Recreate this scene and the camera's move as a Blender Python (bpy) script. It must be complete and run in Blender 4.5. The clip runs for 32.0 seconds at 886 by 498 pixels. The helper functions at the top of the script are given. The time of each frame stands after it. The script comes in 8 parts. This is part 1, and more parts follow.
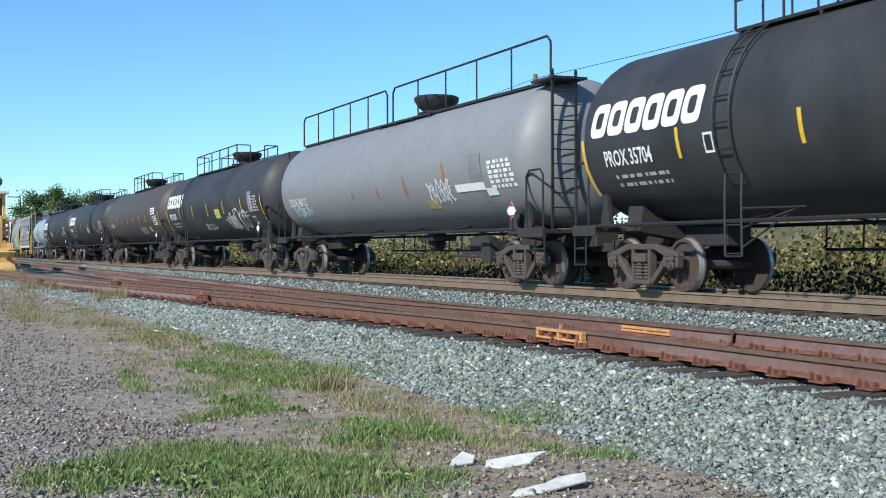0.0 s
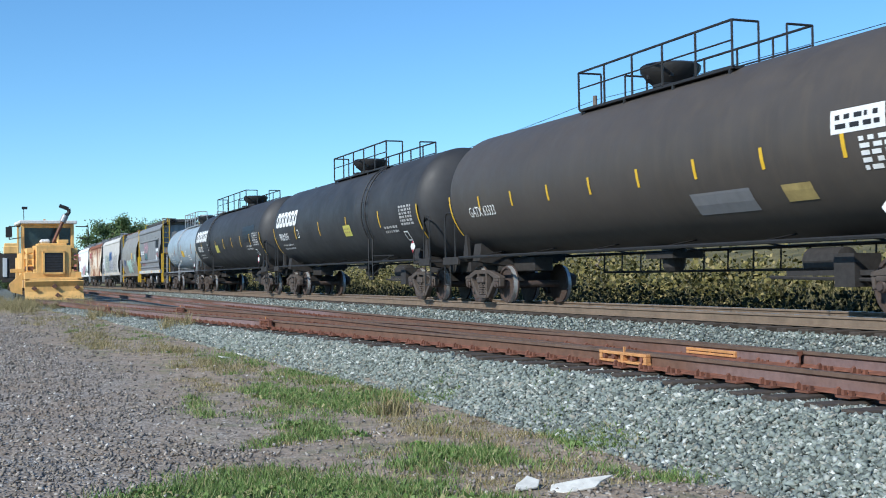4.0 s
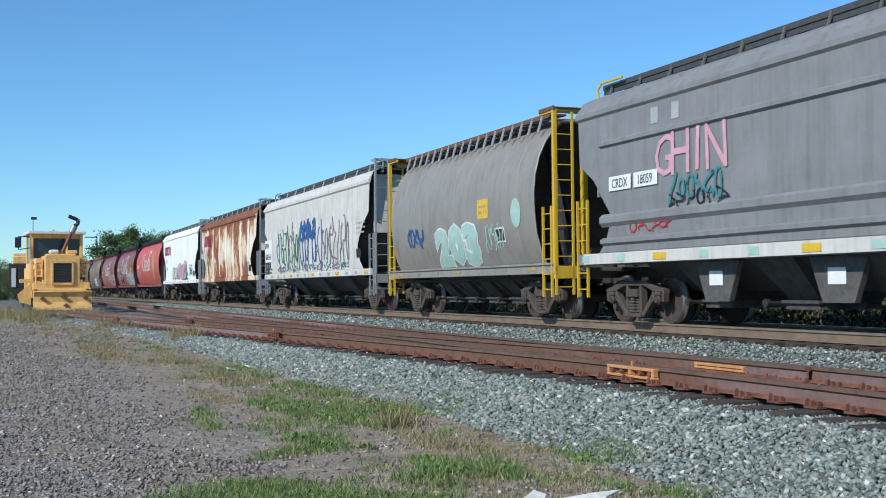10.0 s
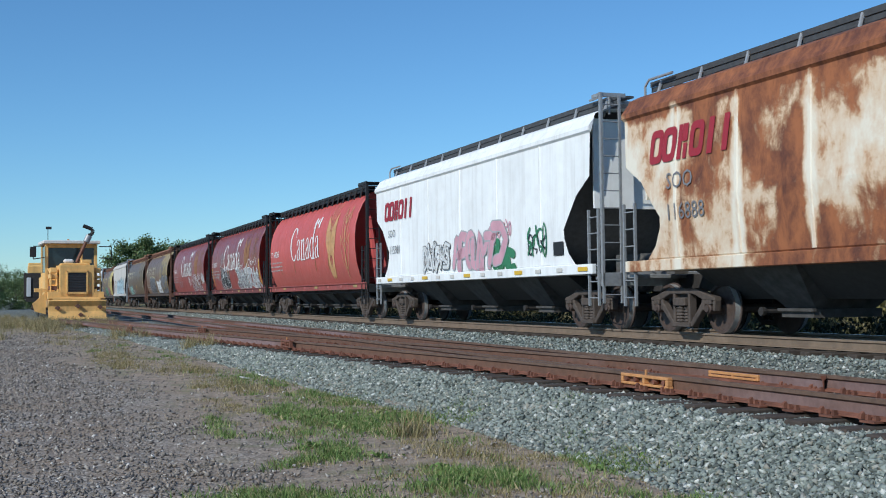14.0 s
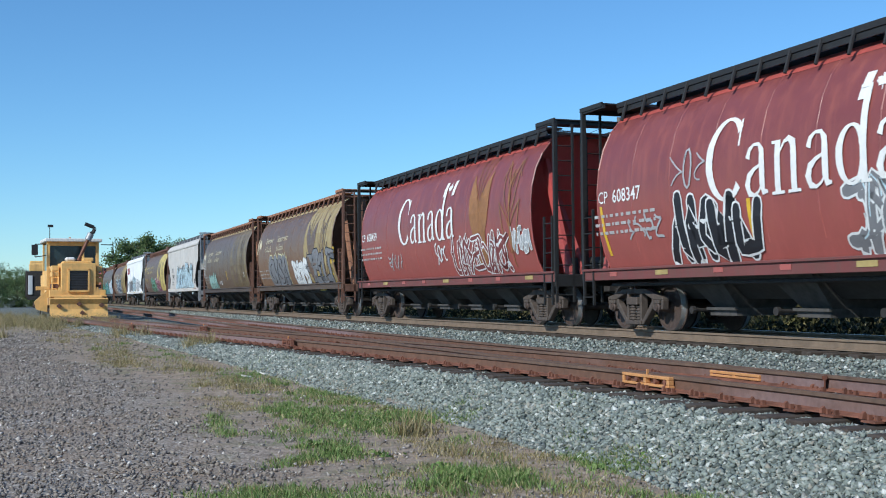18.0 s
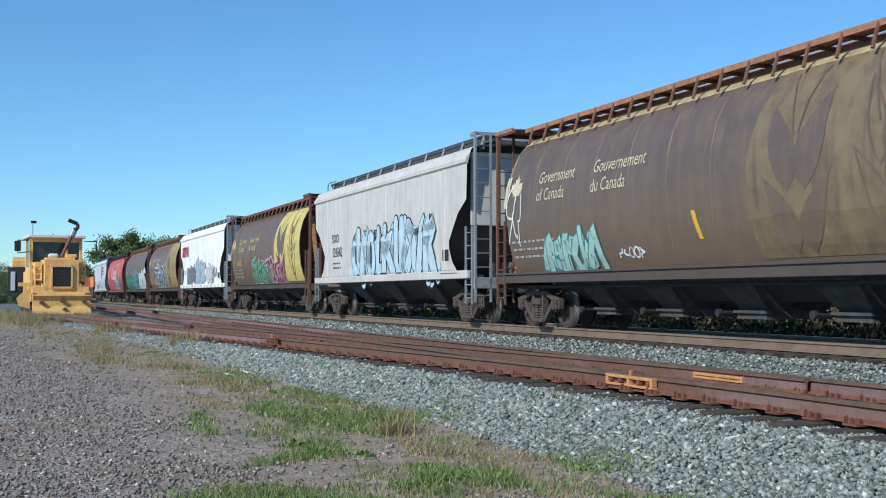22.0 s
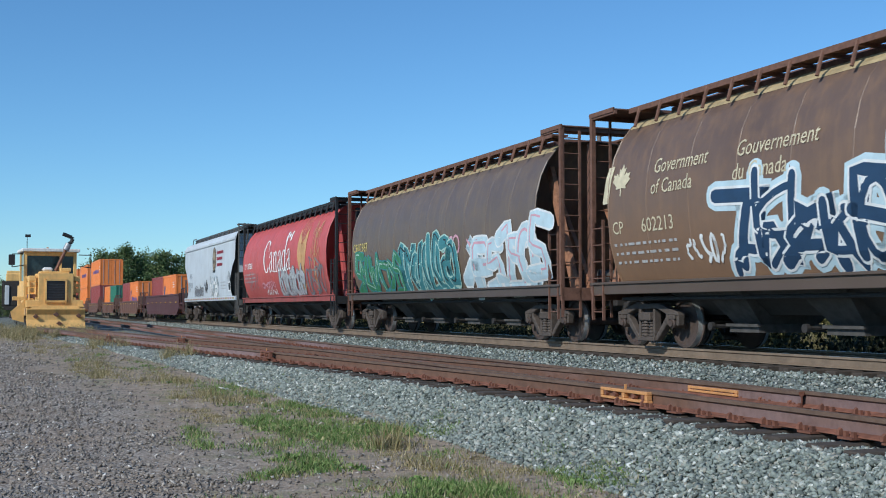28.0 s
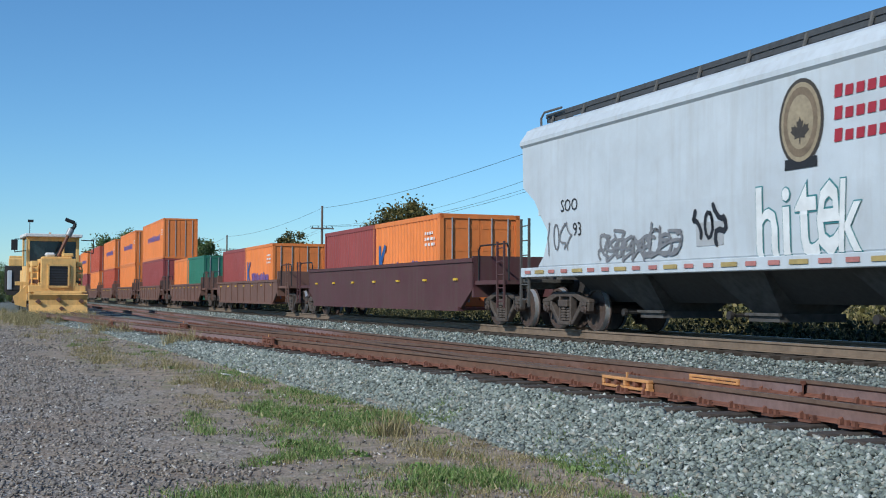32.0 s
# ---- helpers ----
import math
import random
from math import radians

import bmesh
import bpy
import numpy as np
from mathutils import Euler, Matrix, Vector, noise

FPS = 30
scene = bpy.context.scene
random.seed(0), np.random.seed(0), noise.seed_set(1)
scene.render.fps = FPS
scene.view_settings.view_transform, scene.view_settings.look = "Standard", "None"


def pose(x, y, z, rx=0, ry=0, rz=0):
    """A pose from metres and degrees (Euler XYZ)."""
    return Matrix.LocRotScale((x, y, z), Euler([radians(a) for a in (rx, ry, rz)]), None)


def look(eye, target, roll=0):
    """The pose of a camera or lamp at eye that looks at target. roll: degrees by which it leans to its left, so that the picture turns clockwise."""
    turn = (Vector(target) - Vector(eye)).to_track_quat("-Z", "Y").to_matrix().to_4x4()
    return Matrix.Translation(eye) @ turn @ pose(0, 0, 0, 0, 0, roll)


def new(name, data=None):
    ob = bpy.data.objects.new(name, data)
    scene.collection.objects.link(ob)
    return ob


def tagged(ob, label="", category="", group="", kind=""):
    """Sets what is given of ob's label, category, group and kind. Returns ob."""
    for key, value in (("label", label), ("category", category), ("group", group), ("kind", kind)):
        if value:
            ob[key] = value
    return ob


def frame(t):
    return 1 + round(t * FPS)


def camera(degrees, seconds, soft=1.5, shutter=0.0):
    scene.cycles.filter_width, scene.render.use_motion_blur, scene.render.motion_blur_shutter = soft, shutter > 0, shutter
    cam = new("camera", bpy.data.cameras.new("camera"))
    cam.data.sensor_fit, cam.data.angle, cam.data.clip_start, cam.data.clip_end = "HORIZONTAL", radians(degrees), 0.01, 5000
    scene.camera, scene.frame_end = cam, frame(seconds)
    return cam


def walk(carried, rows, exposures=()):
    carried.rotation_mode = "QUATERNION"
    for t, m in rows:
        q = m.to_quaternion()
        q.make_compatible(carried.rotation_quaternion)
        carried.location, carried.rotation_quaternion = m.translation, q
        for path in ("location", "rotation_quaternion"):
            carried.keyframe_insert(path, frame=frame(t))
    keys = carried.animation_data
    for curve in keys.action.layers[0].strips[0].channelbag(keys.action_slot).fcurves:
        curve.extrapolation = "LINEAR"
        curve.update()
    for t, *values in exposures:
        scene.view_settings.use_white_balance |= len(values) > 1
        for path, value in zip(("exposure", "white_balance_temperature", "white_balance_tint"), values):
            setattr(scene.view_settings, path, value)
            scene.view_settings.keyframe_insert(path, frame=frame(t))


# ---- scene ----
cam = camera(41.3, 32.0, soft=1.0, shutter=0.06)
# a hand-held camera that stands still: seconds, heading, tilt, lean
TURNS = (
    (0.0, -23.81, 0.06, 0.20), (0.5, -23.37, 0.16, 0.35), (1.0, -22.76, 0.54, 0.38), (1.5, -22.60, 0.78, 0.44),
    (2.0, -22.26, 0.98, 0.53), (2.5, -21.66, 1.23, 0.70), (3.0, -21.11, 1.30, 0.66), (3.5, -20.94, 1.12, 0.88),
    (5.5, -20.28, 2.00, 0.65), (6.0, -20.13, 1.88, 0.62), (6.5, -20.06, 1.80, 0.70), (7.0, -20.19, 1.98, 0.72),
    (7.5, -20.47, 1.96, 0.72), (8.0, -20.70, 2.09, 0.53), (8.5, -20.52, 2.09, 0.49), (9.0, -20.46, 2.09, 0.61),
    (9.5, -20.47, 1.92, 0.62), (10.0, -20.43, 1.88, 0.54), (10.5, -20.41, 1.76, 0.57), (11.0, -20.36, 1.54, 0.48),
    (11.5, -20.21, 1.40, 0.41), (12.0, -19.95, 1.61, 0.52), (12.5, -19.82, 2.08, 0.55), (13.0, -19.96, 2.34, 0.52),
    (13.5, -20.15, 2.31, 0.67), (14.0, -19.78, 2.31, 0.63), (14.5, -20.00, 2.45, 0.73), (16.5, -19.72, 1.83, 0.30),
    (17.0, -19.69, 2.04, 0.44), (17.5, -19.68, 2.14, 0.50), (18.0, -19.71, 2.26, 0.49), (18.5, -19.86, 2.32, 0.43),
    (19.0, -19.95, 2.35, 0.37), (19.5, -20.01, 2.27, 0.35), (20.0, -20.11, 2.17, 0.31), (20.5, -20.11, 2.13, 0.29),
    (21.0, -20.21, 2.03, 0.18), (21.5, -20.38, 2.04, -0.01), (22.0, -20.47, 2.25, -0.01), (22.5, -20.52, 2.28, 0.03),
    (23.0, -20.64, 2.18, 0.10), (23.5, -20.63, 2.17, -0.03), (24.0, -20.59, 2.07, 0.02), (24.5, -20.65, 2.07, -0.01),
    (26.5, -20.56, 2.62, 0.03), (27.0, -20.63, 2.80, 0.12), (27.5, -20.64, 2.90, 0.06), (28.0, -20.72, 2.91, 0.03),
    (28.5, -20.68, 2.73, 0.05), (29.0, -20.50, 2.41, 0.01), (29.5, -20.56, 2.20, 0.05), (30.0, -20.72, 2.08, 0.01),
    (30.5, -20.69, 2.03, -0.11), (31.0, -20.79, 2.13, -0.20), (31.5, -20.71, 2.27, -0.33), (32.0, -20.62, 2.29, -0.27),)
EYE = (0.0, 0.0, 1.65)
walk(cam, [(t, pose(*EYE, 90 + tilt, lean, yaw)) for t, yaw, tilt, lean in TURNS],
     [(0, 0.36, 5980, 7), (3, 0.28, 5900, 7), (6, 0.23, 5830, 7), (9, 0.12, 5830, 7), (11, 0.0, 5830, 7), (12.5, -0.07, 5830, 7), (14, -0.18, 5830, 7), (15.5, -0.08, 5830, 7), (17, 0.01, 5830, 7), (21, 0.09, 5830, 7), (22.5, 0.03, 5830, 7), (24, -0.12, 5830, 7), (26.2, -0.28, 5830, 7), (27, -0.38, 5830, 7), (28, -0.10, 5830, 7), (29, 0.02, 5830, 7), (30, 0.06, 5830, 7), (31, 0.02, 5830, 7), (32, -0.14, 5830, 7)])

# ---- light ----
SUN_DIR = Vector((-0.78, -0.40, 0.60)).normalized()   # towards the sun
elev = math.asin(SUN_DIR.z)
azim = math.atan2(SUN_DIR.x, SUN_DIR.y)
world = bpy.data.worlds.new("sky")
scene.world = world
world.use_nodes = True
wn = world.node_tree
sky = wn.nodes.new("ShaderNodeTexSky")
sky.sky_type, sky.sun_disc = "NISHITA", False
sky.sun_elevation, sky.sun_rotation = elev, azim
sky.altitude, sky.air_density, sky.dust_density, sky.ozone_density = 0.0, 1.0, 0.0, 5.0
clear = wn.nodes.new("ShaderNodeMix")          # a clean, slightly cyan autumn sky
clear.data_type, clear.blend_type = "RGBA", "MULTIPLY"
clear.inputs[0].default_value, clear.inputs[7].default_value = 1.0, (0.78, 0.98, 1.05, 1)
wn.links.new(sky.outputs[0], clear.inputs[6])
wn.links.new(clear.outputs[2], wn.nodes["Background"].inputs[0])
wn.nodes["Background"].inputs[1].default_value = 0.12
sun = new("sun", bpy.data.lights.new("sun", "SUN"))
sun.data.energy, sun.data.angle, sun.data.color = 4.1, radians(0.55), (1.0, 0.92, 0.79)
sun.matrix_world = look((0, 0, 60), Vector((0, 0, 60)) - SUN_DIR)
scene.view_settings.exposure = 0.0

# ---- materials ----


def ramp(nt, fac, stops):
    r = nt.nodes.new("ShaderNodeValToRGB")
    while len(r.color_ramp.elements) < len(stops):
        r.color_ramp.elements.new(0.5)
    for e, (p, c) in zip(r.color_ramp.elements, stops):
        e.position, e.color = p, (*c, 1) if len(c) == 3 else c
    nt.links.new(fac, r.inputs[0])
    return r.outputs[0]


def blend(nt, fac, a, b, mode="MIX"):
    m = nt.nodes.new("ShaderNodeMix")
    m.data_type, m.blend_type = "RGBA", mode
    for sock, v in ((m.inputs[0], fac), (m.inputs[6], a), (m.inputs[7], b)):
        if isinstance(v, bpy.types.NodeSocket):
            nt.links.new(v, sock)
        elif isinstance(v, (int, float)):
            sock.default_value = v
        else:
            sock.default_value = (*v, 1)
    return m.outputs[2]


def noise_at(nt, vec, scale, detail=4, rough=0.55, distort=0.0):
    n = nt.nodes.new("ShaderNodeTexNoise")
    n.inputs["Scale"].default_value, n.inputs["Detail"].default_value = scale, detail
    n.inputs["Roughness"].default_value, n.inputs["Distortion"].default_value = rough, distort
    nt.links.new(vec, n.inputs["Vector"])
    return n.outputs[0]


def math_node(nt, op, a, b=0.0):
    m = nt.nodes.new("ShaderNodeMath")
    m.operation = op
    for sock, v in zip(m.inputs, (a, b)):
        if isinstance(v, bpy.types.NodeSocket):
            nt.links.new(v, sock)
        else:
            sock.default_value = v
    return m.outputs[0]


def place(nt, scale=(1, 1, 1), random_shift=0.0):
    tc = nt.nodes.new("ShaderNodeTexCoord")
    mp = nt.nodes.new("ShaderNodeMapping")
    mp.inputs["Scale"].default_value = scale
    nt.links.new(tc.outputs["Object"], mp.inputs["Vector"])
    if random_shift:
        oi = nt.nodes.new("ShaderNodeObjectInfo")
        v = math_node(nt, "MULTIPLY", oi.outputs["Random"], random_shift)
        nt.links.new(v, mp.inputs["Location"])
    return mp.outputs[0]


def start(name):
    m = bpy.data.materials.new(name)
    m.use_nodes = True
    nt = m.node_tree
    return m, nt, nt.nodes["Principled BSDF"]


def relief(nt, bsdf, height, strength, distance=0.02):
    b = nt.nodes.new("ShaderNodeBump")
    b.inputs["Strength"].default_value, b.inputs["Distance"].default_value = strength, distance
    nt.links.new(height, b.inputs["Height"])
    nt.links.new(b.outputs[0], bsdf.inputs["Normal"])


def paint(name, color, rough=0.5, metal=0.0, dirt=(0.10, 0.08, 0.06), soil=0.35, streaks=0.3, rust=0.0, fade=0.15, bump=0.08, low=None):
    """Weathered paint: faded patches, dust, vertical runs, rust spots, a second tone fading in on the lower sides."""
    m, nt, bs = start(name)
    v = place(nt, random_shift=50.0)
    vs = place(nt, (3.0, 3.0, 0.22), random_shift=50.0)
    c = tuple(color)
    big = noise_at(nt, v, 0.7, 5, 0.6)
    col = blend(nt, ramp(nt, big, ((0.35, (0, 0, 0)), (0.7, (1, 1, 1)))), c, tuple(min(1, x * (1 + fade) + 0.03 * fade) for x in c))
    run = noise_at(nt, vs, 1.6, 6, 0.6)
    f = math_node(nt, "MULTIPLY", ramp(nt, run, ((0.48, (0, 0, 0)), (0.72, (1, 1, 1)))), streaks)
    col = blend(nt, f, col, dirt)
    dust = noise_at(nt, v, 2.3, 8, 0.68)
    f = math_node(nt, "MULTIPLY", ramp(nt, dust, ((0.45, (0, 0, 0)), (0.75, (1, 1, 1)))), soil)
    col = blend(nt, f, col, dirt)
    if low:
        low_colour, z0, z1, amount = low
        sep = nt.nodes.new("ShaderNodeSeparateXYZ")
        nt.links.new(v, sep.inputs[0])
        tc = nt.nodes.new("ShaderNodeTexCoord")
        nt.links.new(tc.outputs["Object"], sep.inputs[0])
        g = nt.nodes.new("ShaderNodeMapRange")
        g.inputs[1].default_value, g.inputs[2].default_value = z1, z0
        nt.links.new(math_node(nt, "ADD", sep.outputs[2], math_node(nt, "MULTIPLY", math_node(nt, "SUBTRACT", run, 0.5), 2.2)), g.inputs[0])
        col = blend(nt, math_node(nt, "MULTIPLY", g.outputs[0], amount), col, low_colour)
    if rust:
        spot = noise_at(nt, v, 3.5, 9, 0.7, 0.4)
        lo = 0.72 - 0.3 * rust
        f = ramp(nt, spot, ((lo, (0, 0, 0)), (lo + 0.08, (1, 1, 1))))
        col = blend(nt, f, col, (0.16, 0.055, 0.022))
    nt.links.new(col, bs.inputs["Base Color"])
    fine = noise_at(nt, v, 40, 3)
    r = nt.nodes.new("ShaderNodeMapRange")
    r.inputs[3].default_value, r.inputs[4].default_value = max(0.05, rough - 0.12), min(1, rough + 0.2)
    nt.links.new(dust, r.inputs[0])
    nt.links.new(r.outputs[0], bs.inputs["Roughness"])
    bs.inputs["Metallic"].default_value = metal
    relief(nt, bs, math_node(nt, "ADD", fine, math_node(nt, "MULTIPLY", big, 3.0)), bump)
    return m


def plain(name, color, rough=0.6, metal=0.0, var=0.2, scale=9.0):
    m, nt, bs = start(name)
    v = place(nt, random_shift=30.0)
    n = noise_at(nt, v, scale, 6, 0.65)
    col = blend(nt, ramp(nt, n, ((0.3, (0, 0, 0)), (0.72, (1, 1, 1)))), tuple(x * (1 - var) for x in color), tuple(min(1, x * (1 + var)) for x in color))
    nt.links.new(col, bs.inputs["Base Color"])
    bs.inputs["Roughness"].default_value, bs.inputs["Metallic"].default_value = rough, metal
    relief(nt, bs, n, 0.15, 0.01)
    return m


def rusty_cream(name):
    """Cream paint eaten by rust that runs down in broad bands."""
    m, nt, bs = start(name)
    v = place(nt)
    vs = place(nt, (1.0, 1.0, 0.55))
    vb = place(nt, (0.1, 0.60, 0.45))
    bands = noise_at(nt, vb, 1.1, 3, 0.5)
    runs = noise_at(nt, vs, 2.6, 9, 0.74, 0.3)
    spots = noise_at(nt, v, 2.2, 10, 0.72, 0.5)
    sep = nt.nodes.new("ShaderNodeSeparateXYZ")
    nt.links.new(v, sep.inputs[0])
    top = math_node(nt, "MULTIPLY", math_node(nt, "MAXIMUM", math_node(nt, "SUBTRACT", sep.outputs[2], 3.95), 0.0), 0.55)
    s = math_node(nt, "ADD", math_node(nt, "MULTIPLY", runs, 0.6), math_node(nt, "MULTIPLY", spots, 0.4))
    s = math_node(nt, "ADD", math_node(nt, "MULTIPLY", s, 0.50), math_node(nt, "MULTIPLY", bands, 0.50))
    s = math_node(nt, "ADD", s, top)
    upper = math_node(nt, "MAXIMUM", math_node(nt, "SUBTRACT", sep.outputs[2], 3.1), 0.0)
    lower = math_node(nt, "MAXIMUM", math_node(nt, "SUBTRACT", 2.3, sep.outputs[2]), 0.0)
    s = math_node(nt, "ADD", s, math_node(nt, "ADD", math_node(nt, "MULTIPLY", upper, 0.055), math_node(nt, "MULTIPLY", lower, 0.05)))
    ends = math_node(nt, "MAXIMUM", math_node(nt, "SUBTRACT", math_node(nt, "ABSOLUTE", sep.outputs[1]), 4.6), 0.0)
    s = math_node(nt, "SUBTRACT", s, math_node(nt, "MULTIPLY", ends, 0.03))
    near_rib = math_node(nt, "MAXIMUM", math_node(nt, "SUBTRACT", math_node(nt, "COSINE", math_node(nt, "MULTIPLY", sep.outputs[1], 3.298)), 0.78), 0.0)
    s = math_node(nt, "SUBTRACT", s, math_node(nt, "MULTIPLY", near_rib, 0.42))     # paint holds along the ribs
    f = ramp(nt, s, ((0.488, (0, 0, 0)), (0.545, (1, 1, 1))))
    cream = blend(nt, spots, (0.72, 0.63, 0.48), (0.86, 0.82, 0.72))
    rust = blend(nt, ramp(nt, runs, ((0.38, (0, 0, 0)), (0.62, (1, 1, 1)))), (0.115, 0.040, 0.024), (0.36, 0.130, 0.050))
    halo = ramp(nt, s, ((0.41, (0, 0, 0)), (0.52, (1, 1, 1))))
    cream = blend(nt, math_node(nt, "MULTIPLY", halo, 0.75), cream, (0.56, 0.29, 0.10))
    nt.links.new(blend(nt, f, cream, rust), bs.inputs["Base Color"])
    bs.inputs["Roughness"].default_value = 0.72
    relief(nt, bs, s, 0.25)
    return m


def rail_side(name):
    """Rusted rail web: brown, with a long stretch of mauve scale."""
    m, nt, bs = start(name)
    v = place(nt)
    vl = place(nt, (1.0, 0.25, 1.0))
    grain = noise_at(nt, v, 7.0, 7, 0.7)
    brown = blend(nt, ramp(nt, grain, ((0.32, (0, 0, 0)), (0.7, (1, 1, 1)))), (0.115, 0.062, 0.042), (0.20, 0.105, 0.068))
    mauve = blend(nt, ramp(nt, grain, ((0.32, (0, 0, 0)), (0.7, (1, 1, 1)))), (0.19, 0.125, 0.12), (0.29, 0.20, 0.195))
    f = ramp(nt, noise_at(nt, vl, 0.42, 4, 0.55), ((0.46, (0, 0, 0)), (0.56, (1, 1, 1))))
    nt.links.new(blend(nt, f, brown, mauve), bs.inputs["Base Color"])
    bs.inputs["Roughness"].default_value, bs.inputs["Metallic"].default_value = 0.75, 0.1
    relief(nt, bs, grain, 0.2, 0.01)
    return m


M = {}
M["black_tank"] = paint("black_tank_paint", (0.023, 0.023, 0.025), 0.56, soil=0.25, streaks=0.25, dirt=(0.055, 0.05, 0.046), fade=0.5)
M["grey_tank"] = paint("grey_tank_paint", (0.225, 0.228, 0.236), 0.5, soil=0.15, streaks=0.08, rust=0.03, fade=0.08)
M["brown_tank"] = paint("brown_tank_paint", (0.060, 0.050, 0.043), 0.55, soil=0.35, streaks=0.35)
M["silver_tank"] = paint("blue_grey_tank_paint", (0.32, 0.385, 0.43), 0.42, soil=0.2, streaks=0.25, rust=0.08)
M["grey_hopper"] = paint("dark_grey_hopper_paint", (0.225, 0.225, 0.227), 0.5, soil=0.35, streaks=0.5, dirt=(0.13, 0.122, 0.112))
M["taupe_hopper"] = paint("taupe_hopper_paint", (0.265, 0.246, 0.220), 0.45, soil=0.3, streaks=0.4, dirt=(0.15, 0.125, 0.10))
M["light_hopper"] = paint("light_grey_hopper_paint", (0.60, 0.575, 0.53), 0.6, soil=0.22, streaks=0.3, dirt=(0.22, 0.17, 0.12))
M["soo_hopper"] = paint("pale_grey_hopper_paint", (0.56, 0.53, 0.49), 0.6, soil=0.18, streaks=0.25, dirt=(0.2, 0.17, 0.14))
M["white_hopper"] = paint("white_hopper_paint", (0.84, 0.85, 0.84), 0.55, soil=0.12, streaks=0.2, dirt=(0.25, 0.2, 0.15))
M["crest_hopper"] = paint("bluish_white_hopper_paint", (0.50, 0.54, 0.57), 0.55, soil=0.12, streaks=0.18, dirt=(0.25, 0.2, 0.15))
M["rust_hopper"] = rusty_cream("rust_eaten_cream_paint")
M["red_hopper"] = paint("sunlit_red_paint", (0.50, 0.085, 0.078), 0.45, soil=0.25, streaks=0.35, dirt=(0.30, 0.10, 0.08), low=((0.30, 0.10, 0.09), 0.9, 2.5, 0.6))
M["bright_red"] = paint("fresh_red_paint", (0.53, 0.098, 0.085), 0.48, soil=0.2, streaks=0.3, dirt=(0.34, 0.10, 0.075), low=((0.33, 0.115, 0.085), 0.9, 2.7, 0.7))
# low: bright pinkish sheen of the lower side put into the paint
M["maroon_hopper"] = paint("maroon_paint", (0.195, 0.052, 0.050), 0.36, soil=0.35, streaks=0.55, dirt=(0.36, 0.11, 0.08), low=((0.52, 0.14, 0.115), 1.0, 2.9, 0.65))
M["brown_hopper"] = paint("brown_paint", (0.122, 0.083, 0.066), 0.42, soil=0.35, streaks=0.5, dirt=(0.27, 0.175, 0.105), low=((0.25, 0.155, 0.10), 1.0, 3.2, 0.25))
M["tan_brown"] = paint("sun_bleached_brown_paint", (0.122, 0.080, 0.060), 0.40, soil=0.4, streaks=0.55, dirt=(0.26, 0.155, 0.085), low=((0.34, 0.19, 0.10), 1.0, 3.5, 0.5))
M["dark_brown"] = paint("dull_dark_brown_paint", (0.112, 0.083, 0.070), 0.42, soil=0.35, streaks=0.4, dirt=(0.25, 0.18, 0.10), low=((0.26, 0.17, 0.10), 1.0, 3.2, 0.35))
M["faded_gold"] = paint("faded_gold_paint", (0.36, 0.275, 0.125), 0.5, soil=0.5, streaks=0.75, dirt=(0.16, 0.105, 0.06))
M["worn_panel"] = paint("scuffed_gold_paint", (0.20, 0.15, 0.08), 0.45, soil=0.75, streaks=0.9, dirt=(0.105, 0.075, 0.06))
M["well_maroon"] = paint("maroon_well_paint", (0.085, 0.030, 0.032), 0.65, soil=0.4, streaks=0.4)
M["well_brown"] = paint("brown_well_paint", (0.16, 0.080, 0.058), 0.65, soil=0.4, streaks=0.4)
M["box_orange"] = paint("orange_container_paint", (0.74, 0.21, 0.045), 0.5, soil=0.12, streaks=0.15)
M["box_maroon"] = paint("maroon_container_paint", (0.27, 0.052, 0.046), 0.5, soil=0.15, streaks=0.15)
M["box_red"] = paint("red_container_paint", (0.42, 0.07, 0.03), 0.5, soil=0.15, streaks=0.15)
M["box_green"] = paint("green_container_paint", (0.03, 0.16, 0.10), 0.5, soil=0.12, streaks=0.15)
M["yellow"] = paint("yellow_steel_paint", (0.62, 0.40, 0.025), 0.5, soil=0.2, streaks=0.2)
M["loco_yellow"] = paint("faded_yellow_machine_paint", (0.78, 0.47, 0.155), 0.55, soil=0.3, streaks=0.25, rust=0.08)
M["dark_steel"] = plain("dark_steel", (0.028, 0.027, 0.027), 0.6, 0.2)
M["rust_steel"] = plain("rust_brown_steel", (0.165, 0.083, 0.056), 0.75, 0.1, 0.35)
M["walk_rust"] = plain("orange_rusted_walkway", (0.34, 0.165, 0.095), 0.8, 0.0, 0.35)
M["bay"] = plain("road_dusted_hopper_bay", (0.075, 0.070, 0.066), 0.8, 0.0, 0.4, 5.0)
M["tan_edge"] = plain("faded_tan_roof_edge", (0.40, 0.31, 0.17), 0.7, 0.0, 0.35, 3.0)
M["red_edge"] = plain("bright_red_roof_edge", (0.38, 0.075, 0.06), 0.6, 0.0, 0.2, 3.0)
M["under"] = plain("road_grimed_steel", (0.035, 0.031, 0.029), 0.8, 0.1, 0.35)
M["truck"] = plain("cast_truck_steel", (0.088, 0.069, 0.058), 0.8, 0.1, 0.3)
M["wheel"] = plain("worn_wheel_steel", (0.085, 0.060, 0.050), 0.65, 0.2, 0.3)
M["tread"] = plain("polished_tread", (0.62, 0.61, 0.60), 0.40, 0.6, 0.1)
# near-black sheet; also stands for shade under and inside the hopper bodies
M["slope"] = plain("dark_sheet_and_shade", (0.045, 0.046, 0.048), 0.6, 0.0, 0.3)
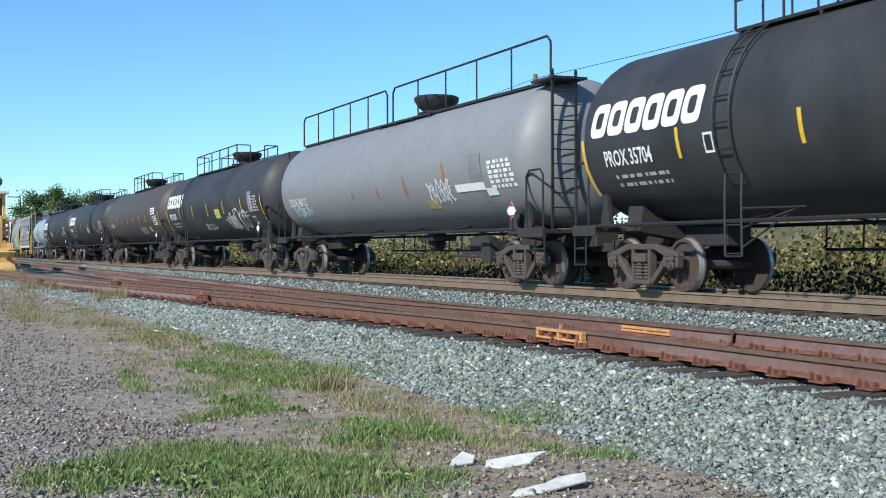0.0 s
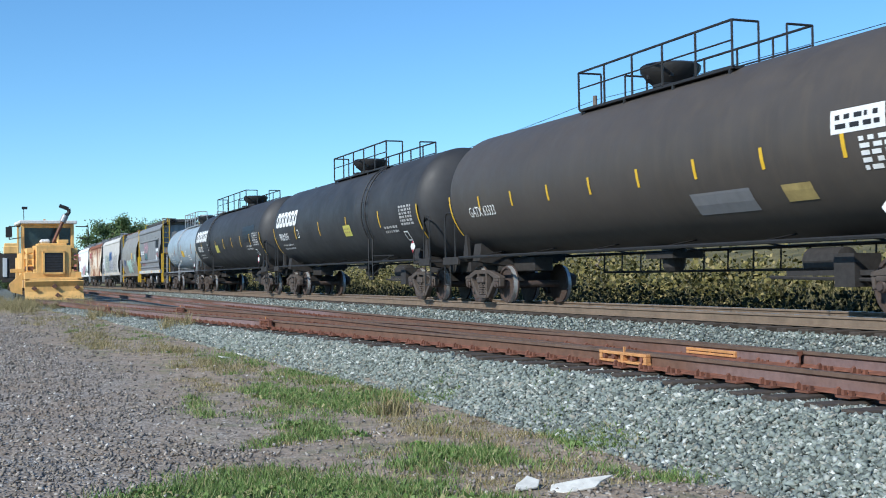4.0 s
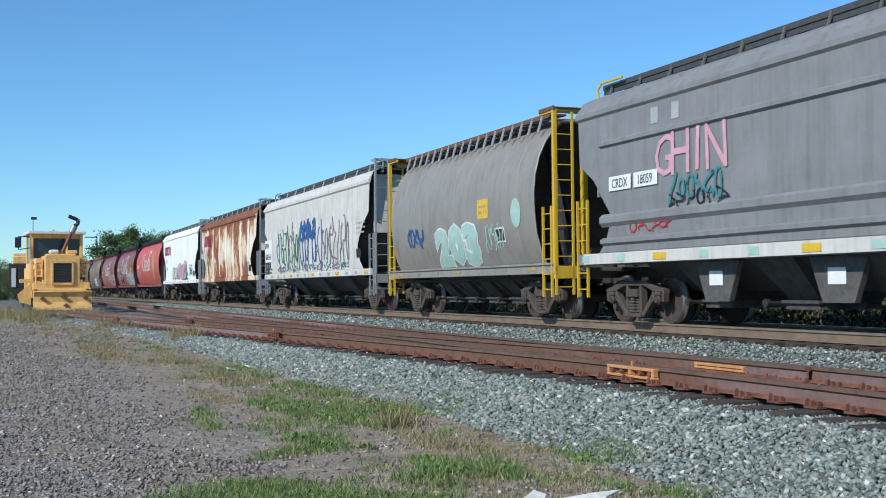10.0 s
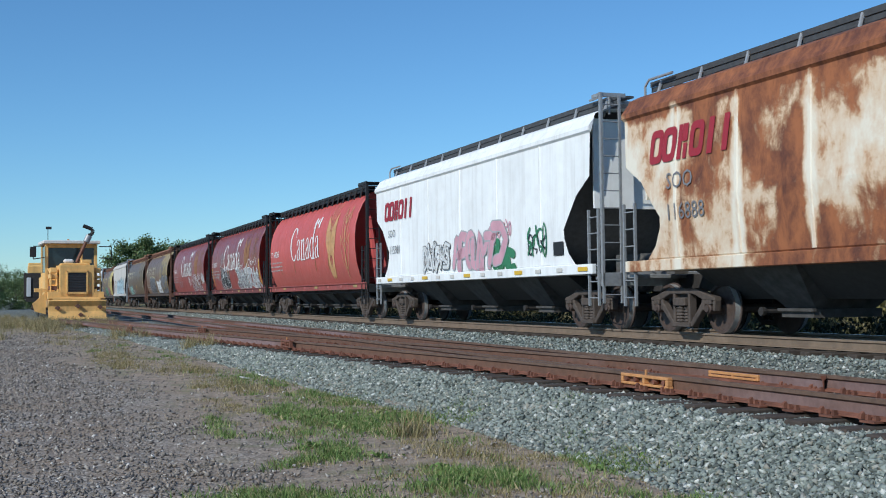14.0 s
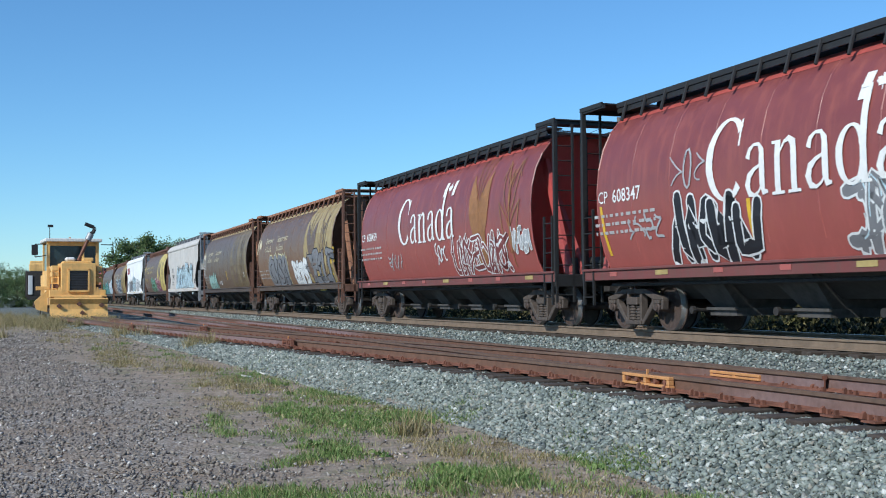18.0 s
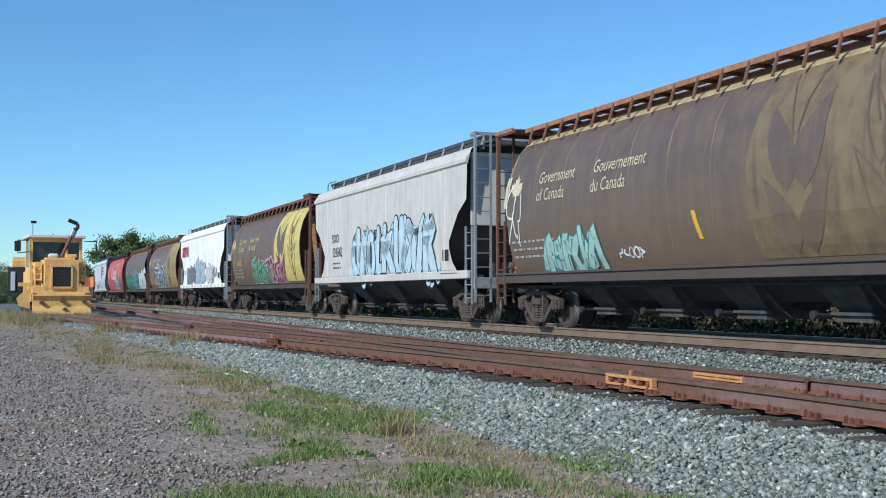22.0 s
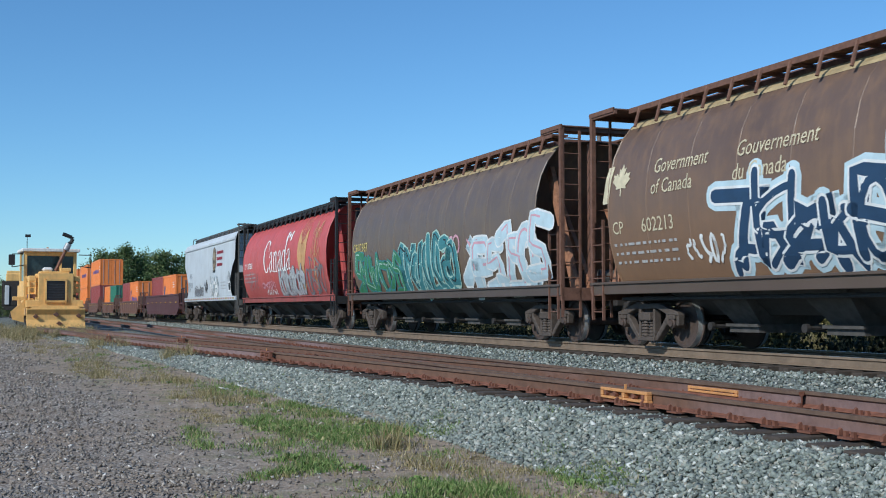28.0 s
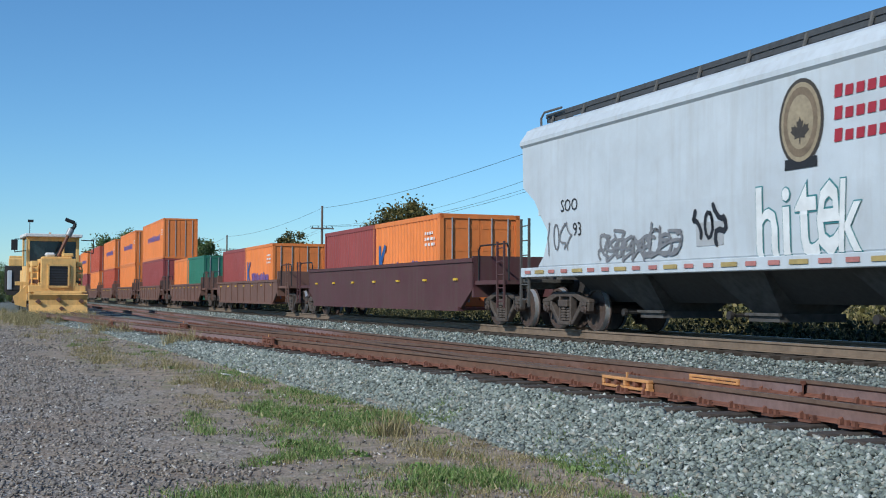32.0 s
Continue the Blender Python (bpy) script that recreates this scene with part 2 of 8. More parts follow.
M["dark_patch"] = plain("fresh_black_patch", (0.016, 0.019, 0.025), 0.5, 0.0, 0.2)
M["slope_grey"] = plain("grimy_hopper_sheet", (0.10, 0.095, 0.088), 0.75, 0.0, 0.3)
M["grey_steel"] = plain("grey_galvanised_steel", (0.34, 0.35, 0.36), 0.5, 0.3, 0.2)
M["walk_grey"] = plain("dark_grey_grating", (0.07, 0.072, 0.075), 0.7, 0.2, 0.25)
M["white"] = plain("white_lettering_paint", (0.78, 0.78, 0.76), 0.6, 0.0, 0.08)
M["dim_white"] = plain("worn_white_lettering", (0.42, 0.41, 0.40), 0.7, 0.0, 0.25)
M["stripe"] = plain("yellow_reflective_stripe", (0.70, 0.44, 0.03), 0.4, 0.0, 0.1)
M["pale_yellow"] = plain("pale_yellow_panel", (0.52, 0.48, 0.10), 0.6, 0.0, 0.15)
M["gold"] = plain("worn_gold_paint", (0.40, 0.30, 0.115), 0.6, 0.0, 0.25, 4.0)
M["wheat_yellow"] = plain("pale_yellow_paint", (0.62, 0.50, 0.16), 0.6, 0.0, 0.15, 3.0)
M["cream_letter"] = plain("faded_cream_lettering", (0.60, 0.53, 0.36), 0.6, 0.0, 0.2, 4.0)
M["faded_red"] = plain("faded_red_strip", (0.42, 0.17, 0.15), 0.6, 0.0, 0.2, 4.0)
M["crest_dark"] = plain("crest_dark_brown", (0.055, 0.045, 0.036), 0.6)
M["crest_tan"] = plain("crest_tan", (0.32, 0.26, 0.17), 0.6)
M["crest_brown"] = plain("crest_brown", (0.19, 0.14, 0.09), 0.6, 0.0, 0.3)
M["ochre"] = plain("ochre_paint", (0.30, 0.14, 0.055), 0.6, 0.0, 0.25, 4.0)
M["red_letter"] = plain("red_lettering_paint", (0.34, 0.025, 0.04), 0.6, 0.0, 0.1)
M["black_letter"] = plain("black_lettering_paint", (0.02, 0.02, 0.022), 0.6, 0.0, 0.2)
M["rail_rust"] = plain("rusted_rail_steel", (0.185, 0.075, 0.046), 0.8, 0.1, 0.45, 6.0)
M["rail_brown"] = plain("brown_rail_steel", (0.145, 0.090, 0.062), 0.7, 0.15, 0.3, 4.0)
M["rail_web"] = rail_side("mauve_and_brown_rail_web")
M["ear_tan"] = plain("tan_wheat_paint", (0.56, 0.32, 0.14), 0.6, 0.0, 0.2, 3.0)
M["main_rail"] = plain("dusty_olive_brown_rail_steel", (0.205, 0.150, 0.105), 0.75, 0.1, 0.25, 4.0)
M["rail_top"] = plain("worn_rail_head", (0.30, 0.27, 0.25), 0.35, 0.8, 0.15, 5.0)
M["orange_steel"] = plain("orange_painted_steel", (0.56, 0.27, 0.10), 0.55, 0.0, 0.2)
M["tie"] = plain("weathered_tie_wood", (0.060, 0.046, 0.036), 0.9, 0.0, 0.4, 14.0)
M["glass"] = plain("dusty_cab_glass", (0.03, 0.05, 0.055), 0.12, 0.0, 0.2)
M["cab_white"] = plain("white_roof_paint", (0.72, 0.70, 0.66), 0.5)
M["pipe_brown"] = plain("heat_browned_pipe", (0.16, 0.075, 0.05), 0.6, 0.5, 0.3)
M["pole_wood"] = plain("grey_pole_wood", (0.16, 0.13, 0.11), 0.9, 0.0, 0.3)
M["bark"] = plain("grey_brown_bark", (0.11, 0.085, 0.065), 0.95, 0.0, 0.35)
M["blue_paint"] = paint("blue_machine_paint", (0.035, 0.075, 0.11), 0.55, soil=0.3)
M["foam"] = plain("dirty_white_board", (0.66, 0.64, 0.58), 0.8, 0.0, 0.25)
G_COL = {"white": (0.72, 0.73, 0.72), "black": (0.02, 0.02, 0.025), "mint": (0.38, 0.55, 0.48), "silver": (0.40, 0.41, 0.42), "blue": (0.03, 0.10, 0.30),
         "teal": (0.06, 0.22, 0.24), "green": (0.05, 0.21, 0.10), "pink": (0.62, 0.34, 0.40), "paleblue": (0.50, 0.64, 0.70), "orange": (0.60, 0.20, 0.03),
         "grey": (0.20, 0.20, 0.21), "red": (0.45, 0.03, 0.04), "purple": (0.18, 0.10, 0.28), "yellow": (0.62, 0.48, 0.06), "cream": (0.62, 0.56, 0.30), "maroon": (0.20, 0.055, 0.052), "crimson": (0.16, 0.045, 0.07), "navy": (0.022, 0.055, 0.115)}
for key, c in G_COL.items():
    M["g_" + key] = plain("spray_paint_" + key, c, 0.55, 0.0, 0.14, 3.0)

# ---- building tools ----


def part(name, bm, material, parent=None, label="", smooth=False):
    me = bpy.data.meshes.new(name)
    bm.to_mesh(me)
    bm.free()
    for mt in (material if isinstance(material, (list, tuple)) else [material]):
        me.materials.append(mt)
    if smooth:
        me.shade_smooth()
        me.set_sharp_from_angle(angle=radians(35))
    ob = new(name, me)
    ob.parent = parent
    if label:
        tagged(ob, label)
    return ob


def twin(name, ob, parent, m=None):
    """Another part on the same mesh."""
    o = new(name, ob.data)
    o.parent = parent
    if m is not None:
        o.matrix_basis = m
    return o


def thing(name, label, category, group="", kind=""):
    return tagged(new(name), label, category, group, kind)


def box(bm, x0, x1, y0, y1, z0, z1, mi=0):
    v = [bm.verts.new((x, y, z)) for x in (x0, x1) for y in (y0, y1) for z in (z0, z1)]
    for q in ((0, 1, 3, 2), (4, 6, 7, 5), (0, 4, 5, 1), (2, 3, 7, 6), (0, 2, 6, 4), (1, 5, 7, 3)):
        bm.faces.new([v[i] for i in q]).material_index = mi


def tube(bm, p, q, r, seg=6, r2=None, mi=0):
    p, q = Vector(p), Vector(q)
    d = (q - p).normalized()
    a = d.orthogonal().normalized()
    b = d.cross(a)
    rings = []
    for c, rr in ((p, r), (q, r if r2 is None else r2)):
        rings.append([bm.verts.new(c + (a * math.cos(k) + b * math.sin(k)) * rr) for k in (2 * math.pi * i / seg for i in range(seg))])
    for i in range(seg):
        j = (i + 1) % seg
        bm.faces.new((rings[0][i], rings[0][j], rings[1][j], rings[1][i])).material_index = mi
    bm.faces.new(rings[0][::-1]).material_index = mi
    bm.faces.new(rings[1]).material_index = mi


def pipe(bm, pts, r, seg=6):
    for p, q in zip(pts, pts[1:]):
        tube(bm, p, q, r, seg)


def lathe(bm, pts, axis="y", seg=24, centre=(0, 0, 0), mi=0, mis=None):
    """Turn (along, radius) pairs round an axis through centre."""
    rings = []
    for s, r in pts:
        ring = []
        for i in range(seg):
            k = 2 * math.pi * i / seg
            c, d = math.cos(k) * r, math.sin(k) * r
            p = {"y": (c, s, d), "x": (s, c, d), "z": (c, d, s)}[axis]
            ring.append(bm.verts.new(Vector(p) + Vector(centre)))
        rings.append(ring)
    for n, (a, b) in enumerate(zip(rings, rings[1:])):
        for i in range(seg):
            j = (i + 1) % seg
            bm.faces.new((a[i], a[j], b[j], b[i])).material_index = mis[n] if mis else mi
    bm.faces.new(rings[0][::-1]).material_index = mi
    bm.faces.new(rings[-1]).material_index = mi
    bmesh.ops.recalc_face_normals(bm, faces=bm.faces)


def prism(bm, poly, axis, a, b, mi=0):
    """A polygon drawn in the two other axes, drawn out along axis from a to b."""
    def at(p, s):
        return {"x": (s, p[0], p[1]), "y": (p[0], s, p[1]), "z": (p[0], p[1], s)}[axis]
    va, vb = [bm.verts.new(at(p, a)) for p in poly], [bm.verts.new(at(p, b)) for p in poly]
    n = len(poly)
    fs = [bm.faces.new(va), bm.faces.new(vb[::-1])]
    fs += [bm.faces.new((va[i], vb[i], vb[(i + 1) % n], va[(i + 1) % n])) for i in range(n)]
    for f in fs:
        f.material_index = mi
    bmesh.ops.recalc_face_normals(bm, faces=fs)


def soften(bm, width=0.01, seg=1):
    bmesh.ops.bevel(bm, geom=bm.edges[:], offset=width, segments=seg, affect="EDGES", profile=0.7)


def ladder(parent, foot, side, height, rungs, material, r=0.02, rung_r=0.014, top=None, label=""):
    """Two stiles and countable rungs. foot: lower end of one stile; side: vector to the other."""
    bm = bmesh.new()
    foot, side = Vector(foot), Vector(side)
    for p in (foot, foot + side):
        w = r * 1.3
        box(bm, p.x - w, p.x + w, p.y - r, p.y + r, p.z, p.z + height)
    lad = part("ladder", bm, material, parent, label)
    first = None
    for i in range(rungs):
        z = height * (i + 0.5) / rungs
        if first is None:
            bm = bmesh.new()
            tube(bm, foot, foot + side, rung_r, 5)
            first = part("rung", bm, material, lad)
            first.location.z = z
        else:
            twin("rung", first, lad, Matrix.Translation((0, 0, z)))
    return lad


def rail(parent, pts, r, material, posts=(), base=0.0, name="handrail"):
    bm = bmesh.new()
    pipe(bm, pts, r)
    h = part(name, bm, material, parent)
    for p, z0 in posts:
        bm = bmesh.new()
        tube(bm, (p[0], p[1], z0), p, r)
        part("post", bm, material, h)
    return h


def array_mesh(name, verts, faces, material, kind="stuff", smooth=False):
    """A mesh from arrays: verts (n, 3); faces (m, k)."""
    me = bpy.data.meshes.new(name)
    k = faces.shape[1]
    me.vertices.add(len(verts))
    me.vertices.foreach_set("co", verts.astype(np.float32).ravel())
    me.loops.add(faces.size)
    me.loops.foreach_set("vertex_index", faces.astype(np.int32).ravel())
    me.polygons.add(len(faces))
    me.polygons.foreach_set("loop_start", np.arange(0, faces.size, k, dtype=np.int32))
    me.update(calc_edges=True)
    me.materials.append(material)
    if smooth:
        me.shade_smooth()
    else:
        me.shade_flat()
    return new(name, me)

# ---- ground and tracks ----
TRAIN_X, TRAIN_Z = 12.65, 0.92      # middle of the far track, top of its rails
LEAN = 0.0085                       # the far track draws nearer with distance


def far_x(y):
    return TRAIN_X - LEAN * (y - 25)


NEAR_X, NEAR_Z = 7.50, 0.755        # the same for the near track


def swing(y):
    """How far the diverging rails have left the straight near track."""
    if y < 9:
        return 0.0
    if y < 17:
        return 0.0075 * (y - 9) ** 2
    if y < 36:
        return 0.48 + 0.12 * (y - 17)
    if y < 62:
        return 2.76 + 0.085 * (y - 36)
    return 4.97 - 0.010 * (y - 62)


def step01(a, b, v):
    k = min(1.0, max(0.0, (v - a) / (b - a)))
    return k * k * (3 - 2 * k)


def toe_x(y):
    """Where the ballast shoulder ends."""
    return min(5.30, tie_left(min(y, 150)) - 0.62)


def tie_left(y):
    """The near ends of the ties of the turnout."""
    return NEAR_X - 1.27 - swing(y) + 0.18 * step01(14, 24, y)


def lot_z(y):
    return 0.50 * step01(13, 40, y)


def ground_z(x, y):
    toe = toe_x(y)
    edge = min(toe + 0.85, tie_left(min(y, 150)) - 0.12)
    top = 0.478 + 0.18 * step01(9.6, 10.9, x)
    lot = lot_z(y)
    if x < edge:
        k = min(1.0, max(0.0, (x - toe) / (edge - toe)))
        z = lot + (top - lot) * k
    else:
        z = top
    if x > 14.3:
        z += (-0.25 - z) * step01(14.3, 17.2, x)
    if x > 20:
        z += 3.4 * step01(20, 40, x)
    rough = 0.035 * noise.noise((x * 0.55, y * 0.55, 0)) + 0.02 * noise.noise((x * 2.1, y * 2.1, 4))
    return z + rough * (0.5 if toe < x < 14.5 else 1.0)


def spread(stops):
    """Grid lines: (from, step) pairs up to the last value."""
    out = []
    for (a, st), (b, _) in zip(stops, stops[1:]):
        n = max(1, round((b - a) / st))
        out += [a + (b - a) * i / n for i in range(n)]
    return out + [stops[-1][0]]


gx = spread(((-1800, 300), (-300, 60), (-60, 8), (-12, 0.8), (-2, 0.22), (8, 0.4), (18, 1.5), (40, 10), (120, 80), (1800, 0)))
gy = spread(((-600, 120), (-60, 10), (-5, 0.8), (5, 0.25), (30, 0.6), (70, 2.5), (160, 20), (400, 150), (2500, 0)))
gv = np.array([(x, y, ground_z(x, y)) for y in gy for x in gx])
nx = len(gx)
gf = np.array([(j * nx + i, j * nx + i + 1, (j + 1) * nx + i + 1, (j + 1) * nx + i) for j in range(len(gy) - 1) for i in range(nx - 1)])


def ground_material():
    m, nt, bs = start("gravel_lot_grass_and_ballast")
    v = place(nt)
    sep = nt.nodes.new("ShaderNodeSeparateXYZ")
    nt.links.new(v, sep.inputs[0])
    x, y = sep.outputs[0], sep.outputs[1]
    wob = math_node(nt, "MULTIPLY", math_node(nt, "SUBTRACT", noise_at(nt, v, 0.55, 5, 0.6), 0.5), 3.2)
    wob2 = math_node(nt, "MULTIPLY", math_node(nt, "SUBTRACT", noise_at(nt, v, 2.2, 5, 0.6), 0.5), 0.8)
    drift = math_node(nt, "MULTIPLY", math_node(nt, "MAXIMUM", math_node(nt, "SUBTRACT", y, 19.0), 0.0), 0.105)
    off = math_node(nt, "ADD", x, drift)          # distance across, measured from the bending edge

    def band(a, b, val):
        r = nt.nodes.new("ShaderNodeMapRange")
        r.inputs[1].default_value, r.inputs[2].default_value = a, b
        nt.links.new(val, r.inputs[0])
        return r.outputs[0]
    peb = nt.nodes.new("ShaderNodeTexVoronoi")
    peb.inputs["Scale"].default_value = 30.0
    nt.links.new(v, peb.inputs["Vector"])
    peb2 = nt.nodes.new("ShaderNodeTexVoronoi")
    peb2.inputs["Scale"].default_value = 15.0
    nt.links.new(v, peb2.inputs["Vector"])
    bw = nt.nodes.new("ShaderNodeRGBToBW")
    nt.links.new(peb.outputs["Color"], bw.inputs[0])
    bw2 = nt.nodes.new("ShaderNodeRGBToBW")
    nt.links.new(peb2.outputs["Color"], bw2.inputs[0])
    lot = ramp(nt, bw.outputs[0], ((0.15, (0.118, 0.10, 0.083)), (0.5, (0.262, 0.228, 0.193)), (0.9, (0.49, 0.445, 0.395))))
    lot = blend(nt, ramp(nt, noise_at(nt, v, 0.5, 8, 0.68), ((0.42, (0, 0, 0)), (0.64, (0.8, 0.8, 0.8)))), lot, (0.27, 0.20, 0.14))
    soil = ramp(nt, noise_at(nt, v, 5.0, 9, 0.7), ((0.3, (0.15, 0.112, 0.078)), (0.52, (0.33, 0.255, 0.185)), (0.72, (0.47, 0.40, 0.32))))
    sod = ramp(nt, noise_at(nt, v, 3.0, 9, 0.7), ((0.35, (0.12, 0.13, 0.05)), (0.6, (0.22, 0.20, 0.10)), (0.8, (0.33, 0.28, 0.16))))
    soil = blend(nt, ramp(nt, noise_at(nt, v, 0.8, 7, 0.65), ((0.44, (0, 0, 0)), (0.56, (1, 1, 1)))), blend(nt, 0.35, soil, lot), soil)
    soil = blend(nt, ramp(nt, noise_at(nt, v, 1.7, 6, 0.6), ((0.52, (0, 0, 0)), (0.64, (0.8, 0.8, 0.8)))), soil, sod)
    stone = ramp(nt, bw2.outputs[0], ((0.1, (0.06, 0.068, 0.06)), (0.5, (0.14, 0.158, 0.142)), (0.95, (0.28, 0.30, 0.27))))
    dry = ramp(nt, noise_at(nt, v, 0.7, 8, 0.7), ((0.3, (0.045, 0.048, 0.018)), (0.5, (0.13, 0.11, 0.042)), (0.75, (0.25, 0.20, 0.08))))
    s1 = math_node(nt, "ADD", off, wob)
    col = blend(nt, band(1.4, 2.8, s1), lot, soil)
    s2 = math_node(nt, "ADD", off, wob2)
    col = blend(nt, band(5.1, 5.5, s2), col, stone)
    col = blend(nt, band(14.9, 16.2, math_node(nt, "ADD", x, wob2)), col, dry)
    col = blend(nt, band(-14.0, -30.0, math_node(nt, "ADD", x, wob)), col, dry)
    nt.links.new(col, bs.inputs["Base Color"])
    bs.inputs["Roughness"].default_value = 0.95
    hgt = math_node(nt, "ADD", math_node(nt, "MULTIPLY", peb.outputs["Distance"], -1.0), math_node(nt, "MULTIPLY", peb2.outputs["Distance"], -0.8))
    relief(nt, bs, hgt, 0.55, 0.02)
    return m


ground = array_mesh("ground", gv, gf, ground_material(), smooth=True)
tagged(ground, "grey gravel lot, worn grass verge and stone ballast", "ground", kind="structure")


def island_stones(name, stops, rough=0.9):
    m, nt, bs = start(name)
    g = nt.nodes.new("ShaderNodeNewGeometry")
    c = ramp(nt, g.outputs["Random Per Island"], stops)
    v = place(nt)
    c = blend(nt, math_node(nt, "MULTIPLY", noise_at(nt, v, 60, 3), 0.4), c, (0.12, 0.115, 0.11))
    nt.links.new(c, bs.inputs["Base Color"])
    bs.inputs["Roughness"].default_value = rough
    return m


def scatter_stones(name, pts, sizes, material, rng, flat=0.95):
    """Crushed stones: skewed eight-sided chips, longer than they are thick."""
    n = len(pts)
    tips = np.array(((1, 0, 0), (0, 1, 0), (-1, 0, 0), (0, -1, 0), (0, 0, 1), (0, 0, -1)), float) * 0.80
    tris = np.array(((0, 1, 4), (1, 2, 4), (2, 3, 4), (3, 0, 4), (1, 0, 5), (2, 1, 5), (3, 2, 5), (0, 3, 5)))
    v = tips[None] * rng.uniform(0.65, 1.15, (n, 6, 1)) + rng.uniform(-0.30, 0.30, (n, 6, 3))
    v *= sizes[:, None, None] * rng.uniform(0.75, 1.2, (n, 1, 3)) * np.array((1.10, 0.88, 0.72))
    v[:, :, 2] *= flat
    a, b = rng.uniform(0, 6.28, n), rng.uniform(-0.9, 0.9, n)
    ca, sa, cb, sb = np.cos(a)[:, None], np.sin(a)[:, None], np.cos(b)[:, None], np.sin(b)[:, None]
    x, y, z = v[..., 0].copy(), v[..., 1].copy(), v[..., 2].copy()
    x, z = x * cb - z * sb, x * sb + z * cb
    x, y = x * ca - y * sa, x * sa + y * ca
    v = np.stack((x, y, z), -1) + pts[:, None]
    f = (tris[None] + (np.arange(n) * 6)[:, None, None]).reshape(-1, 3)
    return array_mesh(name, v.reshape(-1, 3), f, material, smooth=True)


rng = np.random.default_rng(5)
BALLAST = island_stones("blue_grey_ballast_stone", ((0.0, (0.075, 0.092, 0.081)), (0.4, (0.215, 0.252, 0.225)), (0.78, (0.32, 0.36, 0.322)), (0.84, (0.31, 0.29, 0.235)), (0.96, (0.48, 0.51, 0.465)), (1.0, (0.74, 0.75, 0.70))))
PEBBLE = island_stones("grey_lot_pebble", ((0.0, (0.132, 0.115, 0.100)), (0.45, (0.245, 0.215, 0.186)), (0.7, (0.30, 0.248, 0.195)), (0.85, (0.37, 0.328, 0.285)), (0.97, (0.50, 0.455, 0.41)), (1.0, (0.80, 0.76, 0.70))))


def stones_in(n, x0, x1, y0, y1, size, follow=True, power=1.6):
    """Random places, thinning out with distance."""
    y = y0 + (y1 - y0) * rng.uniform(0, 1, n) ** power
    x = rng.uniform(x0, x1, n)
    if follow:                                # from the foot of the shoulder to the near rail
        toe = np.array([toe_x(v) for v in y])
        far = NEAR_X - 0.80 - np.array([swing(v) for v in y])
        x = toe - 0.15 + (far - toe + 0.15) * rng.uniform(0, 1, n) ** 0.9
    tie = np.abs((y + 1.0 + 0.265) % 0.53 - 0.265) < 0.10        # leave most of the ties bare
    left = np.array([tie_left(v) for v in y]) - 0.02
    keep = ~(tie & (x > left) & (x < NEAR_X + 1.3) & (rng.uniform(0, 1, n) < 0.80)) if follow else np.ones(n, bool)
    x, y, n = x[keep], y[keep], int(keep.sum())
    s = size * rng.uniform(0.55, 1.35, n) * (1 + 0.012 * (y - y0))
    z = np.array([ground_z(a, b) for a, b in zip(x, y)]) + size * rng.uniform(-0.75, 0.85, n)
    return np.stack((x, y, z), -1), s


p, s = stones_in(125000, 5.15, 6.75, 5.0, 50, 0.041)
ob = scatter_stones("ballast_shoulder", p, s, BALLAST, rng)
tagged(ob, "loose blue-grey crushed stone ballast beside the rails", "ballast", kind="stuff")
p, s = stones_in(34000, 8.6, 11.45, 8, 90, 0.044, follow=False, power=1.4)
ob = scatter_stones("ballast_between_tracks", p, s, BALLAST, rng)
tagged(ob, "loose grey ballast between the two tracks", "ballast", kind="stuff")
p, s = stones_in(8000, 5.6, 8.1, 5, 40, 0.042, follow=False)
ob = scatter_stones("ballast_crib", p, s, BALLAST, rng)
tagged(ob, "grey ballast stones between the rails", "ballast", kind="stuff")
p, s = stones_in(80000, -3.5, 5.5, 6.3, 44, 0.030, follow=False, power=1.7)
keep = (p[:, 0] + 0.105 * np.maximum(p[:, 1] - 19, 0) < 1.9 + 0.5 * np.sin(p[:, 1] * 1.3)) | (rng.uniform(0, 1, len(p)) < np.where(p[:, 1] < 9.5, 0.45, 0.22))     # fewer on the verge
p, s = p[keep], s[keep]
ob = scatter_stones("lot_pebbles", p, s, PEBBLE, rng, 0.8)
tagged(ob, "scattered grey pebbles of the gravel lot", "gravel", kind="stuff")


# rails
PROFILE = ((-0.035, 0), (-0.038, -0.035), (-0.012, -0.052), (-0.009, -0.140), (-0.072, -0.162), (-0.074, -0.175),
           (0.074, -0.175), (0.072, -0.162), (0.009, -0.140), (0.012, -0.052), (0.038, -0.035), (0.035, 0))


def rail_run(path, z, parent, materials, taper=None):
    """A rail of real section along (x, y) points. Materials: foot, web, head, top."""
    bm = bmesh.new()
    rings = [[bm.verts.new((x + a, y, z + b)) for a, b in PROFILE] for x, y in path]
    kinds = (2, 2, 1, 0, 0, 0, 0, 0, 1, 2, 2, 3)
    n = len(PROFILE)
    for r0, r1 in zip(rings, rings[1:]):
        for i in range(n):
            bm.faces.new((r0[i], r1[i], r1[(i + 1) % n], r0[(i + 1) % n])).material_index = kinds[i]
    bm.faces.new(rings[0])
    bm.faces.new(rings[-1][::-1])
    bmesh.ops.recalc_face_normals(bm, faces=bm.faces)
    return part("rail", bm, materials, parent)


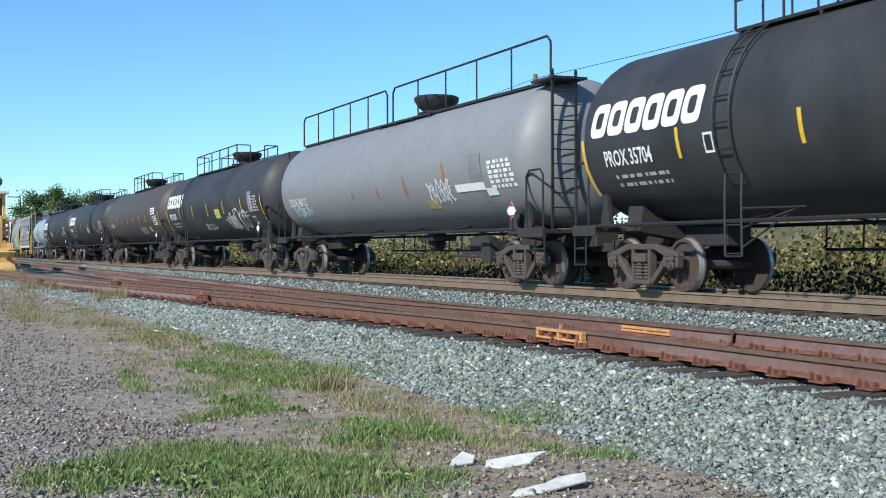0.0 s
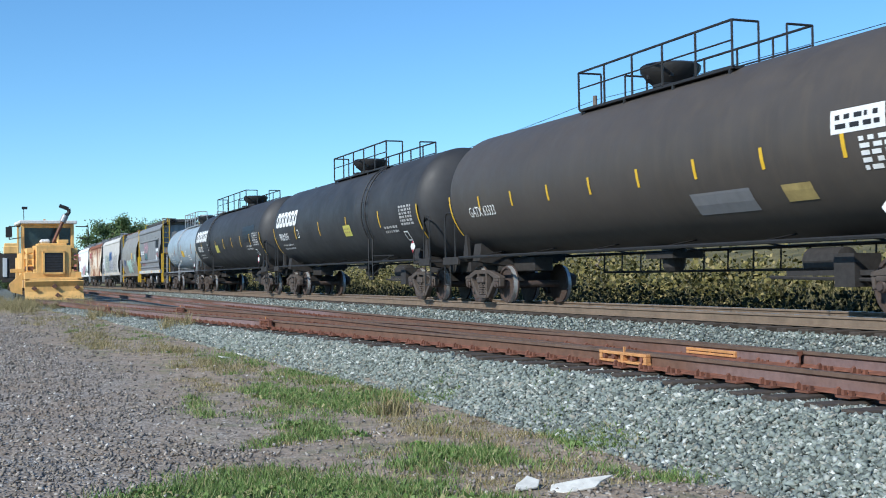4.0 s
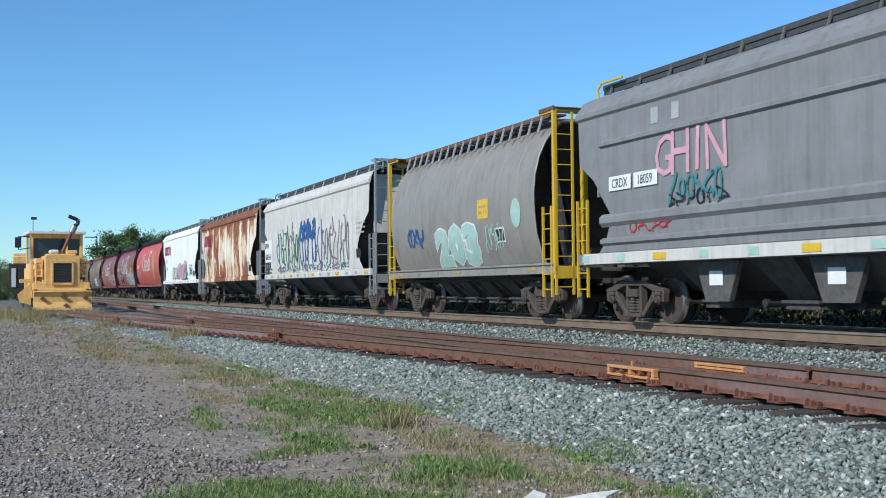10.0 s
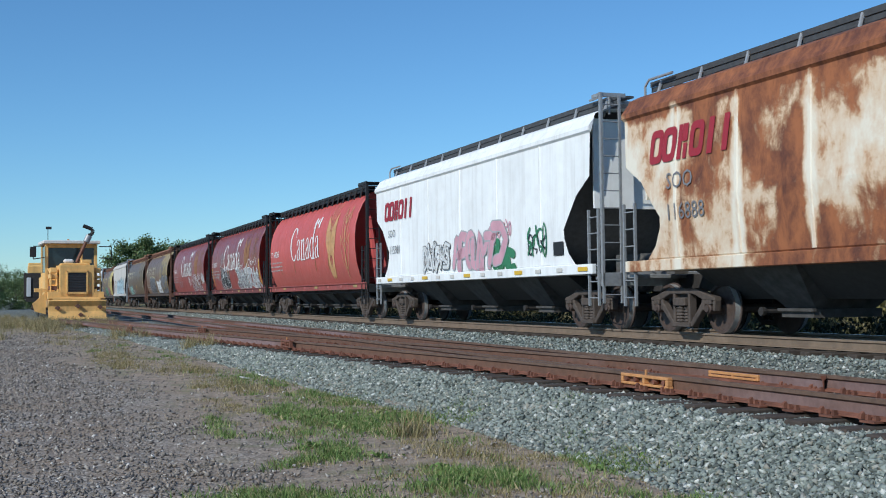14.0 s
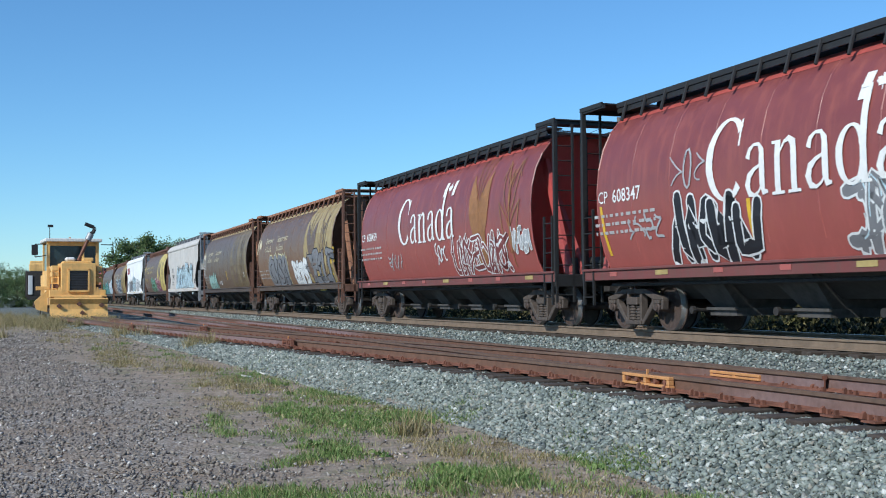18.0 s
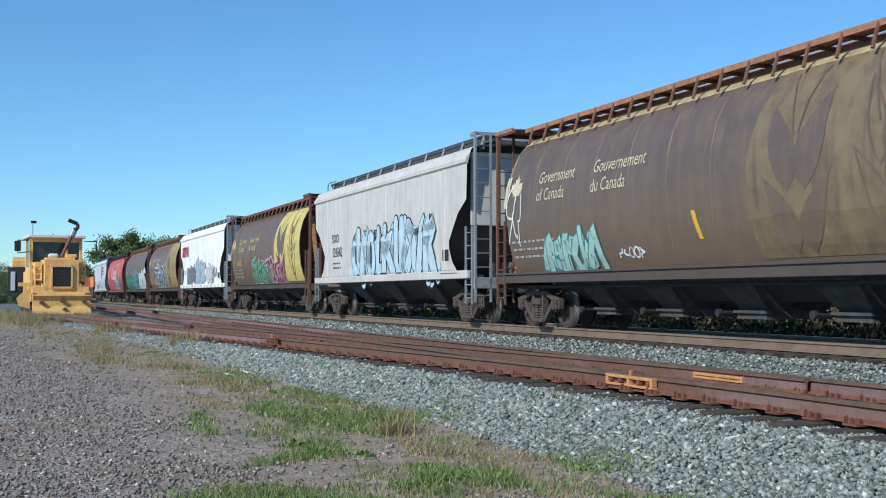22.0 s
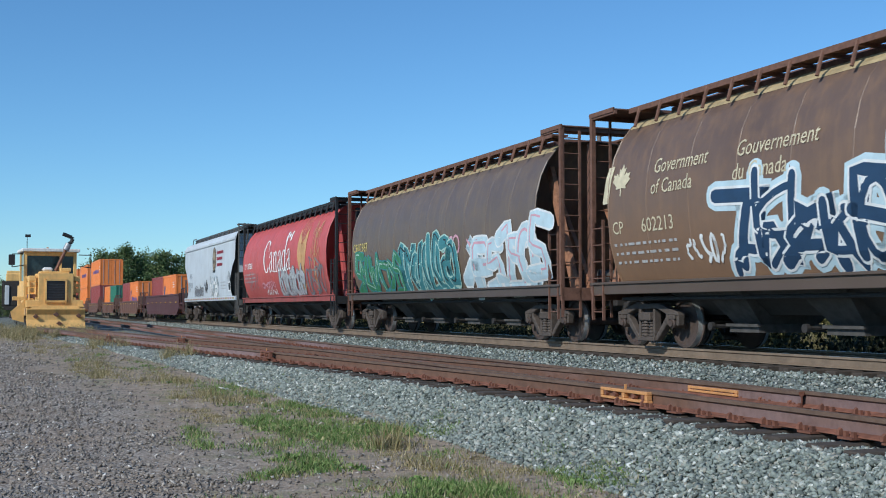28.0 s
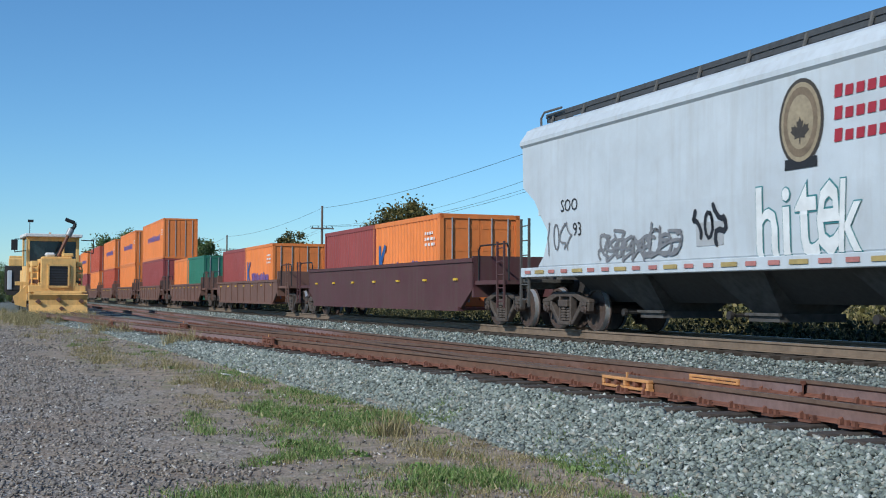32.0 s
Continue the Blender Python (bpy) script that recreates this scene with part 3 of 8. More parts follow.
near_track = thing("near_track", "rusty railway turnout on weathered wooden ties", "railway track", kind="structure")
main_track = thing("main_track", "brown main line rails on dark wooden ties", "railway track", kind="structure")
RUST = [M["rail_rust"], M["rail_web"], M["rail_brown"], M["rail_brown"]]
BROWN = [M["main_rail"], M["main_rail"], M["main_rail"], M["rail_top"]]
ys_turn = [-15, 0, 9] + [9 + 2 * i for i in range(1, 14)] + [36 + 8 * i for i in range(1, 15)]
XA, XC = NEAR_X + 0.75, NEAR_X - 0.75
rail_run([(XC - swing(y), y) for y in ys_turn], NEAR_Z, near_track, RUST)
rail_run([(XA, -15), (XA, 250)], NEAR_Z, near_track, RUST)
rail_run([(XC + 0.075, 10.6), (XC + 0.03, 14), (XC, 17), (XC, 250)], NEAR_Z - 0.004, near_track, RUST)
rail_run([(XA - 0.075 - 0.01, 10.6)] + [(XA - max(0.085, swing(y)), y) for y in ys_turn if y > 11], NEAR_Z - 0.004, near_track, RUST)
for sx in (-0.75, 0.75):
    rail_run([(far_x(-30) + sx, -30), (far_x(700) + sx, 700)], TRAIN_Z, main_track, BROWN)


def tie_mesh(name, length):
    bm = bmesh.new()
    box(bm, -length / 2, length / 2, -0.115, 0.115, -0.17, 0)
    soften(bm, 0.014)
    me = bpy.data.meshes.new(name)
    bm.to_mesh(me)
    bm.free()
    me.materials.append(M["tie"])
    return me


def plate_mesh():
    """Tie plate with spike heads and a rail anchor."""
    bm = bmesh.new()
    box(bm, -0.16, 0.16, -0.09, 0.09, 0, 0.018)
    for sx in (-1, 1):
        for sy in (-0.05, 0.05):
            box(bm, sx * 0.10 - 0.018, sx * 0.10 + 0.018, sy - 0.016, sy + 0.016, 0.018, 0.062)
        prism(bm, ((sx * 0.075, 0.02), (sx * 0.135, 0.02), (sx * 0.13, 0.065), (sx * 0.10, 0.085), (sx * 0.08, 0.05)), "y", 0.10, 0.135)
    me = bpy.data.meshes.new("tie_plate")
    bm.to_mesh(me)
    bm.free()
    me.materials.append(M["rail_rust"])
    return me


tie_rng = random.Random(3)
short_tie, PLATE = tie_mesh("tie", 2.6), plate_mesh()
TIES = {}
y = -1.0
while y < 62:
    w = swing(y)
    if w < 3.2:
        left, right = tie_left(y), NEAR_X + 1.3
        length = round((right - left) / 0.2) * 0.2
        if length not in TIES:
            TIES[length] = tie_mesh("tie", length)
        o = new("tie", TIES[length])
        o.parent = near_track
        o.location = (right - length / 2 + tie_rng.uniform(-0.06, 0.06), y, NEAR_Z - 0.195 - tie_rng.uniform(0, 0.02))
        o.rotation_euler.z = tie_rng.uniform(-0.03, 0.03)
    for x in {XC - w, XA} if w < 0.15 else (XC - w, XC, XA - w, XA):
        if y < 45:
            o = new("tie_plate", PLATE)
            o.parent = near_track
            o.location = (x, y, NEAR_Z - 0.190)
    y += 0.53
y = 2.0
while y < 110:
    o = new("tie", short_tie)
    o.parent = main_track
    o.location = (far_x(y) + tie_rng.uniform(-0.05, 0.05), y, TRAIN_Z - 0.185)
    y += 0.53


def joint_box(x, y, length, height, material, parent):
    """A bolted frame clamped to the side of a rail."""
    bm = bmesh.new()
    h = length / 2
    box(bm, -0.05, 0.03, -h, h, height - 0.035, height)
    box(bm, -0.05, 0.03, -h, h, 0, 0.03)
    for yy in (-h, -0.02, h - 0.05):
        box(bm, -0.05, 0.02, yy, yy + 0.05, 0.03, height - 0.035)
    soften(bm, 0.006)
    o = part("rail_brace", bm, material, parent, "orange painted steel brace bolted to the rail")
    o.location = (x, y, NEAR_Z - 0.14)
    for k in range(5):
        if k == 2:
            continue
        bm = bmesh.new()
        lathe(bm, ((-0.045, 0.032), (0.0, 0.036), (0.02, 0.03)), "x", 8, (0, -h + (k + 0.5) * length / 5, height / 2))
        part("bolt", bm, M["rail_rust"], o)
    bm = bmesh.new()
    box(bm, -0.02, 0.0, -0.012, 0.012, height, height + 0.06)
    part("pin", bm, M["orange_steel"], o)
    return o


joint_box(XC - 0.09, 11.75, 1.05, 0.125, M["orange_steel"], near_track)
joint_box(XA - 0.09, 12.25, 1.05, 0.075, M["orange_steel"], near_track)
for x, y, l in ((XC - swing(24.5) - 0.06, 24.5, 0.9), (XA - swing(37) - 0.06, 37.0, 1.2), (XC - swing(41) - 0.06, 41, 1.0)):
    o = joint_box(x, y, l, 0.15, M["rail_rust"], near_track)
    tagged(o, "rusted heel block bolted beside the rail")

# ---- rolling stock ----
SPEED = 12.11           # metres a second, towards the camera
TRAIN = []              # (car, middle at the start)
WHEELS = []             # (wheelset, middle of its car at the start, place on the car)
KEEP = {}


def side_of(pts):
    """Half width of a body at a height."""
    zs, xs = [p[1] for p in pts], [p[0] for p in pts]
    return lambda z: float(np.interp(z, zs, xs))


def round_side(r, zc):
    return lambda z: math.sqrt(max(0.01, r * r - (z - zc) ** 2))


def lay(parent, name, bm, side, yc, zc, material, off=0.012, label="", step=0.16):
    """Bend a flat drawing (u to the right of someone facing the car, v up) onto the side of a body."""
    bmesh.ops.triangulate(bm, faces=bm.faces[:])
    vs = [v.co.y for v in bm.verts]
    z = min(vs) + step
    while z < max(vs) - 0.01:
        bmesh.ops.bisect_plane(bm, geom=bm.verts[:] + bm.edges[:] + bm.faces[:], plane_co=(0, z, 0), plane_no=(0, 1, 0))
        z += step
    for v in bm.verts:
        u, w, k = v.co
        v.co = (-(side(zc + w) + off + k), yc - u, zc + w)
    return part(name, bm, material, parent, label)


def text2d(words, height, shear=0.0, bold=0.0, wide=1.0):
    cu = bpy.data.curves.new("words", "FONT")
    cu.body, cu.size, cu.shear, cu.offset, cu.resolution_u = words, height / 0.7, shear, bold, 2
    ob = bpy.data.objects.new("words", cu)
    me = bpy.data.meshes.new_from_object(ob)
    bm = bmesh.new()
    bm.from_mesh(me)
    bpy.data.objects.remove(ob)
    bpy.data.curves.remove(cu)
    bpy.data.meshes.remove(me)
    xs = [v.co.x for v in bm.verts]
    mid = (min(xs) + max(xs)) / 2
    for v in bm.verts:
        v.co.x = (v.co.x - mid) * wide
        v.co.y -= height / 2
    return bm


def quad2d(bm, u0, u1, v0, v1, shear=0.0, k=0.0):
    bm.faces.new([bm.verts.new((u + shear * v, v, k)) for u, v in ((u0, v0), (u1, v0), (u1, v1), (u0, v1))])


def stroke2d(bm, pts, w, k=0.0, closed=False, round_ends=True, mi=0):
    pts = [Vector((p[0], p[1])) for p in pts]
    wide = [w] * len(pts)
    if closed:
        pts, wide = pts + [pts[0]], wide + [w]
    elif round_ends:
        a, b = (pts[0] - pts[1]).normalized() * w / 2, (pts[-1] - pts[-2]).normalized() * w / 2
        pts = [pts[0] + a, pts[0] + a * 0.8] + pts + [pts[-1] + b * 0.8, pts[-1] + b]
        wide = [w * 0.2, w * 0.68] + wide + [w * 0.68, w * 0.2]
    rows = []
    for i, p in enumerate(pts):
        a = pts[i - 1] if i else (pts[-2] if closed else p)
        b = pts[i + 1] if i < len(pts) - 1 else (pts[1] if closed else p)
        d = (b - a).normalized() if (b - a).length > 1e-6 else Vector((1, 0))
        nrm = Vector((-d.y, d.x)) * wide[i] / 2
        rows.append((bm.verts.new((*(p + nrm), k)), bm.verts.new((*(p - nrm), k))))
    for (a, b), (c, d) in zip(rows, rows[1:]):
        bm.faces.new((a, b, d, c)).material_index = mi


def blob2d(bm, cu, cv, ru, rv, k=0.0, n=14, rng=None):
    ang = [2 * math.pi * i / n for i in range(n)]
    bm.faces.new([bm.verts.new((cu + math.cos(a) * ru * (1 + (rng.uniform(-0.15, 0.15) if rng else 0)), cv + math.sin(a) * rv * (1 + (rng.uniform(-0.15, 0.15) if rng else 0)), k)) for a in ang])


def ring2d(bm, cu, cv, ru, rv, w, h, shear=0.15, n=20, k=0.0):
    """A slanted rounded block with a slot in it."""
    def loop(a, b):
        out = []
        for i in range(n):
            t = 2 * math.pi * (i + 0.5) / n
            c, s = math.cos(t), math.sin(t)
            c, s = math.copysign(abs(c) ** 0.45, c), math.copysign(abs(s) ** 0.45, s)
            out.append(bm.verts.new((cu + c * a + shear * s * b, cv + s * b, k)))
        return out
    o, i = loop(ru, rv), loop(ru - w, rv - h)
    for a in range(n):
        b = (a + 1) % n
        bm.faces.new((o[a], o[b], i[b], i[a]))


SHAPES = (((0, 0), (0.05, 1), (0.95, 0.85), (0.9, 0.5), (0.1, 0.45)), ((0.95, 0.9), (0.2, 1), (0.1, 0.55), (0.9, 0.5), (0.85, 0.05), (0.0, 0.0)),
          ((0, 0), (0.45, 1), (0.6, 1), (1, 0)), ((0, 1), (0.15, 0), (0.5, 0.7), (0.85, 0), (1, 1)), ((0.95, 0.85), (0.3, 1), (0.0, 0.5), (0.3, 0.0), (1, 0.1)),
          ((0.05, 1), (0.1, 0.1), (0.9, 0.0), (0.95, 1)), ((0, 0), (0.05, 1), (0.5, 0.4), (0.95, 1), (1, 0)), ((0.0, 0.95), (1, 1), (0.5, 0.95), (0.5, 0)), ((0.1, 0), (0.1, 1), (0.15, 0.5), (0.9, 1), (0.3, 0.5), (1, 0)))


def wave(r, n=15):
    """One sprayed stroke of no letter: an angular hook, zigzag or loop that fills a unit box."""
    if r.random() < 0.2:                       # a loop
        ph, amp, turn = r.uniform(0, 6.28), r.uniform(0.28, 0.46), r.uniform(0.9, 1.2)
        return [(0.5 + amp * math.cos(ph + 6.28 * turn * k / n), 0.5 + 0.46 * math.sin(ph + 6.28 * turn * k / n)) for k in range(n + 1)]
    pts = [Vector((a + r.uniform(-0.20, 0.20), b + r.uniform(-0.14, 0.14))) for a, b in r.choice(SHAPES)]
    if r.random() < 0.3:
        pts = [Vector((1 - p.x, p.y)) for p in pts]
    runs = [0.0]
    for p, q in zip(pts, pts[1:]):
        runs.append(runs[-1] + (q - p).length)
    xs, ys = [p.x for p in pts], [p.y for p in pts]
    return [(float(np.interp(runs[-1] * k / n, runs, xs)), float(np.interp(runs[-1] * k / n, runs, ys))) for k in range(n + 1)]


def scribble(r, n=11):
    """A thin sprayed flourish: an S, hook or loop that rises through a unit box."""
    f, ph, amp = r.choice((0.45, 0.6, 0.8, 1.05, 1.3)), r.uniform(0, 6.28), r.uniform(0.22, 0.46)
    f2, ph2 = r.choice((1.5, 2.0, 2.6)), r.uniform(0, 6.28)
    if r.random() < 0.3:
        turn = r.uniform(0.9, 1.35)
        return [(0.5 + amp * math.cos(ph + 6.28 * turn * k / n), 0.5 + 0.46 * math.sin(ph + 6.28 * turn * k / n)) for k in range(n + 1)]
    return [(0.5 + amp * math.sin(6.28 * f * k / n + ph) + 0.06 * math.sin(6.28 * f2 * k / n + ph2), 0.04 + 0.92 * k / n + 0.10 * math.sin(6.28 * f2 * k / n + ph)) for k in range(n + 1)]


def scrawl(parent, side, yc, zc, w, h, n, fill, outline, seed, fat=0.26, lean=0.1, accent=None, lift=0.0, halo=None):
    """Spray-painted throw-up: bulging overlapping strokes with an outline and a foot of bubbles; no words."""
    r = random.Random(seed)
    n = int(n * 1.7) + 1
    layers = [(c, grow, k) for c, grow, k in ((halo, 0.24, -0.008), (outline, 0.08, 0.0), (fill, 0.0, 0.0007)) if c]
    if accent:
        layers.append((accent, None, 0.0012))
    mats = [M["g_" + c] for c, _, _ in layers]
    for i in range(n):                         # one part for each figure
        u0, lw = -w / 2 + i * w / n, w / n * 1.5
        hh = h * r.uniform(0.78, 1.08)
        base = -h / 2 + h * r.uniform(-0.06, 0.08)
        pts = [(u0 + a * lw + lean * b * h, base + b * hh) for a, b in wave(r)]
        wide = h * fat * r.uniform(0.75, 1.2)
        more = [(u0 + a * lw * 1.1 - 0.1 * lw + lean * b * h, base + b * hh * 0.9) for a, b in scribble(r, 15)]
        bm = bmesh.new()
        for mi, (_, grow, k) in enumerate(layers):
            if grow is None:
                stroke2d(bm, [(u - wide * 0.2, v + wide * 0.15) for u, v in pts[2:-3]], wide * 0.16, k + i * 0.0018, mi=mi)
            else:
                step = i * (0.0004 if k < 0 else 0.0018)
                stroke2d(bm, pts, wide + grow * h ** 0.5, k + step, mi=mi)
                if fat < 0.2:
                    stroke2d(bm, more, wide * 0.7 + grow * h ** 0.5, k + step + 0.0002, mi=mi)
        lay(parent, "graffiti", bm, side, yc, zc, mats, 0.014 + lift)


def tag(parent, side, yc, zc, w, h, n, colour, seed, width=0.035, off=0.016):
    """A thin scribbled spray line."""
    r = random.Random(seed)
    bm = bmesh.new()
    for i in range(n):
        u0, lw = -w / 2 + i * w / n, w / n * 1.3
        hh = h * r.uniform(0.6, 1.15)
        stroke2d(bm, [(u0 + a * lw, (b - 0.5) * hh) for a, b in scribble(r)], width * r.uniform(0.8, 1.3), i * 0.0005)
    tagged(lay(parent, "graffiti", bm, side, yc, zc, M["g_" + colour], off), kind="stuff")


def data_lines(parent, side, yc, zc, w, rows, material, seed=1, gap=0.11, tall=0.055):
    """Small stencilled lines that cannot be read: broken bars."""
    r = random.Random(seed)
    bm = bmesh.new()
    for i in range(rows):
        u = -w / 2
        while u < w / 2 - 0.05:
            l = r.uniform(0.06, 0.22)
            quad2d(bm, u, min(u + l, w / 2), -i * gap - tall / 2, -i * gap + tall / 2)
            u += l + r.uniform(0.04, 0.12)
    tagged(lay(parent, "stencil", bm, side, yc, zc, material, 0.012), kind="stuff")


def panel(parent, name, side, yc, zc, w, h, material, off=0.010, label="", shear=0.0):
    bm = bmesh.new()
    quad2d(bm, -w / 2, w / 2, -h / 2, h / 2, shear)
    return lay(parent, name, bm, side, yc, zc, material, off, label)


def sign_text(parent, side, yc, zc, words, height, material, shear=0.0, bold=0.0, wide=1.0, name="lettering", off=0.014):
    return lay(parent, name, text2d(words, height, shear, bold, wide), side, yc, zc, material, off)


# running gear, built once and shared


def gear_meshes():
    def keep(name, bm, mats, smooth=False):
        me = bpy.data.meshes.new(name)
        bm.to_mesh(me)
        bm.free()
        for mt in mats:
            me.materials.append(mt)
        if smooth:
            me.shade_smooth()
            me.set_sharp_from_angle(angle=radians(35))
        KEEP[name] = me
    bm = bmesh.new()
    for sx in (-1, 1):
        pts = [(-0.07, 0.485), (-0.06, 0.492), (-0.035, 0.492), (-0.03, 0.462), (0.07, 0.455), (0.072, 0.40), (0.03, 0.385), (0.01, 0.22), (0.03, 0.12), (0.09, 0.11), (0.09, 0.05)]
        pts = [(sx * (0.72 + a), b) for a, b in pts]
        lathe(bm, [(sx * 0.645, 0.05)] + [(sx * 0.65, 0.40)] + pts, "x", 28, mis=[0, 0, 0, 0, 0, 1, 0, 0, 0, 0, 0, 0])
    tube(bm, (-0.7, 0, 0), (0.7, 0, 0), 0.085, 10)
    for sx in (-1, 1):
        lathe(bm, ((sx * 0.80, 0.09), (sx * 1.06, 0.095), (sx * 1.075, 0.07), (sx * 1.10, 0.065)), "x", 10)
    keep("wheelset", bm, [M["wheel"], M["tread"]], True)
    bm = bmesh.new()                          # cast frame: arched top, jaws over the bearings, sloping tension arms
    prism(bm, ((-1.11, 0.60), (-1.09, 0.67), (-0.84, 0.72), (-0.46, 0.83), (0.46, 0.83), (0.84, 0.72), (1.09, 0.67), (1.11, 0.60), (0.74, 0.61), (0.40, 0.725), (-0.40, 0.725), (-0.74, 0.61)), "x", -0.08, 0.08)
    for s in (-1, 1):
        prism(bm, ((s * 1.11, 0.61), (s * 1.03, 0.61), (s * 1.02, 0.42), (s * 1.08, 0.41)), "x", -0.07, 0.07)
        prism(bm, ((s * 0.76, 0.63), (s * 0.68, 0.64), (s * 0.64, 0.47), (s * 0.74, 0.41)), "x", -0.07, 0.07)
        prism(bm, ((s * 0.65, 0.56), (s * 0.74, 0.47), (s * 0.34, 0.12), (s * 0.22, 0.12), (s * 0.22, 0.20), (s * 0.30, 0.21)), "x", -0.07, 0.07)
        box(bm, -0.08, 0.08, s * 0.255 - 0.035, s * 0.255 + 0.035, 0.16, 0.75)
        box(bm, -0.09, 0.09, s * 0.89 - 0.10, s * 0.89 + 0.10, 0.53, 0.61)
    box(bm, -0.11, 0.11, -0.30, 0.30, 0.11, 0.20)
    soften(bm, 0.014)
    keep("side_frame", bm, [M["truck"]])
    bm = bmesh.new()
    for i in range(5):
        z = 0.20 + i * 0.060
        lathe(bm, ((z, 0.040), (z + 0.016, 0.064), (z + 0.034, 0.064), (z + 0.060, 0.040)), "z", 9)
    keep("spring", bm, [M["truck"]])
    bm = bmesh.new()
    box(bm, -0.14, 0.12, -0.21, 0.21, 0.50, 0.66)
    soften(bm, 0.02)
    keep("bolster_end", bm, [M["truck"]])
    bm = bmesh.new()
    box(bm, -0.98, 0.98, -0.17, 0.17, 0.52, 0.74)
    lathe(bm, ((0.72, 0.2), (0.86, 0.2)), "z", 12)
    for s in (-1, 1):
        box(bm, -0.75, 0.75, s * 0.36 - 0.05, s * 0.36 + 0.05, 0.36, 0.46)
    soften(bm, 0.012)
    keep("truck", bm, [M["under"]])
    bm = bmesh.new()
    prism(bm, ((-0.09, 0.68), (0.09, 0.68), (0.09, 0.86), (-0.09, 0.86)), "y", -0.75, 0.10)
    prism(bm, ((-0.10, 0.08), (0.13, 0.08), (0.15, 0.22), (0.05, 0.33), (0.03, 0.24), (0.02, 0.20), (-0.08, 0.18), (-0.13, 0.30), (-0.17, 0.24)), "z", 0.62, 0.92)
    soften(bm, 0.015)
    keep("coupler", bm, [M["under"]])


gear_meshes()


def running_gear(car, L, centres, s0, draft=1.0):
    """Two trucks with turning wheelsets, couplers and hoses under a car."""
    for e in (-1, 1):
        y = e * centres / 2
        t = new("truck", KEEP["truck"])
        t.parent, t.location = car, (0, y, 0)
        for sx in (-1, 1):
            f = new("side_frame", KEEP["side_frame"])
            f.parent, f.location = t, (sx * 0.99, 0, 0)
            f = new("bolster_end", KEEP["bolster_end"])
            f.parent, f.location = t, (sx * 0.99, 0, 0)
            for k in (-0.135, 0.0, 0.135):
                f = new("spring", KEEP["spring"])
                f.parent, f.location = t, (sx * (1.02 if k else 1.06), k, 0)
        for k in (-0.89, 0.89):
            w = new("wheelset", KEEP["wheelset"])
            w.parent, w.location = t, (0, k, 0.46)
            WHEELS.append((w, s0, y + k))
        c = new("coupler", KEEP["coupler"])
        c.parent = car
        c.matrix_basis = pose(0, e * (L / 2 - 0.15), 0, 0, 0, 0 if e > 0 else 180)
        bm = bmesh.new()
        pipe(bm, [(0.3, e * (L / 2 - 0.5), 0.75), (0.32, e * (L / 2 - 0.25), 0.5), (0.3, e * (L / 2), 0.38)], 0.025)
        part("air_hose", bm, M["dark_steel"], car)


def draft_sill(car, y0, y1, material, z0=0.78, z1=1.12, half=0.26):
    bm = bmesh.new()
    box(bm, -half, half, y0, y1, z0, z1)
    soften(bm, 0.02)
    part("draft_sill", bm, material, car)


def new_car(name, mid, label, category, group):
    car = thing(name, label, category, group)
    TRAIN.append((car, mid))
    return car


def hoop(car, x, y0, y1, z0, z1, material, name="grab_rail", r=0.022):
    """An upside-down U of pipe with rounded corners, along the car."""
    c = 0.12
    bm = bmesh.new()
    pipe(bm, [(x, y0, z0), (x, y0, z1 - c), (x, y0 + c * (1 if y1 > y0 else -1), z1), (x, y1 - c * (1 if y1 > y0 else -1), z1), (x, y1, z1 - c), (x, y1, z0)], r)
    return part(name, bm, material, car)


def shell_mesh(r, zc, half, dome):
    bm = bmesh.new()
    pts = []
    for i in range(9):
        k = i / 8 * math.pi / 2
        pts.append((-half + dome * (1 - math.cos(k)) ** 1.0, max(0.02, r * math.sin(k) ** 0.85) if i else 0.02))
    pts += [(-a, b) for a, b in pts[:9][::-1]]
    lathe(bm, pts, "y", 56, (0, 0, zc))
    return bm


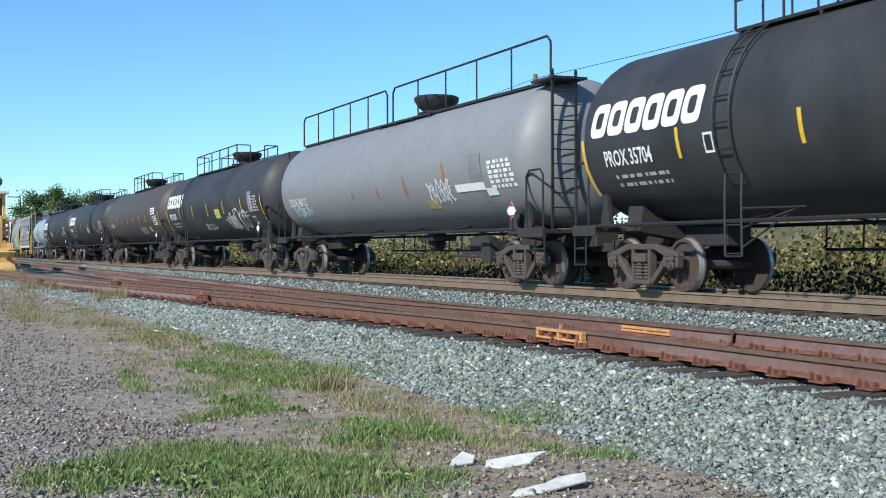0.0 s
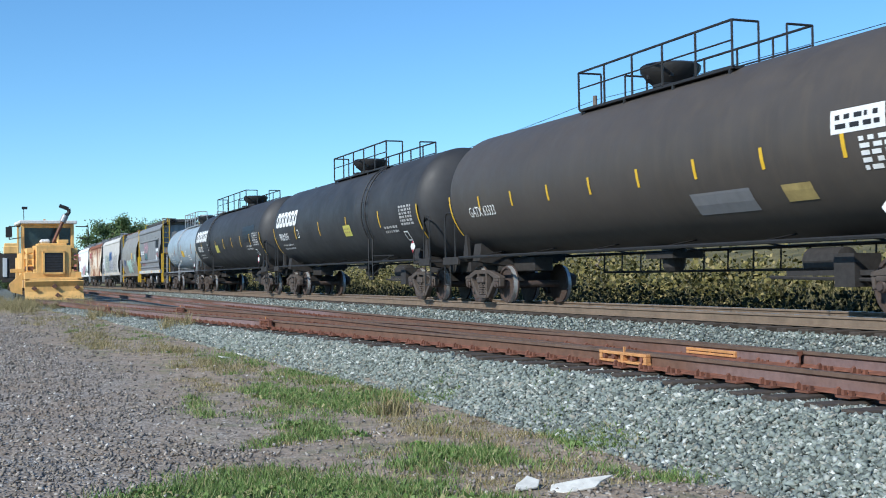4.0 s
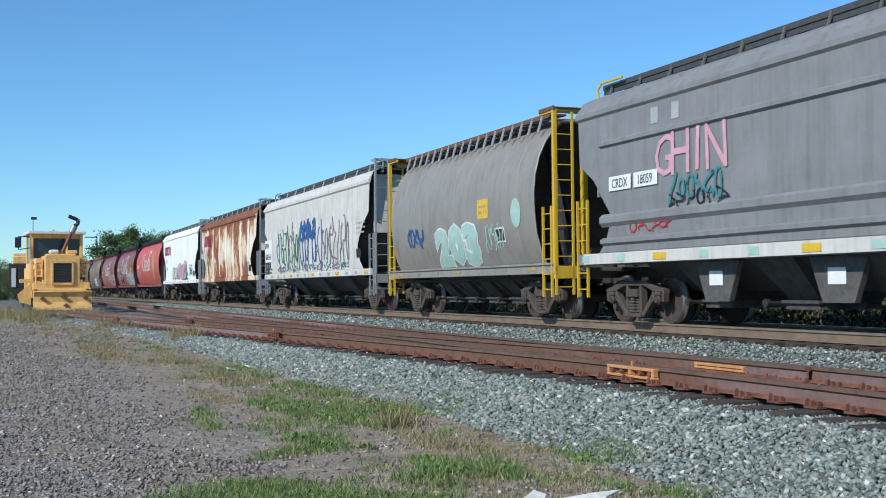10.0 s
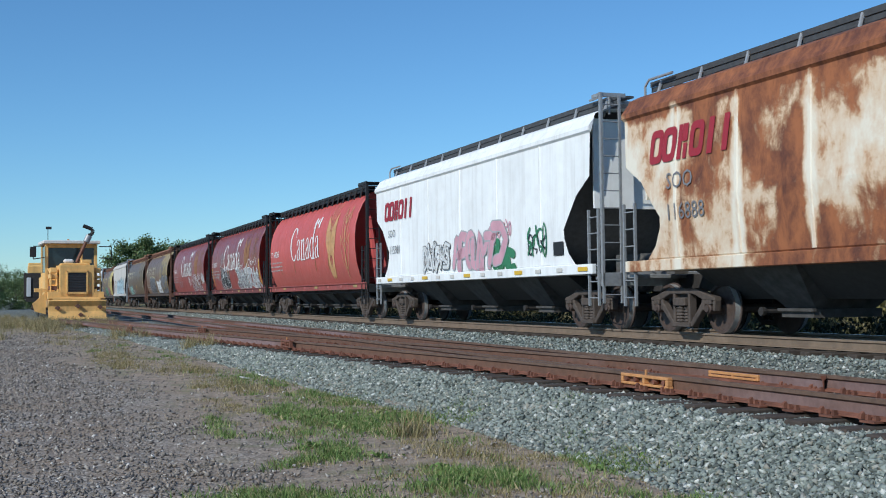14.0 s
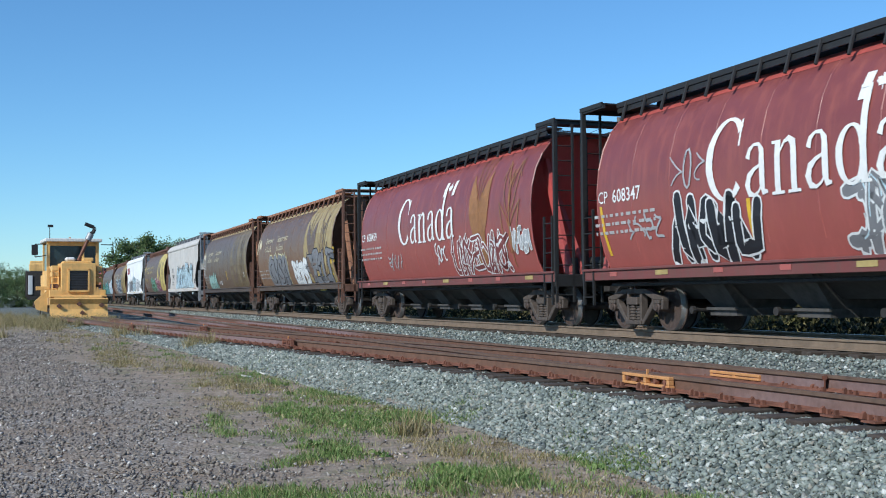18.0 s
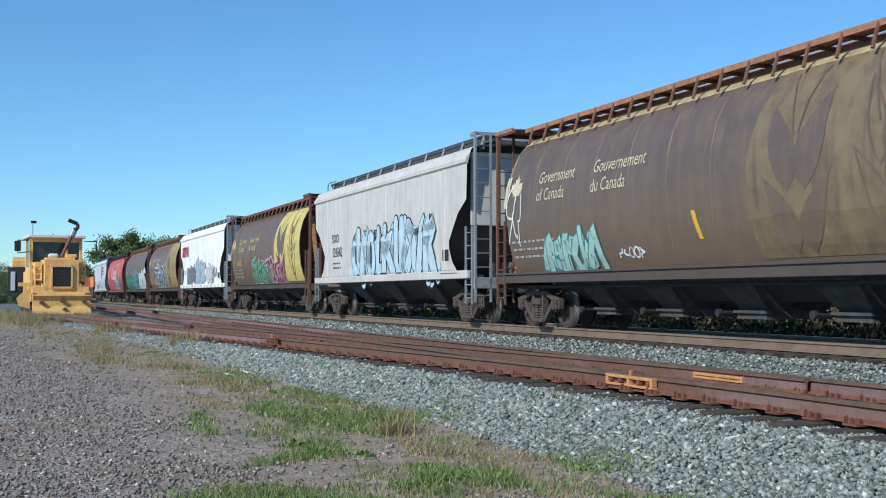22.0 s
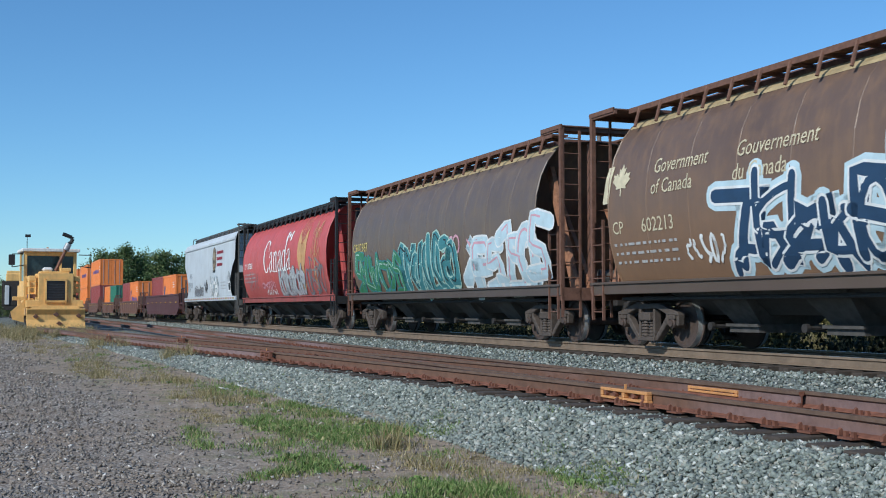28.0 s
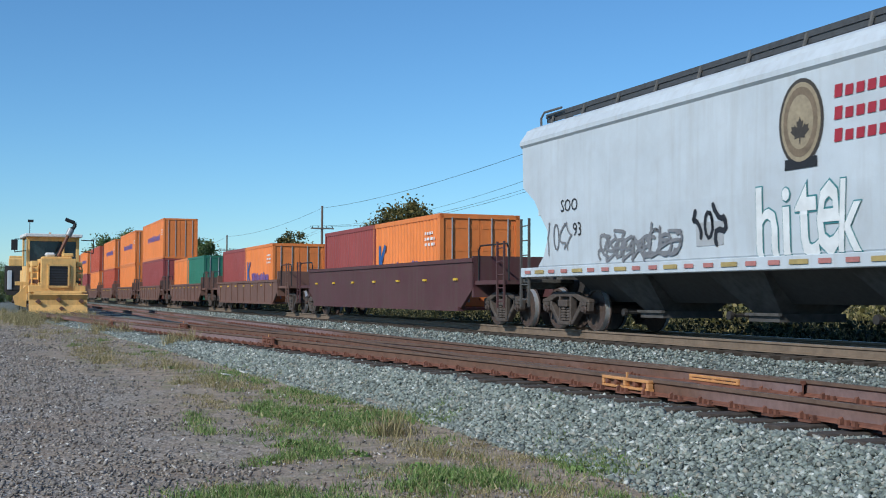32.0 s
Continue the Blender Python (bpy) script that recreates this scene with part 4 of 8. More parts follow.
def tank_car(mid, half, label, shell, L=19.7, r=1.58, zc=2.78, trim=None, centres=15.2, side_ladder=None, dome_y=-0.6, plat=(-2.4, 1.2), full_rail=False, low_rail=False):
    car = new_car("tank_car", mid, label, "tank car", "tank cars of the train")
    trim = trim or M["dark_steel"]
    running_gear(car, L, centres, mid)
    part("tank_shell", shell_mesh(r, zc, half, 0.70), shell, car, smooth=True)
    tc = centres / 2
    top, low = zc + r, zc - r
    side = round_side(r, zc)
    for e in (-1, 1):
        draft_sill(car, min(e * (tc - 1.4), e * (L / 2 - 0.45)), max(e * (tc - 1.4), e * (L / 2 - 0.45)), M["under"])
        bm = bmesh.new()                     # saddle under the tank
        a = [(-1.15, low + 0.30), (-0.8, low + 0.06), (0, low - 0.05), (0.8, low + 0.06), (1.15, low + 0.30), (1.22, 1.05), (0.4, 0.92), (-0.4, 0.92), (-1.22, 1.05)]
        prism(bm, a, "y", e * tc - 0.22, e * tc + 0.22)
        part("saddle", bm, M["under"], car)
        bm = bmesh.new()                     # end platform
        y0, y1 = e * (half - 0.75), e * (L / 2 - 0.55)
        box(bm, -1.42, 1.42, min(y0, y1), max(y0, y1), 1.06, 1.14)
        box(bm, -1.46, -1.38, min(y0, y1), max(y0, y1), 0.98, 1.18)
        box(bm, 1.38, 1.46, min(y0, y1), max(y0, y1), 0.98, 1.18)
        soften(bm, 0.01)
        part("end_platform", bm, M["under"], car)
        hoop(car, -1.40, e * (half - 0.45), e * (L / 2 - 0.6), 1.14, 2.35, trim)
        hoop(car, 1.40, e * (half - 0.45), e * (L / 2 - 0.6), 1.14, 2.35, trim)
        bm = bmesh.new()                     # steps below the platform
        yy = e * (L / 2 - 0.75)
        pipe(bm, [(-1.40, yy - 0.2, 1.06), (-1.40, yy - 0.2, 0.45), (-1.40, yy + 0.2, 0.45), (-1.40, yy + 0.2, 1.06)], 0.018)
        tube(bm, (-1.40, yy - 0.2, 0.75), (-1.40, yy + 0.2, 0.75), 0.016)
        part("step", bm, trim, car)
        bm = bmesh.new()                     # bracket from platform to shell
        prism(bm, ((e * (half - 0.9), 1.12), (e * (half - 0.55), 1.12), (e * (half - 0.72), 1.75), (e * (half - 0.80), 1.75)), "x", -1.22, -1.14)
        part("bracket", bm, M["under"], car)
    for sx in (-1, 1):                       # pipe along the foot of the tank
        bm = bmesh.new()
        tube(bm, (sx * 1.40, -half + 0.7, 1.16), (sx * 1.40, half - 0.7, 1.16), 0.035)
        part("side_pipe", bm, trim, car)
        for i in range(6):
            y = -half + 1.8 + i * (2 * half - 3.6) / 5
            bm = bmesh.new()
            tube(bm, (sx * 1.40, y, 1.16), (sx * side(low + 0.10) * 0.96, y + 0.1, low + 0.10), 0.018)
            part("stay", bm, trim, car)
    if low_rail:                             # guard rail hung below the far side
        bm = bmesh.new()
        tube(bm, (1.36, -tc + 2.0, 0.72), (1.36, tc - 2.0, 0.72), 0.028)
        g = part("guard_rail", bm, trim, car)
        n = 14
        for k in range(n):
            bm = bmesh.new()
            y = -tc + 2.0 + k * (2 * tc - 4.0) / (n - 1)
            tube(bm, (1.36, y, 0.72), (1.38, y, 1.16), 0.02)
            part("post", bm, trim, g)
    bm = bmesh.new()                         # outlet, valve and brake gear below
    lathe(bm, ((0.72, 0.16), (0.80, 0.22), (low + 0.1, 0.26)), "z", 12, (0, dome_y, 0))
    box(bm, -0.35, 0.35, dome_y - 0.5, dome_y + 0.5, 0.98, 1.10)
    part("outlet", bm, M["under"], car)
    bm = bmesh.new()
    lathe(bm, ((-0.45, 0.04), (-0.40, 0.21), (0.40, 0.21), (0.45, 0.04)), "y", 12, (-0.7, -tc + 2.4, 0.85))
    box(bm, -1.0, -0.5, -tc + 1.5, -tc + 1.95, 0.45, 0.95)
    box(bm, -0.9, 0.4, -tc + 1.2, -tc + 3.2, 0.62, 0.70)
    tube(bm, (-0.9, -tc + 1.0, 0.55), (-0.9, -tc + 3.6, 0.60), 0.03)
    part("brake_rigging", bm, M["under"], car)
    # manway, platform and rails on top
    bm = bmesh.new()
    lathe(bm, ((top - 0.12, 0.34), (top + 0.10, 0.36), (top + 0.20, 0.48), (top + 0.36, 0.60), (top + 0.46, 0.61), (top + 0.50, 0.55), (top + 0.51, 0.1)), "z", 20, (0, dome_y, 0))
    part("manway", bm, M["dark_steel"], car, smooth=True)
    for a in range(6):
        bm = bmesh.new()
        k = a * math.pi / 3
        box(bm, math.cos(k) * 0.5 - 0.035, math.cos(k) * 0.5 + 0.035, dome_y + math.sin(k) * 0.5 - 0.035, dome_y + math.sin(k) * 0.5 + 0.035, top + 0.2, top + 0.50)
        part("manway_clamp", bm, M["dark_steel"], car)
    p0, p1, w = plat[0], plat[1], 0.85
    bm = bmesh.new()
    box(bm, -w, -w + 0.35, p0, p1, top - 0.16, top - 0.11)
    box(bm, w - 0.35, w, p0, p1, top - 0.16, top - 0.11)
    box(bm, -w, w, dome_y - 1.1, dome_y - 0.7, top - 0.10, top - 0.05)
    for k in range(4):
        y = p0 + 0.1 + k * (p1 - p0 - 0.2) / 3
        box(bm, -w, -w + 0.04, y - 0.03, y + 0.03, top - 0.45, top - 0.16)
        box(bm, w - 0.04, w, y - 0.03, y + 0.03, top - 0.45, top - 0.16)
    part("top_platform", bm, trim, car)
    hz = top + 0.68
    if not full_rail:
        for sx in (-1, 1):
            rail(car, [(sx * w, p0, hz), (sx * w, p1, hz)], 0.024, trim, [((sx * w, p0 + k * (p1 - p0) / 5, hz), top - 0.12) for k in range(6)])
            rail(car, [(sx * w, p0, hz - 0.35), (sx * w, p1, hz - 0.35)], 0.016, trim)
        for y in (p0, p1):
            rail(car, [(-w, y, hz), (-0.3, y, hz)], 0.022, trim, [((-0.3, y, hz), top - 0.12)])
            rail(car, [(0.3, y, hz), (w, y, hz)], 0.022, trim, [((0.3, y, hz), top - 0.12)])
    else:                                    # walkway and rails from end to end
        bm = bmesh.new()
        box(bm, -0.75, -0.30, -half + 0.5, half - 0.6, top - 0.14, top - 0.08)
        for k in range(10):
            y = -half + 0.8 + k * (2 * half - 1.6) / 8
            box(bm, -0.75, -0.70, y - 0.03, y + 0.03, top - 0.40, top - 0.14)
        part("walkway", bm, trim, car)
        for y0, y1, n in ((-half + 0.55, -half + 0.55 + (2 * half - 1.1) * 0.52, 5), (-half + 0.55 + (2 * half - 1.1) * 0.545, half - 0.6, 5)):
            bm = bmesh.new()
            pipe(bm, [(-0.76, y0, top - 0.1), (-0.76, y0, hz + 0.02), (-0.76, y0 + 0.15, hz + 0.16), (-0.76, y1 - 0.15, hz + 0.16), (-0.76, y1, hz + 0.02), (-0.76, y1, top - 0.1)], 0.026)
            h = part("handrail", bm, trim, car)
            for k in range(1, n):
                y = y0 + (y1 - y0) * k / n
                bm = bmesh.new()
                tube(bm, (-0.76, y, top - 0.12), (-0.76, y, hz + 0.16), 0.02)
                part("post", bm, trim, h)
    if side_ladder is not None:              # ladder that follows the round shell
        arc = [math.radians(a) for a in range(-32, 66, 7)]
        lines = []
        for dy in (-0.2, 0.2):
            pts = [(-(r + 0.09) * math.cos(a), side_ladder + dy, zc + (r + 0.09) * math.sin(a)) for a in arc]
            lines.append([(-1.42, side_ladder + dy, 0.62)] + [(-1.43, side_ladder + dy, 1.5)] + pts)
        bm = bmesh.new()
        for l in lines:
            pipe(bm, l, 0.022, 5)
        for k in range(3):                   # crossed stays below
            tube(bm, (-1.42, side_ladder - 0.2 - 0.0 * k, 0.75 + 0.3 * k), (-1.05, side_ladder - 1.0 - 0.1 * k, 1.35), 0.016)
        lad = part("ladder", bm, trim, car)
        for a, b in list(zip(*lines))[::2] + [((-1.42, side_ladder - 0.2, z), (-1.42, side_ladder + 0.2, z)) for z in (0.66, 1.1)]:
            bm = bmesh.new()
            tube(bm, a, b, 0.016, 5)
            part("rung", bm, trim, lad)
    return car, L, half, side, zc, r


def safety_bars(car, side, half, zc, n, tall=0.50):
    """Yellow reflective bars along the side."""
    for i in range(n):
        y = half - 0.55 - i * (2 * half - 1.1) / (n - 1)
        big = i in (0, n - 1)
        h = 1.0 if big else tall
        panel(car, "reflector", side, y, zc - (0.55 if big else 0.32), 0.085, h, M["stripe"], 0.010, "yellow reflective bar")


def slanted_mark(car, side, y, z, w, h, material):
    """The owner's mark as six slanted rounded blocks."""
    n = 6
    for i in range(n):
        bm = bmesh.new()
        ring2d(bm, 0, 0, w / n * 0.46, h / 2, w / n * 0.27, h * 0.26, 0.18)
        lay(car, "mark_block", bm, side, y + w / 2 - (i + 0.5) * w / n, z, material, 0.012, "white slanted block of a mark")


def placard(car, y, z=1.55):
    bm = bmesh.new()
    bm.faces.new([bm.verts.new((-1.46, y + a, z + b)) for a, b in ((0, -0.2), (0.2, 0), (0, 0.2), (-0.2, 0))])
    part("placard", bm, M["white"], car, "white diamond hazard placard with red corners")
    for s in (-1, 1):
        bm = bmesh.new()
        bm.faces.new([bm.verts.new((-1.466, y + a, z + b)) for a, b in ((0, s * 0.19), (0.10, s * 0.09), (-0.10, s * 0.09))])
        part("placard_mark", bm, M["red_letter"], car)
    bm = bmesh.new()
    tube(bm, (-1.44, y, 1.1), (-1.44, y, z - 0.1), 0.02)
    part("placard_post", bm, M["dark_steel"], car)


def hull_mesh(pts, half, cut=None):
    bm = bmesh.new()
    loop = [(-x, z) for x, z in pts] + [(x, z) for x, z in pts[::-1] if x > 0]
    n = len(loop)
    ys = (-1, -0.5, 0, 0.5, 1)
    rings = []
    for k in ys:
        rings.append([bm.verts.new((x, (half - (cut(z) if cut and abs(k) == 1 else 0)) * k if abs(k) == 1 else half * k, z)) for x, z in loop])
    for a, b in zip(rings, rings[1:]):
        for i in range(n):
            j = (i + 1) % n
            bm.faces.new((a[i], b[i], b[j], a[j]))
    bmesh.ops.recalc_face_normals(bm, faces=bm.faces)
    return bm


def end_sheet(car, pts, y_top, y_low, material, e, shrink=0.985):
    """The sloped end of a hopper body, closing the shell inside its rim."""
    bm = bmesh.new()
    zt, zl = pts[-1][1], pts[0][1]
    loop = [(-x, z) for x, z in pts] + [(x, z) for x, z in pts[::-1] if x > 0]
    bm.faces.new([bm.verts.new((x * shrink, e * (y_low + (y_top - y_low) * (z - zl) / (zt - zl)), z * 0.997 + 0.004)) for x, z in loop])
    bmesh.ops.triangulate(bm, faces=bm.faces[:])
    part("end_slope_sheet", bm, material, car)


def hopper_bays(car, n, span, z_top, material, half_top=1.2, z_low=0.32):
    """Funnel-shaped discharge bays with their gates."""
    w = span / n
    bm = bmesh.new()
    box(bm, -0.30, 0.30, -span / 2 - 0.6, span / 2 + 0.6, 0.66, 1.16)
    part("centre_sill", bm, M["under"], car)
    for sx in (-1, 1):                        # dark sheets standing in for the shade between the bays
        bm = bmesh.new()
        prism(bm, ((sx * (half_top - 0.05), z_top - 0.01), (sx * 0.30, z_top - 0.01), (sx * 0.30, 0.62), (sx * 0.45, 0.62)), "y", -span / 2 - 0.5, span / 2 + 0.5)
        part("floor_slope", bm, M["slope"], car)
    for i in range(n):
        y = -span / 2 + (i + 0.5) * w
        bm = bmesh.new()                      # steep funnel, leaning well in under the car
        lo = [bm.verts.new((x, y + yy, z_low + 0.12)) for x, yy in ((-0.58, -0.36), (0.58, -0.36), (0.58, 0.36), (-0.58, 0.36))]
        hi = [bm.verts.new((x, y + yy, z_top)) for x, yy in ((-half_top, -w * 0.25), (half_top, -w * 0.25), (half_top, w * 0.25), (-half_top, w * 0.25))]
        for k in range(4):
            bm.faces.new((lo[k], lo[(k + 1) % 4], hi[(k + 1) % 4], hi[k]))
        bm.faces.new(lo[::-1])
        bm.faces.new(hi)
        bay = part("hopper_bay", bm, material, car)
        bm = bmesh.new()
        box(bm, -0.68, 0.68, y - 0.42, y + 0.42, z_low, z_low + 0.14)
        box(bm, -0.74, -0.66, y - 0.46, y + 0.46, z_low + 0.10, z_low + 0.15)
        part("outlet_gate", bm, M["bay"], bay)
        bm = bmesh.new()
        tube(bm, (-0.95, y + 0.56, z_low + 0.1), (0.95, y + 0.56, z_low + 0.1), 0.035)
        tube(bm, (-1.0, y + 0.56, z_low + 0.1), (-0.93, y + 0.56, z_low + 0.1), 0.075, 8)
        part("gate_shaft", bm, M["under"], bay)


def end_cage(car, L, e, skin_end, z_top, steel, width=1.42, braces=True, near_rungs=11, platform=1.12, post_r=0.045, climb=None, brace=None):
    """Posts, ladders, platform and brake gear at one end of a hopper car."""
    ye = e * (L / 2 - 0.72)
    ys = e * skin_end
    a, b = min(ye, ys), max(ye, ys)
    bm = bmesh.new()
    box(bm, -width, width, a, b, platform - 0.08, platform)
    box(bm, -width - 0.03, width + 0.03, ye - 0.05, ye + 0.05, platform - 0.22, platform + 0.06)
    soften(bm, 0.01)
    part("end_platform", bm, steel, car)
    for sx in (-1, 1):
        if not braces and sx != e:
            continue
        bm = bmesh.new()
        box(bm, sx * width - post_r, sx * width + post_r, ye - post_r, ye + post_r, platform - 0.1, z_top)
        part("corner_post", bm, steel, car)
        if not braces:
            continue
        bm = bmesh.new()
        box(bm, sx * 0.55 - 0.07, sx * 0.55 + 0.07, ye - e * 0.25 - 0.05, ye - e * 0.25 + 0.05, platform, z_top - 0.3)
        part("end_post", bm, steel, car)
    bm = bmesh.new()
    box(bm, -width if braces or e < 0 else 0.85, width if braces or e > 0 else -0.85, min(ye, ye - e * 0.1), max(ye, ye - e * 0.1), z_top - 0.08, z_top)
    for sx in (-1, 1):
        if braces or sx == e:
            box(bm, sx * width - 0.03, sx * width + 0.03, min(ys, ye), max(ys, ye), z_top - 0.08, z_top - 0.01)
    part("top_frame", bm, steel, car)
    if not braces:
        for sx in (-1, 1):                    # bent rail at the end of the roof
            bm = bmesh.new()
            pipe(bm, [(sx * 1.08, ys + e * 0.04, 4.50), (sx * 1.08, ys + e * 0.06, 4.82), (sx * 1.06, ys - e * 0.06, 4.94), (sx * 1.04, ys - e * 0.9, 4.94)], 0.026)
            part("roof_rail", bm, climb or steel, car)
    if braces:
        for sx in (-1, 1):
            for x, y1, z1, wide in ((sx * 0.98, ys - e * 0.45, z_top - 0.7, 0.13), (sx * 0.60, ys - e * 0.75, platform + 2.1, 0.11)):
                bm = bmesh.new()              # raking channel from the platform up to the slope sheet
                y0 = ye - e * 0.16
                prism(bm, ((y0 - wide, platform), (y0 + wide, platform), (y1 + wide, z1), (y1 - wide, z1)), "x", x - 0.05, x + 0.05)
                part("brace", bm, brace or steel, car)
    # ladder up the end, and one on the near side
    if braces or e < 0:
        ladder(car, (-width, ye + e * 0.03, 0.55), (0.42, 0, 0), z_top - 0.62, near_rungs + 1, climb or steel)
    ladder(car, (-width - 0.05, ye - e * 0.08, 0.50), (0, -e * 0.42, 0), 2.0, 6, climb or steel)
    if braces or e > 0:
        ladder(car, (width, ye + e * 0.03, 0.55), (-0.42, 0, 0), z_top - 0.62, near_rungs + 1, climb or steel)
    bm = bmesh.new()
    lathe(bm, ((-0.5, 0.05), (-0.45, 0.2), (0.45, 0.2), (0.5, 0.05)), "x", 12, (0.2, ye - e * 0.55, platform + 0.28))
    box(bm, -0.75, -0.45, ye - e * 0.55 - 0.15, ye - e * 0.55 + 0.15, platform, platform + 0.45)
    part("brake_cylinder", bm, M["slope_grey"], car)
    bm = bmesh.new()
    lathe(bm, ((0, 0.03), (0.02, 0.26), (0.05, 0.26), (0.07, 0.03)), "y", 14, (0.55, ye + e * 0.02, platform + 1.0))
    part("hand_brake_wheel", bm, M["under"], car)


def roof_walk(car, half, z, material, supports, width=0.62, hatch=True, n=10, posts=None, fascia=0.0):
    """Running boards and a trough hatch along the roof."""
    bm = bmesh.new()
    for sx in (-1, 1):
        box(bm, sx * (width + 0.22) - 0.2, sx * (width + 0.22) + 0.2, -half, half, z, z + 0.04)
        box(bm, sx * (width + 0.42) - 0.015, sx * (width + 0.42) + 0.015, -half, half, z - 0.04, z + 0.06)
    part("running_board", bm, material, car)
    if hatch:
        bm = bmesh.new()
        prism(bm, ((-width + 0.02, z - 0.34), (-width + 0.04, z - 0.02), (-width + 0.12, z + 0.03), (width - 0.12, z + 0.03), (width - 0.04, z - 0.02), (width - 0.02, z - 0.34)), "y", -half + 0.8, half - 0.8)
        part("trough_hatch", bm, material, car)
    if fascia:
        for sx in (-1, 1):
            bm = bmesh.new()
            box(bm, sx * (width + 0.40) - 0.012, sx * (width + 0.40) + 0.012, -half, half, z - fascia, z - 0.045)
            part("walk_fascia", bm, material, car)
    first = None
    for k in range(n):
        y = -half + 0.4 + k * (2 * half - 0.8) / (n - 1)
        if first is None:
            bm = bmesh.new()
            box(bm, -width - 0.44, width + 0.44, -0.03, 0.03, z - 0.06, z)
            for sx in (-1, 1):
                tube(bm, (sx * (width + 0.42), 0, z + 0.03), (sx * (width + 0.54), 0, z - 0.36), 0.032, 6)
            first = part("walk_support", bm, supports, car)
            first.location.y = y
        else:
            twin("walk_support", first, car, Matrix.Translation((0, y, 0)))
    return first


ROUND = tuple((x, 1.22 + (z - 1.22) * 0.965) for x, z in ((1.26, 1.22), (1.41, 1.55), (1.52, 1.98), (1.57, 2.45), (1.58, 2.90), (1.54, 3.33), (1.43, 3.76), (1.26, 4.12), (1.04, 4.40), (0.84, 4.55), (0.0, 4.62)))


# side sills: body paints darkened to take sunlight off them, plus dirt streaks
SILL = {M[k].name: paint("darkened_grimy_sill_on_" + k, c, 0.6, soil=0.5, streaks=0.4) for k, c in (("red_hopper", (0.30, 0.062, 0.055)), ("bright_red", (0.32, 0.068, 0.058)), ("maroon_hopper", (0.17, 0.050, 0.046)),
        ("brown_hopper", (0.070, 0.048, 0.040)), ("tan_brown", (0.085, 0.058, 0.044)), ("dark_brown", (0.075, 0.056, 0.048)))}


def round_hopper(mid, label, skin, end_mat, steel, deck=None, half=6.95, ends=0.95, edge=None, props=None):
    """A covered grain hopper with bulging sides."""
    car = new_car("hopper_car", mid, label, "hopper car", "covered hopper cars of the train")
    L = 2 * (half + ends + 0.72)
    centres = L - 4.4
    running_gear(car, L, centres, mid)
    side = side_of(ROUND)
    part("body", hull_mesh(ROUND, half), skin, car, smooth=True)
    for e in (-1, 1):
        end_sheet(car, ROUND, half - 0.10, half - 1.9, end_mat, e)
        bm = bmesh.new()                      # rim round the end of the shell
        for p, q in zip(ROUND[:-1], ROUND[1:]):
            for sx in (-1, 1):
                tube(bm, (sx * p[0], e * half, p[1]), (sx * q[0], e * half, q[1]), 0.022, 5)
        part("end_rim", bm, skin, car)
        end_cage(car, L, e, half, 4.64, steel, 1.40, brace=M["walk_rust"] if steel is M["rust_steel"] else end_mat)
        bm = bmesh.new()                      # deck over the end
        a, b = sorted((e * (half + 0.03), e * (half + ends + 0.06)))
        box(bm, -1.44, 1.44, a, b, 4.645, 4.670)
        box(bm, -1.45, -1.41, a, b, 4.60, 4.69)
        box(bm, 1.41, 1.45, a, b, 4.60, 4.69)
        part("end_deck", bm, deck or steel, car)
        draft_sill(car, min(e * (half - 2.2), e * (L / 2 - 0.4)), max(e * (half - 2.2), e * (L / 2 - 0.4)), M["under"])
    for sx in (-1, 1):
        bm = bmesh.new()                      # side sill
        box(bm, sx * 1.40 - 0.05, sx * 1.40 + 0.05, -half - ends, half + ends, 1.01, 1.24)
        box(bm, sx * 1.40 - 0.09, sx * 1.40 + 0.02 * sx, -half - ends, half + ends, 1.20, 1.25)
        soften(bm, 0.008)
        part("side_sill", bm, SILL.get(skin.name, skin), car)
        bm = bmesh.new()
        tube(bm, (sx * 1.25, -half, 0.92), (sx * 1.25, half, 0.92), 0.04)
        part("air_line", bm, M["under"], car)
    first = None                              # weld seams round the shell
    for i in range(9):
        y = -half + (i + 1) * 2 * half / 10
        if first is None:
            bm = bmesh.new()
            ring = [(-x, z) for x, z in ROUND[1:-2]]
            rows = [[bm.verts.new((x - o, yy, z)) for yy, o in ((-0.016, 0.0), (-0.008, 0.006), (0.008, 0.006), (0.016, 0.0))] for x, z in ring]
            for p, q in zip(rows, rows[1:]):
                for k in range(3):
                    bm.faces.new((p[k], p[k + 1], q[k + 1], q[k]))
            first = part("weld_seam", bm, skin, car)
            first.location.y = y
        else:
            twin("weld_seam", first, car, Matrix.Translation((0, y, 0)))
    hopper_bays(car, 4, centres - 2.6, 1.22, M["bay"], 1.34)
    roof_walk(car, half - 0.05, 4.60, deck or steel, props or steel, 0.70, n=18, fascia=0.0 if deck else 0.15)
    if edge:
        for sx in (-1, 1):
            bm = bmesh.new()
            v = [[bm.verts.new((sx * (side(z) + 0.006), y, z + 0.003)) for z in (4.24, 4.29, 4.43, 4.455)] for y in (-half + 0.02, half - 0.02)]
            for i in range(3):
                bm.faces.new((v[0][i], v[1][i], v[1][i + 1], v[0][i + 1]))
            part("roof_edge", bm, edge, car)
    return car, L, half, side


FLAT = ((1.44, 1.16), (1.50, 1.36), (1.53, 1.40), (1.55, 2.4), (1.55, 4.12), (1.55, 4.24), (1.43, 4.50), (1.22, 4.60), (0.0, 4.68))


